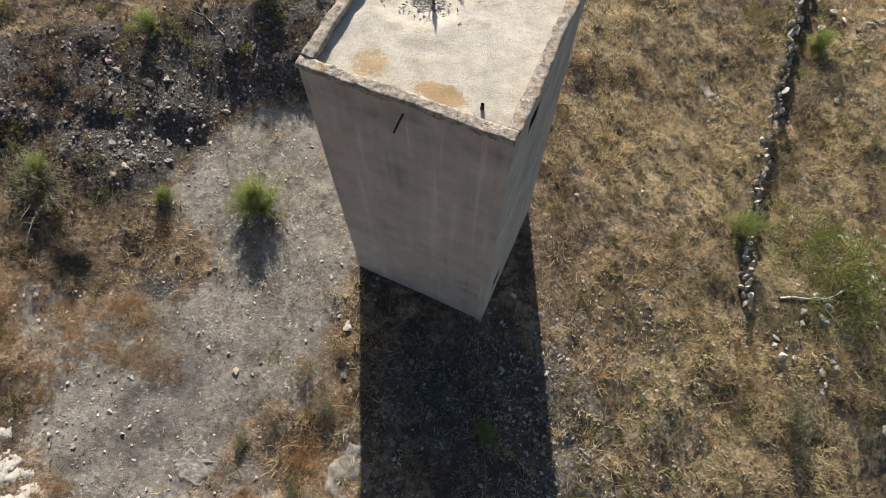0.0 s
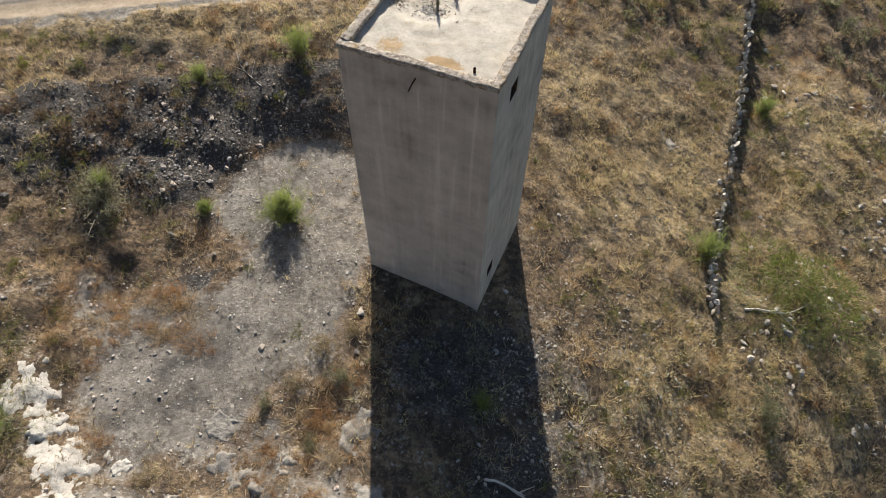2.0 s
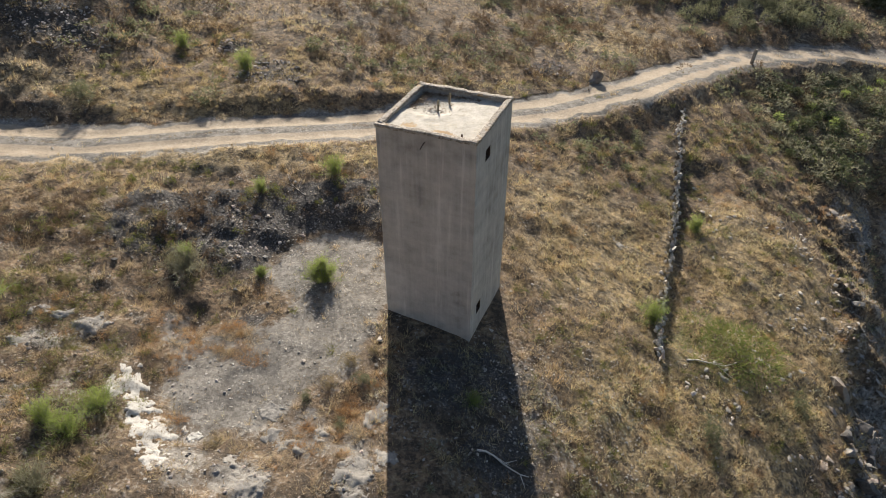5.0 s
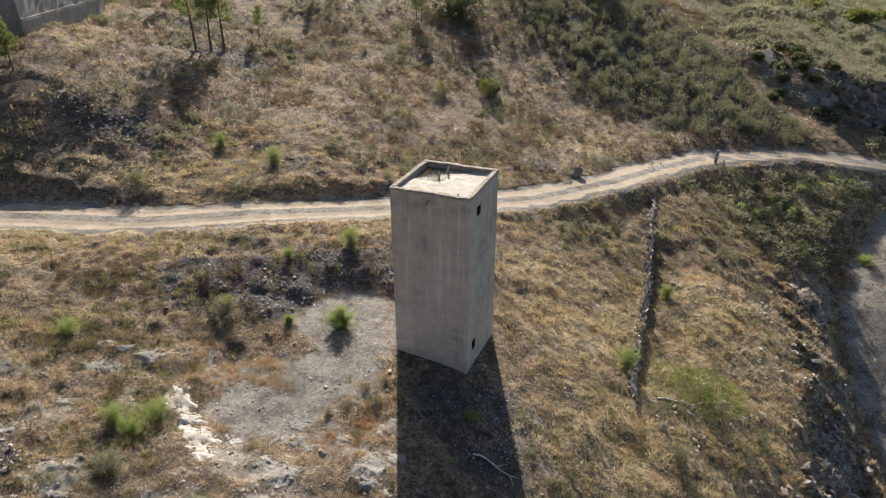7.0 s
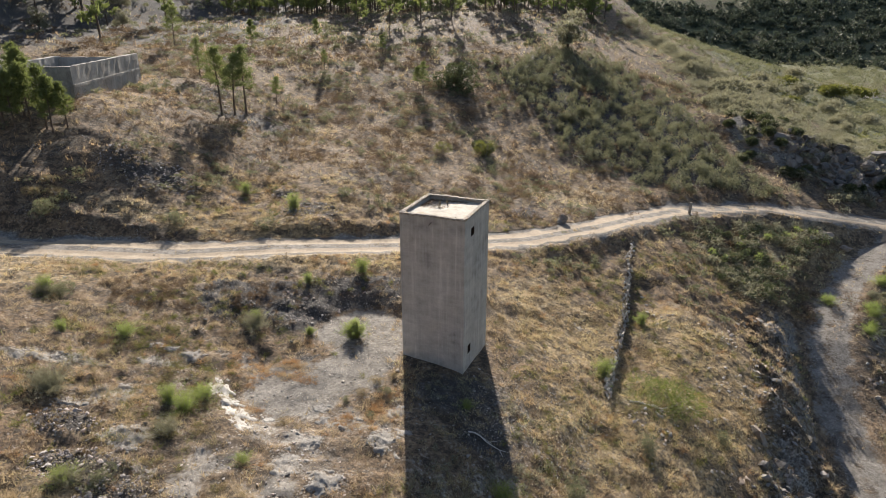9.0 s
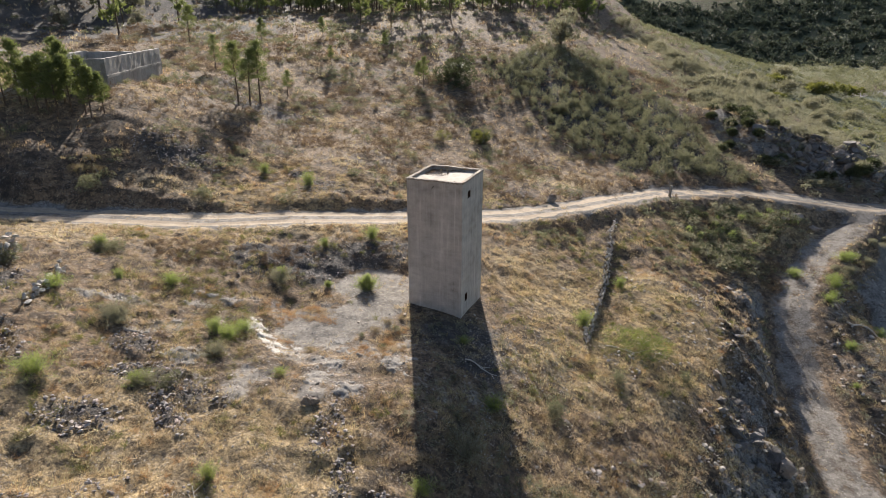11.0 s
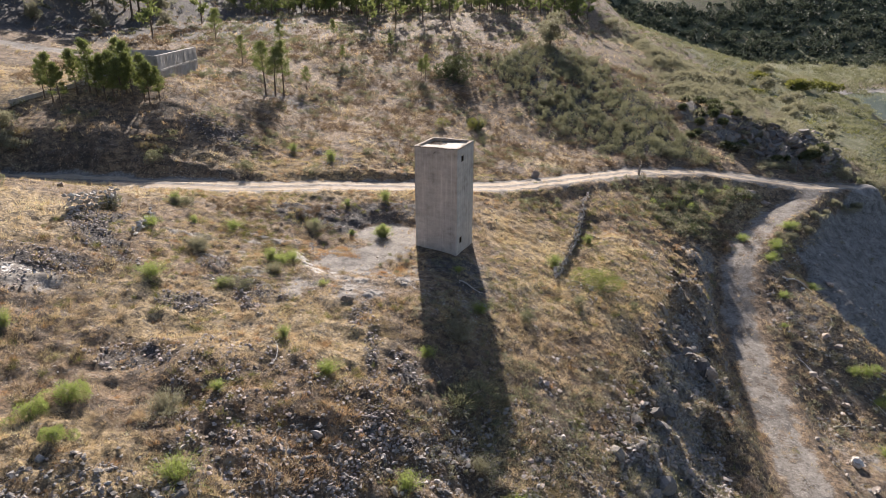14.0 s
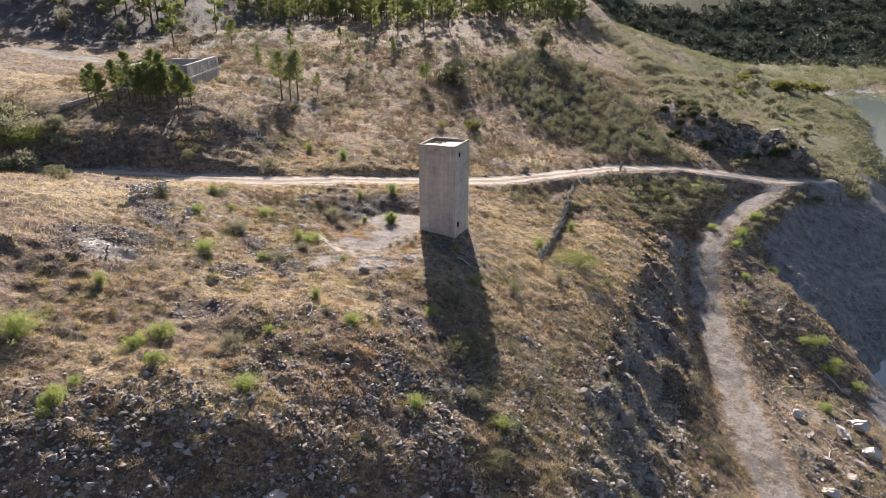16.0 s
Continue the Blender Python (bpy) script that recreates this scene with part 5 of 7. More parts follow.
SCRUB_PATCH = [(5.8, 62.5), (12.4, 73.8), (22.2, 78.6), (30.8, 62.6), (31.4, 46.2), (34.6, 41.5), (20.0, 38.5), (16.3, 42.2), (11.8, 50.3)]
RIDGE_PATCH = [(36.8, 123.0), (60.0, 128.0), (66.0, 92.0), (54, 54), (36.2, 43.7), (33.2, 55.0), (31.1, 80.6)]
BANK_PATCH = [(22.0, 31.0), (28.1, 34.4), (37.2, 35.0), (39.1, 33.4), (32.3, 31.6), (27.5, 25.5), (24.3, 23.2), (21.3, 24.2)]
xs, ys = scatter(1900, 4, 36, 37, 80, lambda x, y: smooth(1.5, -2, inside(SCRUB_PATCH, x, y)) * smooth(2.0, 3.0, along(ROAD, x, y)[0]) * (0.35 + 0.8 * fbm(x, y, 5, 2, 51)), RS)
clumps("hillside_scrub", xs, ys, RS.uniform(0.35, 0.75, len(xs)), RS.uniform(0.6, 1.3, len(xs)), 190, HEATH, (0.12, 0.05), "dense grey-olive rounded bushes covering the slope above the road", RS, lumps=1)
xs, ys = scatter(1500, 30, 68, 42, 128, lambda x, y: smooth(2, -3, inside(RIDGE_PATCH, x, y)) * (0.3 + 0.7 * fbm(x, y, 9, 2, 52)), RS)
clumps("ridge_scrub", xs, ys, RS.uniform(0.7, 1.7, len(xs)), RS.uniform(0.6, 1.5, len(xs)), 150, SAGE, (0.22, 0.05), "olive broom and scrub along the ridge", RS)
xs, ys = scatter(1100, 18, 44, 18, 38, lambda x, y: smooth(1.2, -1, inside(BANK_PATCH, x, y)) * smooth(1.6, 2.4, along(ROAD, x, y)[0]) * smooth(2.6, 4.2, along(TRACK, x, y)[0]) * (0.1 + 0.7 * fbm(x, y, 4, 2, 52)), RS)
clumps("bank_scrub", xs, ys, RS.uniform(0.4, 0.9, len(xs)), RS.uniform(0.5, 1.1, len(xs)), 150, HOLM, (0.15, 0.035), "dark green bushes crowding the bank below the road", RS)
xs, ys = scatter(170, 18, 44, 18, 38, lambda x, y: smooth(1.0, -1, inside(BANK_PATCH, x, y)) * smooth(1.6, 2.4, along(ROAD, x, y)[0]) * smooth(2.4, 3.6, along(TRACK, x, y)[0]) * 0.6, RS)
clumps("bank_greens", xs, ys, RS.uniform(0.3, 0.6, len(xs)), RS.uniform(0.5, 1.0, len(xs)), 130, FENNEL, (0.13, 0.028), "bright green bushes among the scrub below the road", RS, lumps=3)
xs, ys = scatter(900, 18, 44, 18, 38, lambda x, y: smooth(2.0, -1, inside(BANK_PATCH, x, y)) * smooth(1.6, 2.4, along(ROAD, x, y)[0]) * smooth(2.2, 3.6, along(TRACK, x, y)[0]) * 0.7, RS)
clumps("bank_brush", xs, ys, RS.uniform(0.4, 0.9, len(xs)), RS.uniform(0.4, 0.9, len(xs)), 110, SAGE, (0.17, 0.04), "grey-green brush on the bank below the road", RS)
xs, ys = scatter(520, 38, 62, 38, 62, lambda x, y: 0.55 * smooth(2.0, 3.0, along(ROAD, x, y)[0]) * smooth(-0.5, 1, inside(MUD, x, y)), RS)
clumps("crag_bushes", xs, ys, RS.uniform(0.5, 1.1, len(xs)), RS.uniform(0.5, 1.2, len(xs)), 110, SAGE, (0.2, 0.05), "dark bushes round the crags above the road bend", RS)


def valley_scrub(x, y):
    h = land(x, y)
    return smooth(-18.6, -17, h) * smooth(46, 56, x) * smooth(-1, 1, inside(MUD, x, y)) * (0.25 + 0.75 * smooth(0.42, 0.56, fbm(x, y, 14, 3, 53))) * smooth(700, 120, y)


xs, ys = scatter(4200, 46, 170, 40, 230, valley_scrub, RS)
clumps("valley_scrub", xs, ys, RS.uniform(0.5, 1.6, len(xs)), RS.uniform(0.4, 1.2, len(xs)), 50, SCRUB, (0.38, 0.11), "grey-green bushes on the shelf above the water", RS)
xs, ys = scatter(2600, 46, 170, 40, 230, lambda x, y: valley_scrub(x, y) * smooth(0.5, 0.62, fbm(x, y, 9, 3, 56)), RS)
clumps("valley_grass", xs, ys, RS.uniform(0.6, 2.2, len(xs)), RS.uniform(0.2, 0.5, len(xs)), 40, BROOM, (0.3, 0.07), "yellow-green growth on the shelf above the water", RS)
xs, ys = scatter(3000, 110, 330, 210, 350, lambda x, y: 0.25 + 0.75 * smooth(0.4, 0.6, fbm(x, y, 25, 3, 55)), RS)
clumps("valley_bushes", xs, ys, RS.uniform(1.0, 3.2, len(xs)), RS.uniform(0.8, 3.0, len(xs)), 44, SCRUB, (0.6, 0.17), "grey-green bushes on the valley floor", RS)


def far_wood(x, y):
    return smooth(20, 80, x) * smooth(350, 395, y + 0.2 * x) * 0.95


xs, ys = scatter(1500, 90, 340, 320, 450, far_wood, RS)
clumps("far_woodland", xs, ys, 1.2 + 3.6 * RS.rand(len(xs)) ** 1.6, 1.0 + 5.5 * RS.rand(len(xs)) ** 1.6, 90, FARWOOD, (0.9, 0.55), "dark woodland on the far hillside", RS, lumps=1)


def dry_bushes(x, y):
    h = rough(x, y)
    z = zones(x, y, h)
    return (1 - z["dirt"]).clip(0, 1) ** 3 * smooth(0.47, 0.62, fbm(x, y, 3.5, 3, 54)) * (1 - 0.8 * z["straw"]) * (np.hypot(x, y - 6.1) > 2.8)


xs, ys = scatter(3900, -42, 34, 17, 78, dry_bushes, RS)
clumps("low_scrub", xs, ys, RS.uniform(0.25, 0.75, len(xs)), RS.uniform(0.25, 0.7, len(xs)), 70, SCRUB, (0.15, 0.035), "scattered dark low scrub on the hillside", RS)
xs, ys = scatter(2600, -40, 40, 16, 85, dry_bushes, RS)
clumps("dry_scrub", xs, ys, RS.uniform(0.2, 0.55, len(xs)), RS.uniform(0.2, 0.5, len(xs)), 56, THORN, (0.13, 0.02), "low dry brown scrub on the hillside", RS)
xs, ys = scatter(1300, -24, 24, -28, 14, dry_bushes, RS)
clumps("dry_scrub", xs, ys, RS.uniform(0.15, 0.38, len(xs)), RS.uniform(0.15, 0.35, len(xs)), 120, THORN, (0.09, 0.008), "low dry brown scrub on the terrace", RS)


xs, ys = scatter(2600, -22, 22, -22, 24, dry_bushes, RS)
clumps("dead_brush", xs, ys, RS.uniform(0.12, 0.42, len(xs)), RS.uniform(0.12, 0.38, len(xs)), 60, BROWN_LEAF, (0.09, 0.012), "dark dead brush tucked into the dry grass", RS, lumps=1)
xs, ys = scatter(3600, -45, 34, 22, 75, lambda x, y: dry_bushes(x + 31, y + 17) * (1 - zones(x, y, rough(x, y))["dirt"]).clip(0, 1), RS)
clumps("dead_brush", xs, ys, RS.uniform(0.3, 0.8, len(xs)), RS.uniform(0.25, 0.7, len(xs)), 54, BROWN_LEAF, (0.17, 0.03), "dark dead brush on the hillside", RS, lumps=1)


xs, ys = scatter(420, -2, 6, -20, 3.2, lambda x, y: 0.75 * smooth(0.42, 0.58, fbm(x, y, 1.5, 3, 103)) * (np.hypot(x, y - 6.1) > 2.9), RS)
clumps("shade_weeds", xs, ys, RS.uniform(0.12, 0.45, len(xs)), RS.uniform(0.15, 0.45, len(xs)), 110, SAGE, (0.10, 0.011), "grey-green weeds on the ground south of the tower", RS, lumps=3)


xs, ys = scatter(1100, -17, -1, 6.5, 12.5, lambda x, y: (0.12 + 0.88 * smooth(-8, -10, x)) * smooth(0.3, 1.2, inside(YARD, x, y)) * smooth(12.2, 11.4, y - 0.22 * (x + 4)) * smooth(0.40, 0.56, fbm(x, y, 1.4, 3, 105)), RS)
clumps("bank_brush", xs, ys, RS.uniform(0.12, 0.4, len(xs)), RS.uniform(0.12, 0.4, len(xs)), 90, BROWN_LEAF, (0.09, 0.010), "dark dead brush on the stony bank", RS, lumps=2)
xs, ys = scatter(130, -15, -1, 7, 12.5, lambda x, y: smooth(0.3, 1.2, inside(YARD, x, y)) * smooth(0.46, 0.6, fbm(x, y, 1.8, 3, 106)), RS)
clumps("bank_weeds", xs, ys, RS.uniform(0.12, 0.35, len(xs)), RS.uniform(0.15, 0.4, len(xs)), 90, BROOM, (0.10, 0.009), "olive weeds on the stony bank", RS, lumps=2)


def tuft_field(n, box, keep, size, per, mat, leaf, name, label):
    """standing tussocks: blades fan out from each foot"""
    xs, ys = scatter(n, *box, keep, RS)
    zs, m = rough(xs, ys), len(xs)
    r = RS.uniform(size[0], size[1], (m, 1, 1))
    d = RS.normal(0, 0.75, (m, per, 3))
    d[:, :, 2] = 0.6 * abs(d[:, :, 2]) + 0.32
    c = np.stack([xs, ys, zs - 0.02], 1)[:, None, :] + RS.normal(0, 0.3, (m, per, 3)) * r * [1, 1, 0]
    d = d / np.linalg.norm(d, axis=2)[:, :, None]
    side = np.cross(d, RS.normal(0, 1, (m, per, 3)))
    side /= np.linalg.norm(side, axis=2)[:, :, None] + 1e-9
    tip = c + d * r * leaf[0] * RS.uniform(0.6, 1.3, (m, per, 1))
    w = side * leaf[1] * RS.uniform(0.6, 1.4, (m, per, 1))
    v = np.stack([c - w, c + w, tip], 2).reshape(-1, 3)
    tagged(new(name, tri_mesh(name, v, np.arange(len(v)).reshape(-1, 3), mat)), label, "grass", kind="stuff")


def open_ground(x, y):
    z = zones(x, y, rough(x, y))
    return (1 - z["dirt"]).clip(0, 1) ** 2 * (1 - 0.7 * z["dark"]) * (np.hypot(x, y - 6.1) > 2.7) * (1 - z["shore"])


YARD_TUFTS = [(-8.6, 3.2, 1.1, 1.6, 0), (-6.9, 3.6, 0.8, 0.9, 0), (-5.9, 2.8, 0.5, 0.4, 0), (-2.4, 2.1, 0.6, 0.5, 0), (-4.0, -0.1, 0.5, 0.5, 0), (-2.6, 0.5, 0.7, 0.9, 0), (-3.1, -0.6, 0.6, 0.5, 0), (-7.6, 0.2, 0.5, 0.4, 0)]
tuft_field(900, (-10, -1.5, -1.5, 5.5), lambda x, y: smooth(0.35, 0.75, blots(YARD_TUFTS, x, y) * (0.5 + fbm(x, y, 0.5, 2, 109))), (0.12, 0.32), 56, RUST_LEAF, (0.8, 0.0036), "rust_tussocks", "rust-coloured dead grass patches on the bare yard")
tuft_field(600, (-10, -1.5, -1.5, 5.5), lambda x, y: smooth(0.4, 0.8, blots(YARD_TUFTS, x, y) * (0.5 + fbm(x, y, 0.5, 2, 110))), (0.12, 0.36), 56, STRAW_LEAF, (0.8, 0.0036), "straw_tussocks", "straw tufts on the bare yard")
NEAR, SLOPE = (-22, 24, -24, 26), (-45, 40, 25, 75)
tuft_field(6600, NEAR, lambda x, y: open_ground(x, y) * smooth(0.40, 0.62, fbm(x, y, 2.6, 3, 91)), (0.16, 0.42), 48, STRAW_LEAF, (0.85, 0.006), "straw_tussocks", "bright straw tussocks on the terrace")
tuft_field(4200, NEAR, lambda x, y: open_ground(x, y) * smooth(0.46, 0.62, fbm(x, y, 2.2, 3, 92)), (0.16, 0.45), 40, BROWN_LEAF, (0.8, 0.005), "brown_tussocks", "dead brown tussocks on the terrace")
tuft_field(4200, (2, 22, -24, -1), lambda x, y: open_ground(x, y) * np.where(along(CLIFF, x, y)[2] > 0, 0.15, 1.0) * smooth(0.38, 0.58, fbm(x, y, 2.0, 3, 98)) * smooth(1.8, 2.8, along(TRACK, x, y)[0]), (0.2, 0.5), 26, STRAW_LEAF, (0.6, 0.008), "bank_tussocks", "straw tussocks on the steep bank above the lower track")
tuft_field(2300, NEAR, lambda x, y: open_ground(x, y) * smooth(0.50, 0.62, fbm(x, y, 2.0, 3, 99)), (0.16, 0.42), 44, RUST_LEAF, (0.8, 0.006), "rust_tussocks", "rust-coloured dead tussocks on the terrace")
tuft_field(2600, (20, 44, -28, 36), lambda x, y: open_ground(x, y) * smooth(1.7, 2.6, along(TRACK, x, y)[0]) * smooth(0.44, 0.6, fbm(x, y, 2.5, 3, 100)), (0.25, 0.6), 26, STRAW_LEAF, (0.9, 0.012), "trackside_tussocks", "straw tussocks along the lower track")
tuft_field(520, (-15, -7, -5, 10), lambda x, y: open_ground(x, y) * smooth(0.42, 0.56, fbm(x, y, 1.6, 3, 101)), (0.2, 0.45), 40, BROOM, (0.9, 0.0045), "olive_tussocks", "olive green tussocks west of the bare yard")
tuft_field(3000, NEAR, lambda x, y: open_ground(x, y) * smooth(0.52, 0.64, fbm(x, y, 4.0, 3, 93) + 0.10 * smooth(4, 9, x)), (0.2, 0.5), 40, BROOM, (0.9, 0.007), "olive_tussocks", "olive green tussocks on the terrace")
tuft_field(2700, SLOPE, lambda x, y: open_ground(x, y) * smooth(0.40, 0.62, fbm(x, y, 4.0, 3, 94)), (0.3, 0.7), 24, STRAW_LEAF, (0.85, 0.012), "straw_tussocks", "bright straw tussocks on the upper slope")
tuft_field(8200, SLOPE, lambda x, y: open_ground(x, y) * smooth(0.40, 0.58, fbm(x, y, 3.2, 3, 95)), (0.3, 0.8), 24, BROWN_LEAF, (0.8, 0.014), "brown_tussocks", "dead brown brush on the upper slope")


def crag_growth(x, y):
    return smooth(-4, -7, y - 0.8 * (x - 6)) * smooth(2.0, 5.5, x + 0.35 * np.minimum(0, -y)) * smooth(24, 20, x) * smooth(8, 0, y) * smooth(2.0, 3.0, along(TRACK, x, y)[0]) * smooth(0.47, 0.62, fbm(x, y, 2.4, 3, 96))


xs, ys = scatter(3400, 2, 24, -26, 14, crag_growth, RS)
clumps("crag_scrub", xs, ys, RS.uniform(0.25, 0.6, len(xs)), RS.uniform(0.25, 0.6, len(xs)), 80, SAGE, (0.10, 0.012), "olive scrub tucked between the rocks of the steep bank", RS)
xs, ys = scatter(900, 2, 20, -26, 4, lambda x, y: crag_growth(x - 11, y + 5) * smooth(2.0, 3.0, along(TRACK, x, y)[0]), RS)
clumps("slope_thorn", xs, ys, RS.uniform(0.2, 0.55, len(xs)), RS.uniform(0.2, 0.5, len(xs)), 110, THORN, (0.11, 0.012), "round tan thorn cushions on the stony slope", RS, lumps=1)
xs, ys = scatter(2600, 2, 20, -26, 4, lambda x, y: 0.7 * crag_growth(x + 7, y - 3) * smooth(2.0, 3.0, along(TRACK, x, y)[0]) * smooth(-5, -9, y), RS)
clumps("slope_scrub", xs, ys, RS.uniform(0.25, 0.65, len(xs)), RS.uniform(0.2, 0.6, len(xs)), 70, SCRUB, (0.11, 0.018), "grey-green scrub spread over the stony slope", RS, lumps=3)


def east_side(x, y):
    d, _, side = along(TRACK, x, y)
    return (side > 0) * (0.04 + 0.96 * smooth(-0.8, 0.6, inside(MUD, x, y))) * smooth(1.9, 2.8, d) * smooth(15, 8, d) * smooth(-18.5, -17, land(x, y)) * (0.15 + 0.9 * smooth(0.42, 0.6, fbm(x, y, 3.5, 3, 97)))


xs, ys = scatter(1800, 20, 52, -28, 40, east_side, RS)
clumps("trackside_scrub", xs, ys, RS.uniform(0.2, 0.7, len(xs)), RS.uniform(0.2, 0.6, len(xs)), 60, SAGE, (0.17, 0.026), "olive scrub along the lower track", RS)
xs, ys = scatter(800, 20, 52, -28, 40, east_side, RS)
clumps("trackside_brush", xs, ys, RS.uniform(0.2, 0.6, len(xs)), RS.uniform(0.15, 0.4, len(xs)), 70, THORN, (0.14, 0.016), "dry brush along the lower track", RS)


def upper(x, y):
    return smooth(0.42, 0.58, fbm(x, y, 6, 3, 102)) * smooth(56, 66, y) * smooth(34, 20, x - 0.9 * np.maximum(y - 95, 0))


xs, ys = scatter(3000, -75, 80, 56, 165, upper, RS)
clumps("upper_scrub", xs, ys, RS.uniform(0.4, 1.1, len(xs)), RS.uniform(0.3, 0.9, len(xs)), 44, SCRUB, (0.28, 0.08), "dark low scrub on the upper slope", RS)
xs, ys = scatter(2600, -75, 80, 56, 165, lambda x, y: smooth(34, 20, x - 0.9 * np.maximum(y - 95, 0)) * 0.8 - upper(x, y), RS)
clumps("upper_brush", xs, ys, RS.uniform(0.4, 1.0, len(xs)), RS.uniform(0.25, 0.7, len(xs)), 40, BROWN_LEAF, (0.28, 0.06), "dead brown brush on the upper slope", RS)


def grass(name, n, box, height, width, blades, rng, label, lean=0.5):
    x0, x1, y0, y1 = box
    xs, ys = rng.uniform(x0, x1, n), rng.uniform(y0, y1, n)
    hs = rough(xs, ys)
    z = zones(xs, ys, hs)
    wet = smooth(-8, -12, ys)
    density = (0.16 + 1.05 * smooth(0.43, 0.56, 0.4 * fbm(xs, ys, 2.4, 3, 61) + 0.6 * fbm(xs, ys, 0.6, 2, 66))) * (1 - z["dirt"]).clip(0, 1) ** 2 * (1 - (0.86 - 0.4 * wet) * z["dark"]) * (1 - 0.8 * z["pale"]) * (1 - 0.75 * z["rock"]).clip(0, 1) * (1 - z["shore"])
    density = np.maximum(density, z["straw"] * 0.8 * (1 - z["dirt"]).clip(0, 1))
    density = density * (np.hypot(xs + 0.02, ys - 6.08) > 2.3)
    density = density * (0.3 + 0.9 * smooth(0.36, 0.58, fbm(xs, ys, 0.9 if height < 0.25 else 1.8, 2, 68)))
    ok = rng.rand(n) < density
    xs, ys, hs = xs[ok], ys[ok], hs[ok]
    z = {k: v[ok] for k, v in z.items()}
    m = len(xs)
    tall = height * (0.45 + 0.9 * fbm(xs, ys, 1.6, 2, 62)) * rng.uniform(0.6, 1.3, m)
    mixer = fbm(xs, ys, 3.0, 3, 63) + rng.normal(0, 0.09, m)
    straw, rust, olive, grey = np.array([0.65, 0.50, 0.28]), np.array([0.50, 0.31, 0.165]), np.array([0.31, 0.29, 0.135]), np.array([0.36, 0.295, 0.21])
    w = smooth(0.42, 0.6, mixer)[:, None]
    col = straw * w + grey * (1 - w)
    w = (smooth(0.52, 0.66, fbm(xs, ys, 6.0, 3, 64)) * 0.8)[:, None]
    col = col * (1 - w) + rust * w
    w = (0.5 * smooth(0.45, 0.62, fbm(xs, ys, 1.1, 2, 67)))[:, None]
    col = col * (1 - w) + np.array([0.40, 0.33, 0.235]) * w
    w = np.maximum(smooth(0.56, 0.70, fbm(xs, ys, 4.0, 3, 65)) * 0.7, z["green"])[:, None].clip(0, 1)
    col = col * (1 - w) + olive * w
    w = (0.75 * smooth(1, 5, xs + 0.3 * np.minimum(0, -ys)) * smooth(3, -4, ys))[:, None]
    col = col * (1 - w) + np.array([0.33, 0.30, 0.20]) * w
    w = (0.75 * z["straw"])[:, None]
    col = col * (1 - w) + np.array([0.70, 0.53, 0.29]) * w
    clump = fbm(xs, ys, 0.9 if height < 0.25 else 1.8, 2, 68)
    col = col * (0.56 + 0.72 * smooth(0.34, 0.62, clump))[:, None] * rng.uniform(0.8, 1.2, (m, 1))
    B = blades
    a = rng.uniform(0, 6.283, (m, B))
    r = np.abs(rng.normal(0, 0.35, (m, B))) * height
    bx, by = xs[:, None] + np.cos(a) * r * 0.5, ys[:, None] + np.sin(a) * r * 0.5
    ln = tall[:, None] * rng.uniform(0.55, 1.15, (m, B))
    out = np.abs(rng.normal(0.35, 0.3, (m, B))) * lean * 2
    tx, ty = bx + np.cos(a) * ln * out, by + np.sin(a) * ln * out
    b2 = a + 1.57 + rng.normal(0, 0.5, (m, B))
    wx, wy = np.cos(b2) * width, np.sin(b2) * width
    base = np.repeat(hs[:, None], B, 1) - 0.03
    v = np.stack([np.stack([bx - wx, by - wy, base], 2), np.stack([bx + wx, by + wy, base], 2), np.stack([tx, ty, base + ln], 2)], 2).reshape(-1, 3)
    each = (col[:, None, :] * rng.uniform(0.45, 1.5, (m, B, 1))).clip(0.02, 0.8).reshape(-1, 3)
    c = np.concatenate([np.repeat(each, 3, 0), np.ones((m * B * 3, 1))], 1)
    me = tri_mesh(name, v, np.arange(len(v)).reshape(-1, 3), DRY, colours={"tint": c})
    tagged(new(name, me), label, "grass", kind="stuff")


RG = np.random.RandomState(9)
grass("dry_grass", 66000, (-17, 17, -5, 27), 0.19, 0.0075, 8, RG, "dry straw-coloured grass round the tower", 0.9)
grass("dry_grass", 46000, (-20, 24, -24, -5), 0.17, 0.0095, 7, RG, "dry straw-coloured grass on the lower terrace", 1.4)
grass("dry_grass", 25000, (-55, 45, 27, 60), 0.30, 0.018, 5, RG, "dry straw-coloured grass on the slope above the road", 0.9)
grass("dry_grass", 9000, (17, 44, -5, 27), 0.26, 0.012, 6, RG, "dry straw-coloured grass beside the lower track", 0.9)
grass("dry_grass", 22000, (-50, -17, -25, 27), 0.3, 0.013, 5, RG, "dry straw-coloured grass west of the terrace", 0.9)
grass("dry_grass", 16000, (-75, 44, 58, 112), 0.5, 0.03, 4, RG, "pale dry grass on the upper slope")


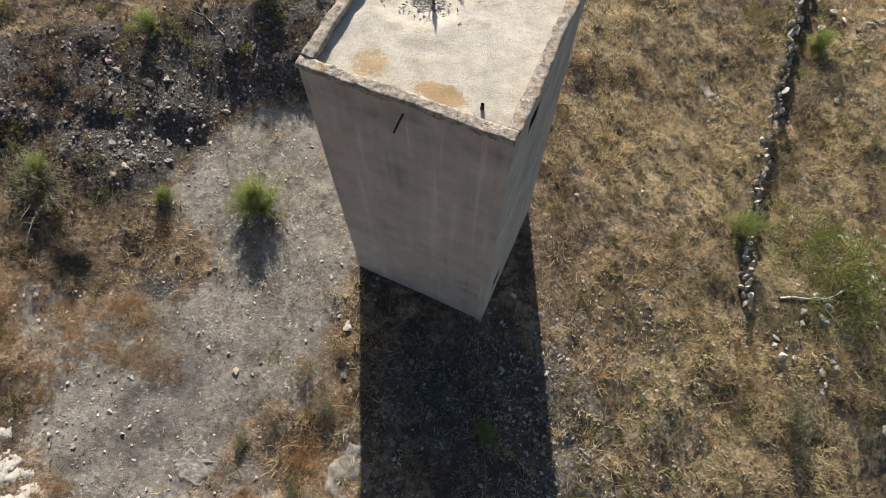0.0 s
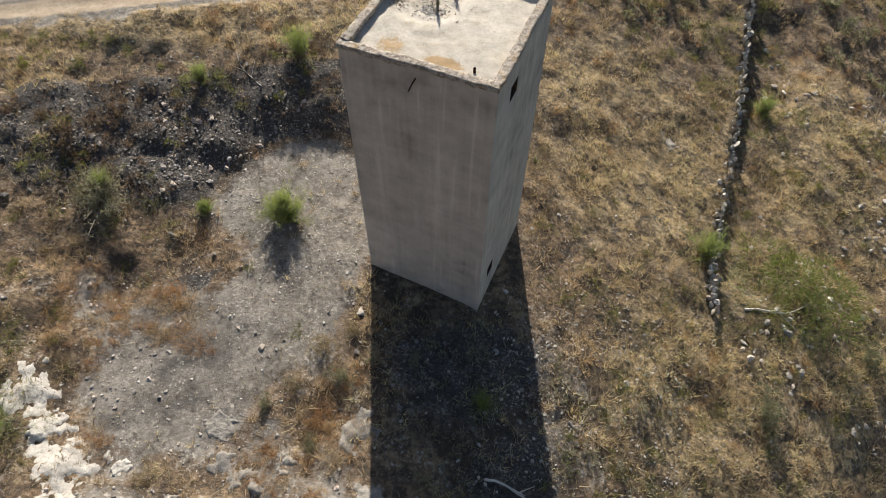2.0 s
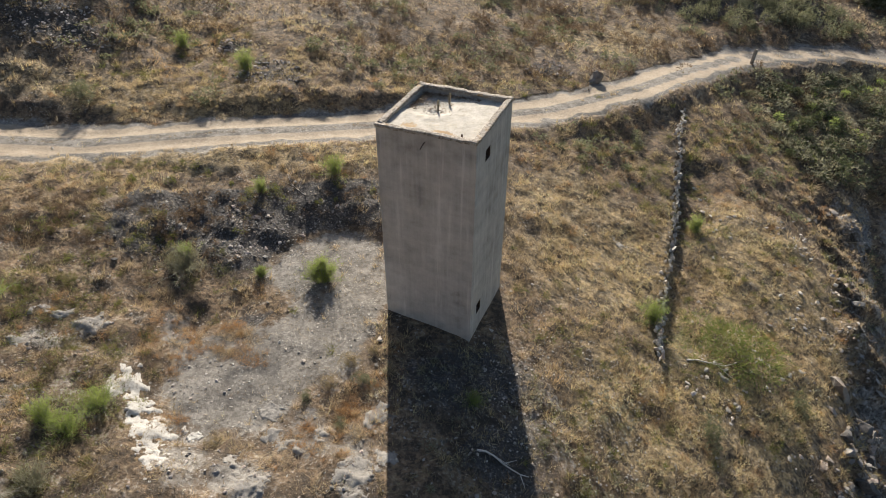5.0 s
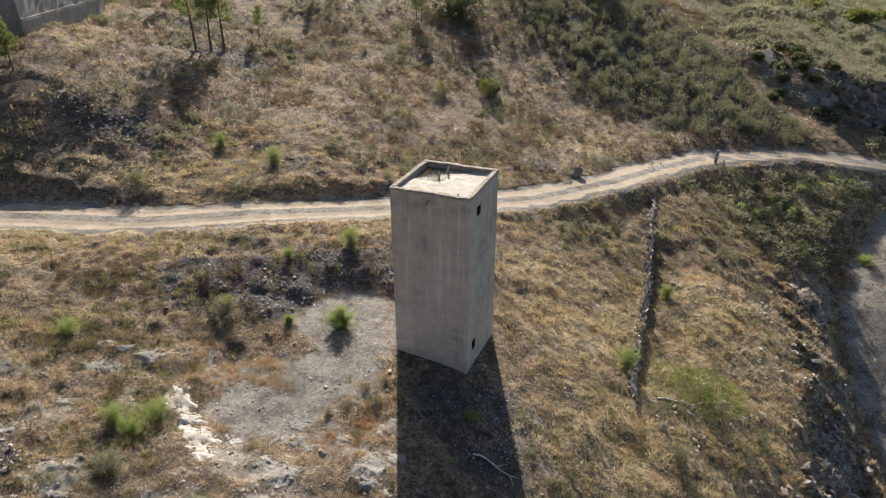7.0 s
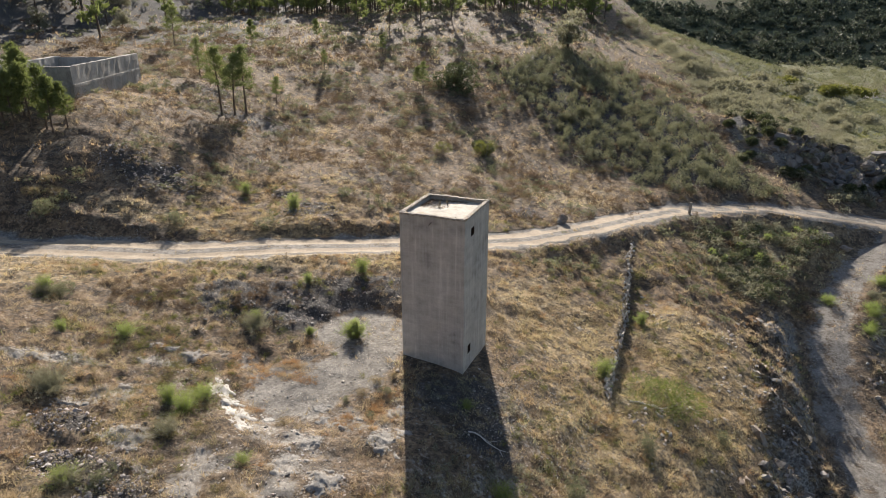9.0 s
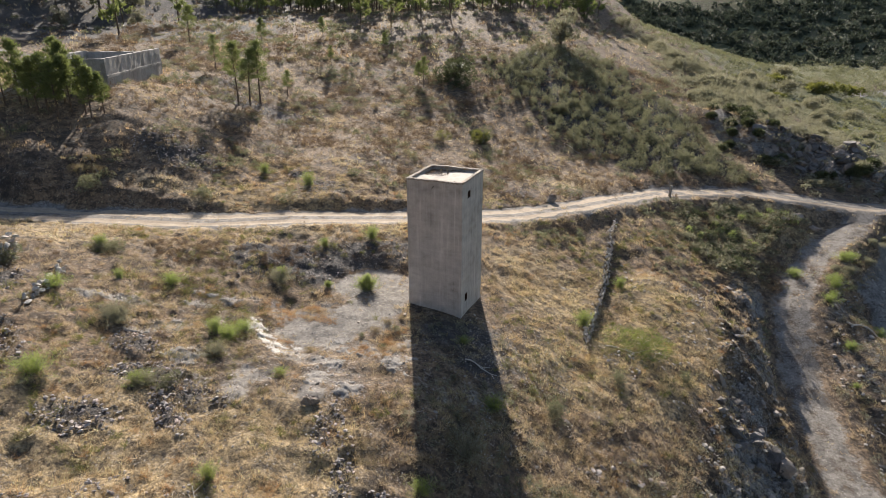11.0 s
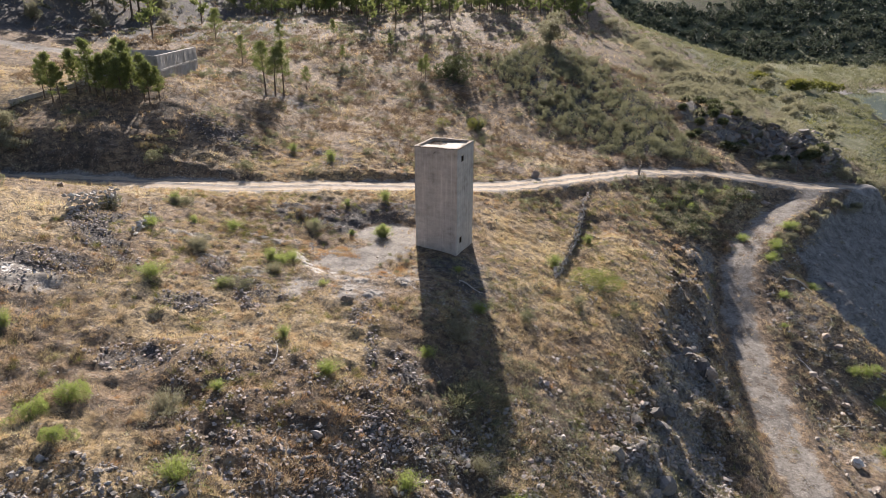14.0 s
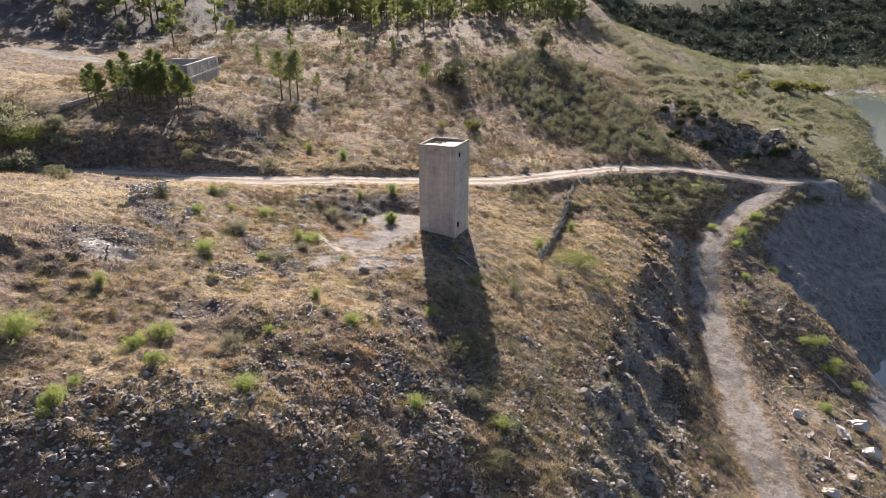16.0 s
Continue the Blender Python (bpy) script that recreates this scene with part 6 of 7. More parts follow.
def litter(name, n, box, length, width, label, rng):
    """fallen stalks lying on bare soil"""
    x0, x1, y0, y1 = box
    xs, ys = rng.uniform(x0, x1, n), rng.uniform(y0, y1, n)
    ok = (rng.rand(n) < 0.25 + 0.75 * smooth(0.45, 0.6, fbm(xs, ys, 1.1, 3, 81))) & (np.hypot(xs, ys - 6.1) > 2.4)
    xs, ys = xs[ok], ys[ok]
    m = len(xs)
    a = rng.uniform(0, 6.283, m)
    ln = length * rng.uniform(0.3, 1.5, m)
    ex, ey = xs + np.cos(a) * ln, ys + np.sin(a) * ln
    px, py = -np.sin(a) * width, np.cos(a) * width
    z0, z1 = rough(xs, ys) + 0.012, rough(ex, ey) + 0.02 + 0.03 * rng.rand(m)
    v = np.stack([np.stack([xs - px, ys - py, z0], 1), np.stack([xs + px, ys + py, z0], 1), np.stack([ex, ey, z1], 1)], 1).reshape(-1, 3)
    pick = rng.rand(m, 1)
    col = np.where(pick < 0.55, np.array([[0.07, 0.055, 0.045]]), np.where(pick < 0.85, np.array([[0.24, 0.19, 0.13]]), np.array([[0.5, 0.43, 0.33]])))
    c = np.concatenate([np.repeat(col, 3, 0), np.ones((3 * m, 1))], 1)
    tagged(new(name, tri_mesh(name, v, np.arange(3 * m).reshape(-1, 3), DRY, colours={"tint": c})), label, "litter", kind="stuff")


litter("dry_litter", 26000, (-13, 11, -6, 13), 0.13, 0.006, "dark fallen stalks and twigs on bare soil", RG)
litter("dry_litter", 16000, (-24, 20, -24, 14), 0.2, 0.008, "dark fallen stalks and twigs in dry grass", RG)



# ---- stones
RK = np.random.RandomState(15)


def rubble_keep(x, y):
    z = zones(x, y, rough(x, y))
    bank = smooth(6, 8, y) * smooth(14, 12, y) * smooth(-15, -13, x) * smooth(1, -1, x)
    return (1 - 0.7 * bank) * np.where(np.hypot(x - 1.2, y - 1) < 3.6, 0.2, 1) * np.clip(z["dark"] * 0.9 + z["rock"] * 0.35, 0, 1) * (1 - z["dirt"]).clip(0, 1) * (np.hypot(x, y - 6.1) > 2.6)


xs, ys = scatter(24000, -22, 22, -28, 14, rubble_keep, RK)
size = 0.035 + 0.11 * RK.rand(len(xs)) ** 2.6
tagged(new("rubble", scatter_rocks("rubble", xs, ys, size, GREY_STONE, RK, 1)), "grey angular rubble strewn over the dark banks", "rubble", kind="stuff")
xs, ys = scatter(26000, -24, 12, -27, -9, lambda x, y: smooth(-13, -17, y - 0.55 * (x + 4)) * smooth(9, 3, x) * (0.15 + 0.85 * smooth(0.36, 0.56, fbm(x, y, 2.6, 3, 71))), RK)
size = 0.045 + 0.17 * RK.rand(len(xs)) ** 2.4
tagged(new("scree", scatter_rocks("scree", xs, ys, size, SCREE_STONE, RK, 1)), "grey scree of loose blocks on the steep slope", "scree", kind="stuff")
scree_field = empty("block_field", pose(-6, -20, spot(-6, -20)), "field of loose grey blocks lying on the scree slope", "blocks")
BLOCKS = [tri_mesh("block", rock_shape(RK, 2, 0.75, 12)[0], ico(2)[1], BLOCK_STONE) for _ in range(8)]
xs, ys = scatter(900, -20, 9, -26, -9.5, lambda x, y: smooth(-12.5, -16, y - 0.55 * (x + 4)) * smooth(9, 4, x) * smooth(0.40, 0.56, fbm(x, y, 2.6, 3, 71)), RK)
for x, y in list(zip(xs, ys))[:290]:
    r = 0.13 + 0.20 * RK.rand() ** 2
    ob = part("block", BLOCKS[RK.randint(8)], scree_field)
    ob.matrix_basis = scree_field.matrix_basis.inverted() @ pose(x, y, spot(x, y) + 0.12 * r, RK.uniform(-25, 25), RK.uniform(-25, 25), RK.uniform(0, 360)) @ Matrix.Diagonal((r, r * RK.uniform(0.7, 1.1), r * RK.uniform(0.7, 1.1), 1))
xs, ys = scatter(5200, -45, 12, 18, 62, rubble_keep, RK)
size = 0.06 + 0.2 * RK.rand(len(xs)) ** 2.2
tagged(new("rubble", scatter_rocks("rubble", xs, ys, size, GREY_STONE, RK, 1)), "grey rubble heaps on the slope above the road", "rubble", kind="stuff")


hx, hy, hz, hs = [], [], [], []
for cx, cy, rx, ry, turn in RUBBLE:
    if math.hypot(cx - 1, cy - 1) < 2:
        continue
    n = int(60 + 62 * rx * ry)
    r, a = np.sqrt(RK.rand(n)) * 1.05, RK.uniform(0, 6.283, n)
    u, w = r * np.cos(a) * rx, r * np.sin(a) * ry
    c, s = math.cos(radians(turn)), math.sin(radians(turn))
    px, py = cx + u * c - w * s, cy + u * s + w * c
    hx.append(px), hy.append(py), hs.append(0.035 + 0.12 * RK.rand(n) ** 2.4), hz.append(rough(px, py) + 0.22 * (1 - r).clip(0, 1))
hx, hy, hz, hs = [np.concatenate(v) for v in (hx, hy, hz, hs)]
ok = np.hypot(hx, hy - 6.1) > 2.4
tagged(new("rubble_heaps", scatter_rocks("rubble_heaps", hx[ok], hy[ok], hs[ok], HEAP_STONE, RK, 1, 0.25, hz[ok])), "heaps of grey broken stone in the dry grass", "rubble", kind="stuff")
xs, ys = scatter(8000, -14, 0, 7, 13, rubble_keep, RK)
size = 0.018 + 0.060 * RK.rand(len(xs)) ** 2.5
tagged(new("bank_rubble", scatter_rocks("bank_rubble", xs, ys, size, SCREE_STONE, RK, 1)), "small dark rubble covering the bank", "rubble", kind="stuff")
xs, ys = scatter(21000, 20, 50, -28, 36, east_side, RK)
size = 0.04 + 0.26 * RK.rand(len(xs)) ** 3.2
tagged(new("shore_stones", scatter_rocks("shore_stones", xs, ys, size, GREY_STONE, RK, 1, 0.35)), "grey stones strewn between track and shore", "stones", kind="stuff")
xs, ys = scatter(7000, 17, 30, -28, 34, lambda x, y: smooth(2.0, 1.2, along(TRACK, x, y)[0]) * 0.7, RK)
size = 0.015 + 0.05 * RK.rand(len(xs)) ** 3
tagged(new("track_gravel", scatter_rocks("track_gravel", xs, ys, size, PALE_STONE, RK, 1, 0.4)), "loose gravel on the lower track", "gravel", kind="stuff")


def gravel_keep(x, y):
    z = zones(x, y, rough(x, y))
    return (0.12 + 0.5 * smooth(1.0, -1.5, inside(YARD, x, y)) + 0.1 * smooth(7, 2.5, np.hypot(x - 1, y - 3)) + 0.7 * z["pale"]) * (np.hypot(x, y - 6.1) > 2.2)


xs, ys = scatter(4200, -22, 20, -22, 13, lambda x, y: 0.35 + 0.6 * smooth(0.5, 0.65, fbm(x, y, 3, 2, 73)) * (np.hypot(x, y - 6.1) > 2.4), RK)
ok = np.hypot(xs, ys - 6.1) > 2.4
xs, ys = xs[ok], ys[ok]
size = 0.02 + 0.07 * RK.rand(len(xs)) ** 3
tagged(new("field_stones", scatter_rocks("field_stones", xs, ys, size, PALE_STONE, RK, 1, 0.3)), "pale loose stones scattered in the dry grass", "stones", kind="stuff")
xs, ys = scatter(1500, 8.5, 19, 1, 20, lambda x, y: smooth(0.7, 1.4, along(WALL_LINE, x, y)[0]) * (along(WALL_LINE, x, y)[2] * along(WALL_LINE, np.array([14.0]), np.array([10.0]))[2][0] > 0) * smooth(0.44, 0.6, fbm(x, y, 2.2, 3, 112)), RK)
size = 0.05 + 0.16 * RK.rand(len(xs)) ** 3
tagged(new("slope_rubble", scatter_rocks("slope_rubble", xs, ys, size, PALE_STONE, RK, 1, 0.3)), "pale rubble scattered below the terrace wall", "stones", kind="stuff")
xs, ys = scatter(3200, -11, 1, -19, -10, lambda x, y: smooth(-10.5, -13.5, y + 0.25 * (x + 4)) * smooth(0.36, 0.58, fbm(x, y, 1.8, 3, 113)), RK)
size = 0.04 + 0.13 * RK.rand(len(xs)) ** 2.4
tagged(new("lower_rubble", scatter_rocks("lower_rubble", xs, ys, size, HEAP_STONE, RK, 1, 0.3)), "pale broken stone strewn over the lower edge of the terrace", "rubble", kind="stuff")
xs, ys = scatter(260, -3, 4, 2, 11, lambda x, y: np.exp(-((np.maximum(abs((x + 0.016) * 0.926 - (y - 6.081) * 0.378), abs((x + 0.016) * 0.378 + (y - 6.081) * 0.926)) - 1.85) / 0.18) ** 2) * (((x + 0.016) * 0.926 - (y - 6.081) * 0.378) > 1.2), RK)
size = 0.06 + 0.13 * RK.rand(len(xs)) ** 2
tagged(new("foot_stones", scatter_rocks("foot_stones", xs, ys, size, PALE_STONE, RK, 1, 0.3)), "pale stones fallen along the foot of the tower", "stones", kind="stuff")
xs, ys = scatter(9000, -14, 12, -4, 13, gravel_keep, RK)
size = 0.012 + 0.055 * RK.rand(len(xs)) ** 3.2
tagged(new("gravel", scatter_rocks("gravel", xs, ys, size, PALE_STONE, RK, 1, 0.35)), "pale pebbles and small stones on bare soil", "gravel", kind="stuff")
xs, ys = scatter(17000, 2, 17, -25, 6, lambda x, y: smooth(2, 6, x) * smooth(-1, -7, y) * smooth(0.46, 0.62, fbm(x, y, 1.8, 3, 76)) * smooth(2, 3, along(TRACK, x, y)[0]), RK)
size = 0.05 + 0.26 * RK.rand(len(xs)) ** 3
tagged(new("slope_stones", scatter_rocks("slope_stones", xs, ys, size, HEAP_STONE, RK, 1, 0.35)), "grey stones breaking through the steep grassy bank", "stones", kind="stuff")
xs, ys = scatter(13000, 5, 24, -30, 22, lambda x, y: np.where(along(CLIFF, x, y)[2] > 0, smooth(6, 3, along(CLIFF, x, y)[0]), smooth(2.0, 0, along(CLIFF, x, y)[0])) * smooth(1.9, 2.8, along(TRACK, x, y)[0]) * 0.75 * (0.3 + 0.7 * smooth(9, 2, y)), RK)
size = 0.07 + 0.30 * RK.rand(len(xs)) ** 2.6
tagged(new("crag_blocks", scatter_rocks("crag_blocks", xs, ys, size, GREY_STONE, RK, 1, 0.4)), "dark angular blocks breaking out of the steep bank", "crag", kind="stuff")
xs, ys = scatter(1600, 18, 48, -30, 40, lambda x, y: smooth(1.8, 2.6, along(TRACK, x, y)[0]) * smooth(9, 4, along(TRACK, x, y)[0]) * (along(TRACK, x, y)[2] > 0) * 0.8, RK)
size = 0.05 + 0.30 * RK.rand(len(xs)) ** 3.2
tagged(new("trackside_stones", scatter_rocks("trackside_stones", xs, ys, size, PALE_STONE, RK, 1, 0.35)), "loose stones along the edge of the lower track", "stones", kind="stuff")


xs, ys = scatter(1500, 6, 24, -28, 20, lambda x, y: np.where(along(CLIFF, x, y)[2] > 0, smooth(4.5, 2, along(CLIFF, x, y)[0]), smooth(1.5, 0, along(CLIFF, x, y)[0])) * smooth(2.4, 3.2, along(TRACK, x, y)[0]) * smooth(10, 3, y) * smooth(0.36, 0.52, fbm(x, y, 4, 2, 77)), RK)
size = 0.22 + 0.55 * RK.rand(len(xs)) ** 2.2
tagged(new("crag_faces", scatter_rocks("crag_faces", xs, ys, size, CRAG_STONE, RK, 2, 0.5, None, 0.8)), "large fractured dark grey rock faces in the steep bank", "crag", kind="stuff")


xs, ys = scatter(3600, -10.5, -1.5, 7.2, 12.2, lambda x, y: smooth(-0.2, 0.8, inside(YARD, x, y)) * smooth(12.4, 11.6, y - 0.22 * (x + 4)) * smooth(0.40, 0.62, fbm(x, y, 1.3, 3, 108)) * (0.35 + 0.65 * smooth(-5.5, -6.5, x)), RK)
tagged(new("bank_rocks", scatter_rocks("bank_rocks", xs, ys, 0.018 + 0.065 * RK.rand(len(xs)) ** 2.8, GREY_STONE, RK, 1, 0.2)), "angular grey and pinkish stones strewn down the dark bank", "stones", kind="stuff")
cl = RK.randint(0, 7, 70)
cx, cy = np.array([-8.1, -7.2, -6.5, -6.0, -9.2, -7.7, -4.9])[cl], np.array([10.1, 9.8, 8.5, 9.3, 8.6, 8.0, 10.2])[cl]
xs, ys = cx + RK.normal(0, 0.42, 70), cy + RK.normal(0, 0.32, 70)
tagged(new("bank_stones", scatter_rocks("bank_stones", xs, ys, 0.04 + 0.11 * RK.rand(70) ** 2, HEAP_STONE, RK, 2, 0.3)), "clusters of pinkish pale stones on the dark bank", "stones", kind="stuff")
xs, ys = scatter(9000, -10, 3, -3, 10, lambda x, y: smooth(1.5, -0.5, inside(YARD, x, y)) * (0.2 + 0.8 * smooth(0.42, 0.6, fbm(x, y, 1.0, 3, 78))) * (np.hypot(x, y - 6.1) > 2.2), RK)
tagged(new("soil_clods", scatter_rocks("soil_clods", xs, ys, 0.008 + 0.03 * RK.rand(len(xs)) ** 3, SCREE_STONE, RK, 1, 0.3)), "small dark clods and crumbs on the bare yard", "clods", kind="stuff")


def outcrop(cx, cy, rx, ry, turn, seed, mat, tone):
    """a low bare rock whose uneven top breaks through the soil"""
    g = np.linspace(-1.7, 1.7, 46)
    u, w = [v.ravel() for v in np.meshgrid(g * rx, g * ry)]
    c, s = math.cos(radians(turn)), math.sin(radians(turn))
    x, y = cx + u * c - w * s, cy + u * s + w * c
    m = 0.66 - np.hypot(u / rx, w / ry) * 0.85 + (fbm(x, y, 0.55, 5, seed, 0.72) - 0.5) * 3.0
    z = rough(x, y) + np.clip(0.16 * m, -0.14, 0.022) + (fbm(x, y, 0.24, 4, seed + 5, 0.65) - 0.5) * 0.11
    i = (np.arange(45)[:, None] * 46 + np.arange(45)[None]).ravel()
    ob = new("rock_outcrop", tri_mesh("rock_outcrop", np.stack([x, y, z], 1), np.stack([i, i + 1, i + 47, i + 46], 1), mat, flat=False))
    tagged(ob, "bare " + tone + " limestone outcrop breaking through the soil", "rock outcrop", "limestone outcrops")


for k, (cx, cy, rx, ry, turn) in enumerate(PALE_PATCHES[:16]):
    outcrop(cx, cy, rx, ry, turn, 200 + k, GREY_STONE if k in (10, 14, 15, 16) else DUSTY_STONE if 5 <= k <= 13 else LIMESTONE, "grey" if k in (10, 14, 15, 16) else "dusty pale" if 5 <= k <= 13 else "white")


for k, (cx, cy, rx, ry, turn) in enumerate(ROCKY):
    outcrop(cx, cy, 0.75 * rx, 0.75 * ry, turn, 240 + k, DUSTY_STONE, "flat grey")
xs, ys = scatter(5200, -18, -1.5, -7, 5, lambda x, y: smooth(0.2, 0.8, np.maximum(blots(ROCKY, x, y), 0.8 * blots(BARE, x, y))), RK)
tagged(new("shattered_stone", scatter_rocks("shattered_stone", xs, ys, 0.015 + 0.08 * RK.rand(len(xs)) ** 3, HEAP_STONE, RK, 1, 0.3)), "small shattered grey stone round the flat outcrops", "stones", kind="stuff")
xs, ys = scatter(2600, -1.5, 6, -16, 3.4, lambda x, y: 0.7 * smooth(0.4, 0.6, fbm(x, y, 1.2, 3, 104)) * (np.hypot(x, y - 6.1) > 2.4), RK)
tagged(new("foot_debris", scatter_rocks("foot_debris", xs, ys, 0.015 + 0.08 * RK.rand(len(xs)) ** 3, GREY_STONE, RK, 1, 0.3)), "broken grey stone debris on the ground south of the tower", "debris", kind="stuff")


xs, ys = scatter(5200, 1.2, 10, -7, 5.5, lambda x, y: smooth(0.40, 0.62, fbm(x, y, 1.3, 3, 107)) * smooth(10, 5, x) * (np.hypot(x, y - 6.1) > 2.3), RK)
tagged(new("stony_ground", scatter_rocks("stony_ground", xs, ys, 0.015 + 0.06 * RK.rand(len(xs)) ** 2.6, PALE_STONE, RK, 1, 0.3)), "pale broken stones in thin grass beside the tower", "stones", kind="stuff")


def boulder(x, y, size, seed, mat, label, squash=0.75, sink=0.3, group=""):
    rng = np.random.RandomState(seed)
    v, f = rock_shape(rng, 3, squash, 20)
    v = v * [1.0, 1.0, rng.uniform(0.85, 1.2)] + 0.10 * np.round(v * rng.uniform(2, 4)) * rng.uniform(0.4, 0.9)
    me = tri_mesh("boulder", v * size * 0.88, f, mat)
    ob = new("boulder", me)
    ob.matrix_basis = pose(x, y, spot(x, y) + size * squash * (1 - sink) - size * squash * 0.35, 0, 0, rng.uniform(0, 360))
    return tagged(ob, label, "boulder", group)


for k, (x, y, s, mat, label) in enumerate((
        (34.9, 34.9, 1.05, GREY_STONE, "large rounded grey boulder below the road"), (36.6, 34.0, 0.8, GREY_STONE, "grey boulder below the road"), (33.4, 33.9, 0.6, GREY_STONE, "grey boulder below the road"),
        (-5.2, -5.4, 0.42, CRAG_STONE, "dark burnt-looking boulder in dry grass"), (-2.15, 3.75, 0.16, PALE_STONE, "small pale stone on bare soil"), (-2.35, 4.0, 0.09, PALE_STONE, "small pale stone on bare soil"),
        (-5.35, 4.95, 0.09, CRAG_STONE, "small dark stone on bare soil"), (-8.2, 9.9, 0.16, PALE_STONE, "pale stone on the bank"), (-7.4, 9.6, 0.2, PALE_STONE, "pale stone on the bank"), (-7.0, 9.8, 0.15, PALE_STONE, "pinkish stone on the bank"),
        (-6.4, 8.3, 0.16, PALE_STONE, "pale stone at the foot of the bank"), (-6.7, 7.7, 0.15, PALE_STONE, "pale stone at the foot of the bank"), (-7.6, 7.4, 0.17, PALE_STONE, "pale stone at the foot of the bank"),
        (-3.1, -19.3, 0.45, GREY_STONE, "pale boulder on the scree slope"), (-7.1, -23.6, 0.7, GREY_STONE, "large pale boulder on the scree slope"), (-1.0, -21, 0.5, GREY_STONE, "grey boulder on the scree slope"),
        (32.6, 12.3, 0.7, GREY_STONE, "weathered grey boulder beside the lower track"),
        (33.3, 11.4, 0.55, GREY_STONE, "weathered grey boulder beside the lower track"),
        (30.1, 7.2, 0.5, GREY_STONE, "weathered grey boulder beside the lower track"),
        (29.8, 8.5, 0.45, GREY_STONE, "weathered grey boulder beside the lower track"),
        (31.2, 6.0, 0.6, GREY_STONE, "weathered grey boulder beside the lower track"),
        (28.0, -0.9, 1.0, LIMESTONE, "large weathered pale boulder beside the lower track"),
        (27.7, -3.4, 0.6, GREY_STONE, "weathered grey boulder beside the lower track"),
        (33.2, -0.6, 1.4, LIMESTONE, "large weathered pale boulder beside the lower track"),
        (30.9, -2.2, 0.9, LIMESTONE, "large weathered pale boulder beside the lower track"),
        (27.4, -6.6, 0.7, GREY_STONE, "weathered grey boulder beside the lower track"),
        (25.6, -9.9, 0.9, LIMESTONE, "large weathered pale boulder beside the lower track"),
        (28.4, -7.9, 0.75, GREY_STONE, "weathered grey boulder beside the lower track"),
        (32.0, -4.3, 1.2, LIMESTONE, "large weathered pale boulder beside the lower track"),
        (34.5, 2.0, 0.8, GREY_STONE, "weathered grey boulder beside the lower track"),
        (35.5, 4.6, 0.6, GREY_STONE, "weathered grey boulder beside the lower track"),
        (30.2, -5.6, 0.6, GREY_STONE, "weathered grey boulder beside the lower track"),
        (36.4, 18.8, 0.8, GREY_STONE, "weathered grey boulder beside the lower track"),
        (38.0, 21.5, 0.7, GREY_STONE, "weathered grey boulder beside the lower track"),
        (29.2, 16.0, 0.3, PALE_STONE, "pale stone beside the lower track"), (-25.4, 4.6, 0.55, CRAG_STONE, "dark block of masonry in dry grass"), (9.1, 26.5, 0.7, CRAG_STONE, "dark rock at the road's edge"))):
    boulder(x, y, s, 300 + k, mat, label)
# outcrop at the bend of the road
for k in range(34):
    x = 37.5 + 10.5 * RK.rand()
    y = 50.3 - 0.4 * (x - 42.7) * (x > 42.7) + 0.6 * max(0, 42.7 - x) - 0.6 - 4.6 * RK.rand()
    boulder(x, y, RK.uniform(0.5, 1.2), 400 + k, CRAG_STONE, "dark reddish-grey crag block above the road bend", 0.9, 0.6, "crags above the bend")


xs, ys = scatter(1500, 34, 52, 41, 54, lambda x, y: np.where(along(CRAG_RIM, x, y)[2] < 0, smooth(7.0, 4.4, along(CRAG_RIM, x, y)[0]), smooth(1.0, 0, along(CRAG_RIM, x, y)[0])) * smooth(1.9, 2.8, along(ROAD, x, y)[0]) * 0.5 * smooth(36, 40, x), RK)
tagged(new("bend_crag", scatter_rocks("bend_crag", xs, ys, 0.25 + 0.75 * RK.rand(len(xs)) ** 2.4, CRAG_STONE, RK, 2, 0.4, None, 0.8)), "fractured dark reddish-grey rock face above the road bend", "crag", kind="stuff")
xs, ys = scatter(2600, 36, 62, 14, 44, lambda x, y: smooth(-0.3, -1.5, inside(MUD, x, y)) * smooth(0.36, 0.6, fbm(x, y, 3, 3, 79)), RK)
tagged(new("mud_stones", scatter_rocks("mud_stones", xs, ys, 0.05 + 0.30 * RK.rand(len(xs)) ** 3.5, GREY_STONE, RK, 1, 0.35)), "grey stones lying on the bare mud bank", "stones", kind="stuff")


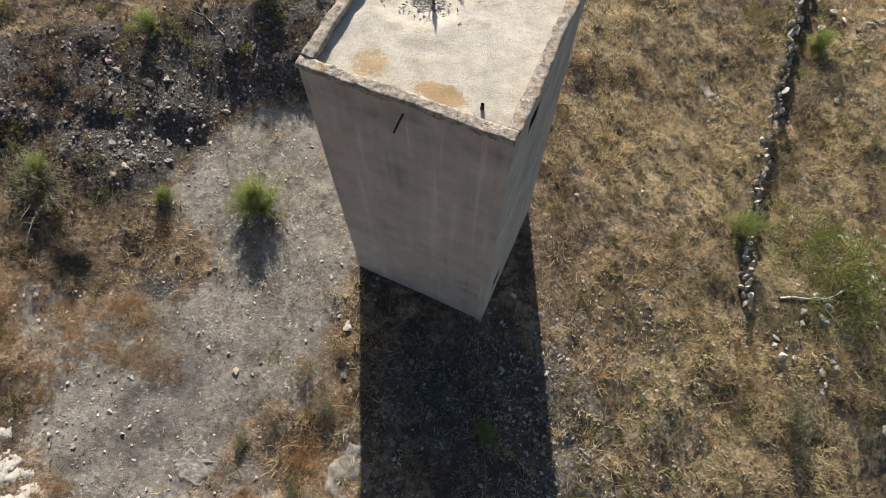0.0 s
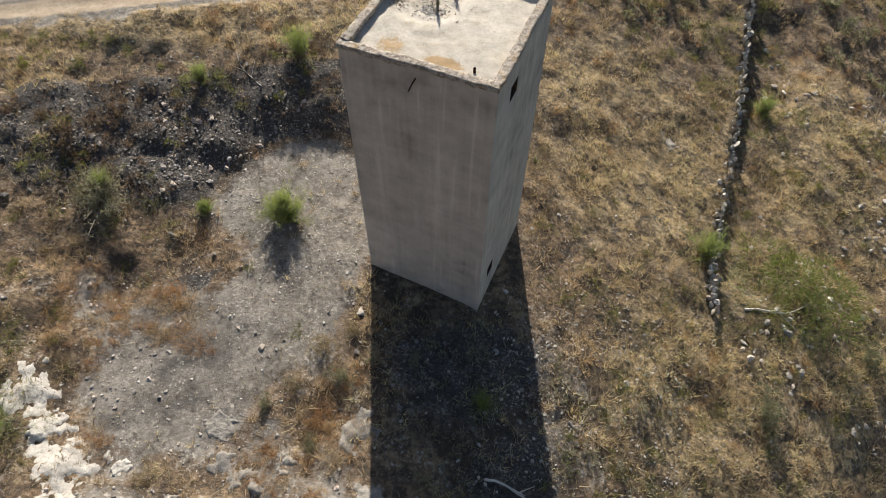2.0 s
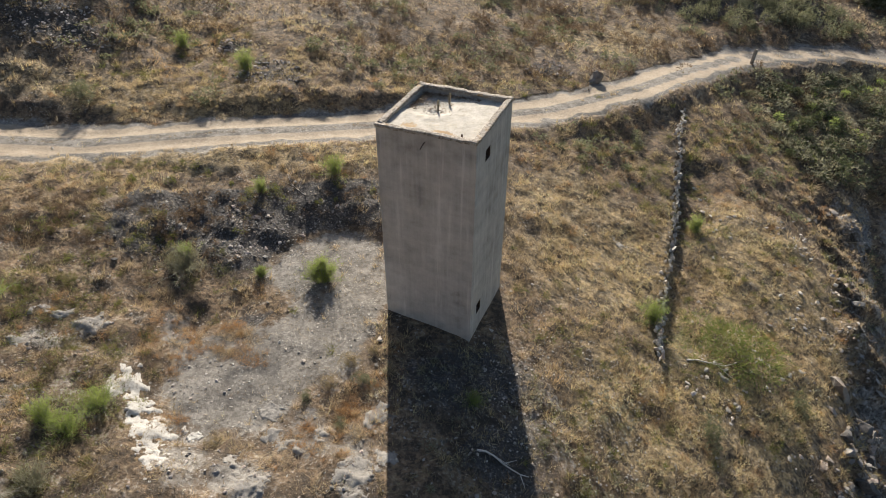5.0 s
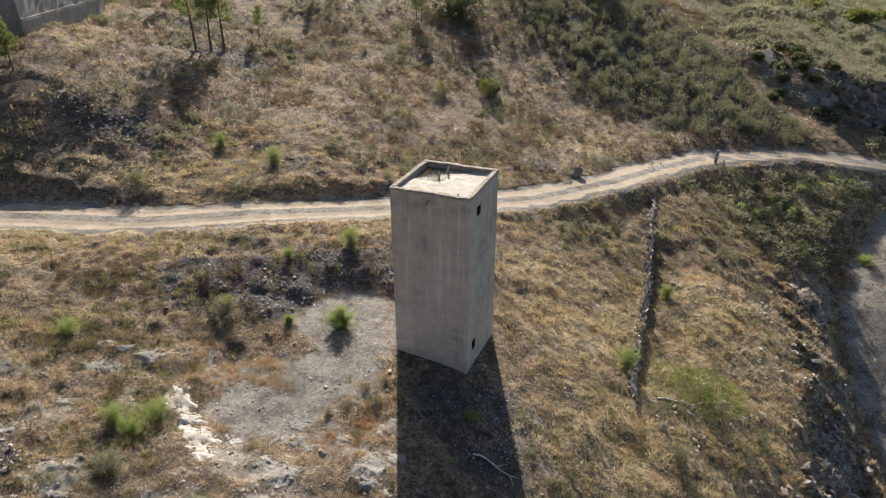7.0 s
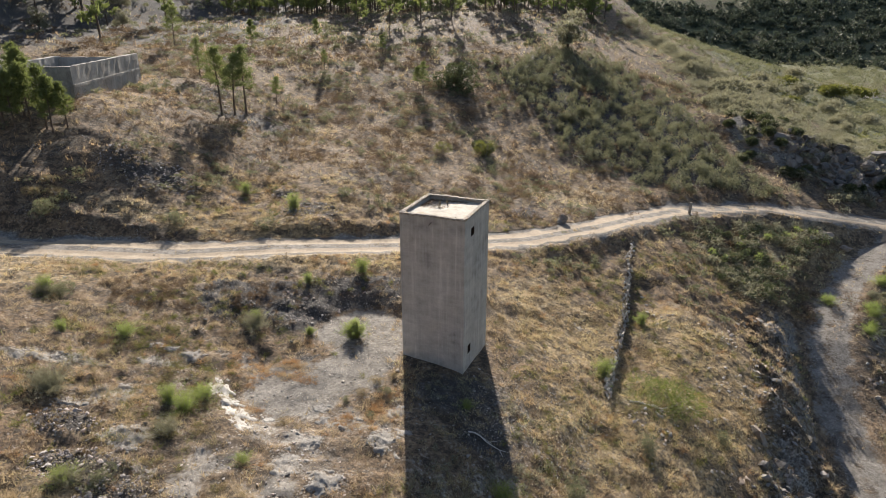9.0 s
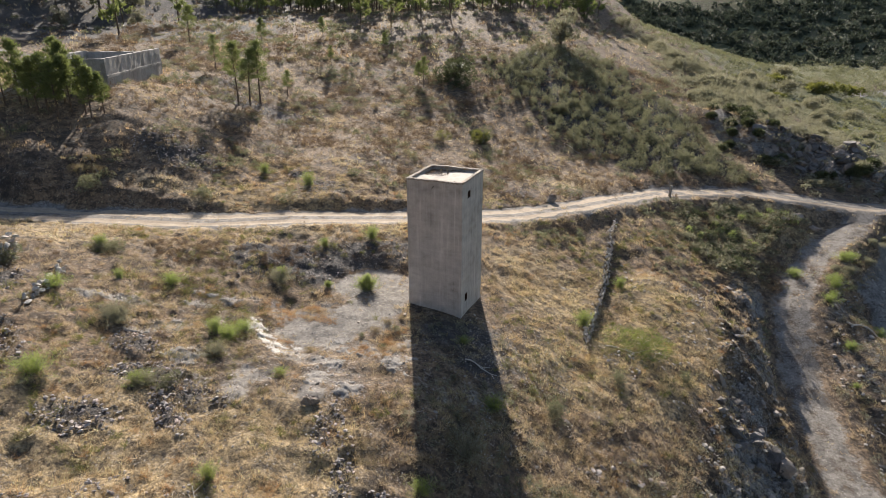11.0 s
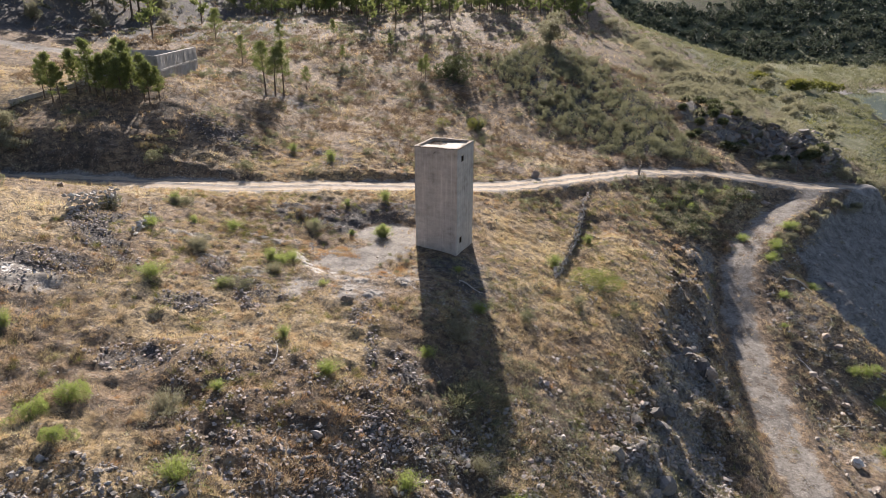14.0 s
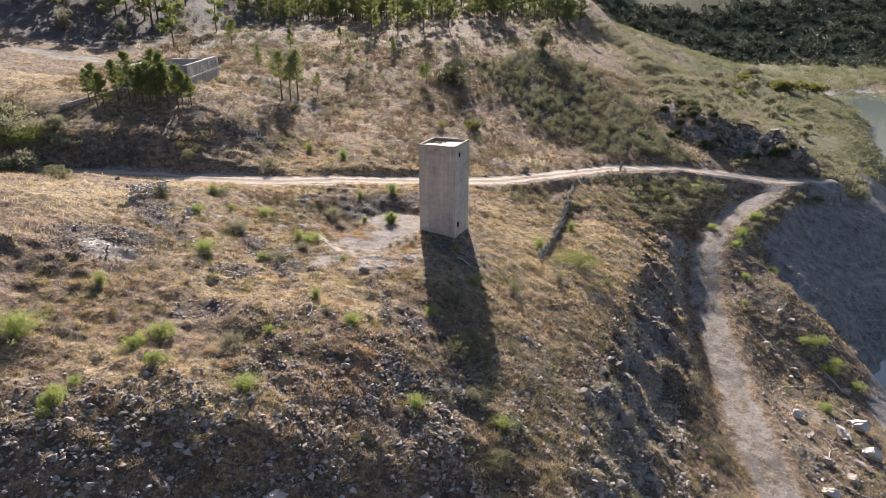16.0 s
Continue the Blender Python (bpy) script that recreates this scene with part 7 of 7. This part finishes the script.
# dry stone wall of separate stones
def stone_wall(name, line, low, high, label, thick=0.42, step=0.34, seed=3, rows=3):
    rng = np.random.RandomState(seed)
    ob = new(name)
    tagged(ob, label, "stone wall", kind="structure")
    shapes = [tri_mesh("stone", rock_shape(rng, 2, 0.8, 10)[0], ico(2)[1], WALL_STONE) for _ in range(10)]
    for p, q in zip(line, line[1:]):
        ln = math.hypot(q[0] - p[0], q[1] - p[1])
        turn = math.degrees(math.atan2(q[1] - p[1], q[0] - p[0]))
        for i in range(int(ln / step)):
            u = (i + 0.5) / int(ln / step)
            for r in range(rows):
                if r == rows - 1 and rng.rand() < 0.16:
                    break
                off = rng.normal(0, 0.09) + (r % 2 - 0.5) * 0.10
                x = p[0] + u * (q[0] - p[0]) + off * math.sin(radians(turn))
                y = p[1] + u * (q[1] - p[1]) - off * math.cos(radians(turn))
                base = float(land(np.array([x + low[0]]), np.array([y + low[1]]))[0])
                s = step * rng.uniform(0.42, 1.05)
                z = base + high * (r + 0.5) / rows
                st = new("stone", shapes[rng.randint(10)])
                st.parent = ob
                st.matrix_basis = pose(x, y, z, rng.normal(0, 16), rng.normal(0, 16), turn + rng.normal(0, 30)) @ Matrix.Diagonal((s * 0.95, thick * 0.65 * rng.uniform(0.5, 1.15), high / rows * rng.uniform(0.6, 1.05), 1))
    return ob


stone_wall("stone_wall", WALL_LINE, (0.40, -0.13), 0.86, "long dry stone terrace wall of small pale stones", 0.26, 0.19, 3, 4)
stone_wall("ruin_wall", [(14.3, 24.8), (13.8, 23.6), (13.1, 22.0), (12.9, 20.8)], (0.1, 0), 0.34, "low tumbled end of the terrace wall", 0.26, 0.24, 8, 2)
stone_wall("ruin_wall", [(-18.8, 2.8), (-18.2, 1.6), (-18.1, -0.1), (-18.1, -1.6)], (0, 0), 0.5, "low curved remnant of a ruined stone wall", 0.4, 0.28, 4, 2)
stone_wall("ruin_wall", [(-21.9, -1.0), (-21.3, 0.8), (-20.8, 2.6), (-21.6, 3.4)], (0.3, -0.2), 1.15, "ruined dark stone wall at the edge of the terrace", 0.5, 0.3, 6, 5)


# ---- ruined concrete tank on the hill
def tank():
    x, y = -32.2, 34.9
    z = 8.35
    ob = empty("water_tank", pose(x, y, z, 0, 0, 95.3), "roofless ruined concrete water tank on the hillside", "tank")
    L, W, H, t = 14.2, 7.4, 2.65, 0.35
    for k, (lo, hi) in enumerate((((-L / 2, -W / 2, -1.5), (L / 2, -W / 2 + t, H)), ((-L / 2, W / 2 - t, -1.5), (L / 2, W / 2, H - 0.2)),
                                  ((-L / 2, -W / 2 + t, -1.5), (-L / 2 + t, W / 2 - t, H)), ((L / 2 - t, -W / 2 + t, -1.5), (L / 2, W / 2 - t, H - 0.3)))):
        part("wall", from_bm("wall", block(lo, hi, 0.5, 0.05, k + 3), CONCRETE), ob, "stained old concrete wall")
    part("ledge", from_bm("ledge", block((-L / 2 + 0.02, -W / 2 - 0.07, H * 0.42), (L / 2 - 0.02, -W / 2 - 0.002, H * 0.50), 0.4, 0.02, 8), CONCRETE), ob, "projecting dark concrete ledge")
    part("floor", from_bm("floor", block((-L / 2 + t, -W / 2 + t, -1.4), (L / 2 - t, W / 2 - t, 0.6), 1.0, 0.1, 5), CONCRETE), ob)


tank()
low = empty("kerb_wall", pose(-35.7, 23.8, spot(-35.7, 23.8) - 0.1, 0, -11, 41), "low thin concrete kerb below the pines", "kerb")
part("wall", from_bm("wall", block((-3.9, -0.09, -0.4), (3.9, 0.09, 0.34), 0.2, 0.03, 4), CONCRETE), low)

# ---- small things
post = empty("marker_post", pose(21.6, 33.4, spot(21.6, 33.4) - 0.1, 2, 3, 20), "short weathered wooden marker post beside the road", "post")
part("shaft", from_bm("shaft", block((-0.09, -0.09, 0), (0.09, 0.09, 1.15), 0.09, 0.012, 2), TWIG), post)


def branch(x, y, turn, length, seed, label, thick=0.035):
    rng = np.random.RandomState(seed)
    pts, limbs = [], []
    for i in range(7):
        u = i / 6
        px, py = (u - 0.5) * length, math.sin(u * 4 + seed) * 0.08 * length
        wx = x + px * math.cos(radians(turn)) - py * math.sin(radians(turn))
        wy = y + px * math.sin(radians(turn)) + py * math.cos(radians(turn))
        pts.append((wx, wy, spot(wx, wy) + thick * 0.9 + 0.02))
    limbs.append((pts, [thick * (1 - 0.6 * i / 6) for i in range(7)]))
    for k in (2, 3, 5):
        a = radians(turn + rng.uniform(-70, 70))
        e = (pts[k][0] + math.cos(a) * length * 0.3, pts[k][1] + math.sin(a) * length * 0.3)
        limbs.append(([pts[k], (e[0], e[1], spot(*e) + 0.12)], [thick * 0.5, thick * 0.2]))
    tagged(new("dead_branch", tubes("dead_branch", limbs, BLEACHED, 5)), label, "branch")


branch(1.6, -0.4, -8, 1.5, 1, "pale dead branch lying in the tower's shade")
branch(10.2, 5.9, 20, 2.4, 2, "bleached dead branch beside the broom bush", 0.04)
branch(-7.6, -11.4, 100, 1.8, 3, "bleached dead stick in dry grass", 0.03)
branch(33.6, 19.5, -16, 3.0, 4, "bleached fallen trunk above the shore", 0.10)
branch(-6.2, 11.6, 120, 1.6, 5, "dry twigs on the bank", 0.02)
branch(39.5, 15.3, -30, 4.5, 6, "drift branches on the shore", 0.07)
for k, (x, y, turn, ln) in enumerate(((30.5, 4.0, 20, 3.0), (33.0, 1.5, 140, 2.6), (31.2, -1.5, 75, 3.4), (34.5, 5.5, 100, 2.4), (28.5, -5.0, 40, 2.6), (35.5, 9.5, 10, 3.0), (29.8, 9.0, 120, 2.2), (33.5, 13.5, 60, 2.8), (27.8, -9.0, 160, 2.4))):
    branch(x, y, turn, ln, 20 + k, "bleached driftwood branch among the stones by the lower track", 0.05)
branch(13.5, 44.0, -40, 3.2, 7, "dead stick on the slope", 0.05)
branch(-26.5, 58, -50, 4.0, 8, "fallen pale tree trunk on the hilltop", 0.12)

# dead leaves blown against the inner side of the parapet
lu = np.concatenate([RK.uniform(-1.3, 0.6, 340), -1.28 + abs(RK.normal(0, 0.12, 420)), RK.normal(-0.5, 0.35, 90)])
lv = np.concatenate([1.34 - abs(RK.normal(0, 0.09, 340)), RK.uniform(-0.2, 1.35, 420), RK.normal(0.4, 0.3, 90)]).clip(-1.35, 1.36)
ca, sa = math.cos(radians(-22.19)), math.sin(radians(-22.19))
leaf_at = np.stack([lu * ca - lv * sa - 0.016, lu * sa + lv * ca + 6.081, np.full(len(lu), 6.79) + RK.uniform(0, 0.06, len(lu)) - 0.05 * smooth(0.3, -1.2, lu)], 1)
way = RK.normal(0, 1, (len(lu), 3)) * [1, 1, 0.5]
tagged(new("roof_litter", leaves("roof_litter", leaf_at, way, 0.10, 0.010, BROWN_LEAF, RK)), "dead brown stalks and leaves blown against the parapet", "litter", kind="stuff")

# dry weeds and grit on the roof
W0 = make_fennel("dry_weed", 91, TOWER @ pose(-0.36, 0.22, 6.80), "small dry weed growing from a roof crack", 0.34, 0.16, THORN, (0.05, 0.004), category="weed", stems=16, per=14)
copy_thing(W0, TOWER @ pose(-0.25, 0.85, 6.78, 0, 0, 60))
gx, gy = RK.normal(-0.72, 0.34, 900), RK.normal(0.55, 0.42, 900)
ok = (abs(gx) < 1.26) & (abs(gy) < 1.3)
gx, gy = gx[ok], gy[ok]
wx, wy = gx * math.cos(radians(-22.19)) - gy * math.sin(radians(-22.19)) - 0.016, gx * math.sin(radians(-22.19)) + gy * math.cos(radians(-22.19)) + 6.081
tagged(new("roof_grit", scatter_rocks("roof_grit", wx, wy, 0.006 + 0.026 * RK.rand(len(gx)) ** 3, GREY_STONE, RK, 1, 0.2, np.full(len(gx), 6.785))), "broken grey mortar chips on the tower roof", "grit", kind="stuff")
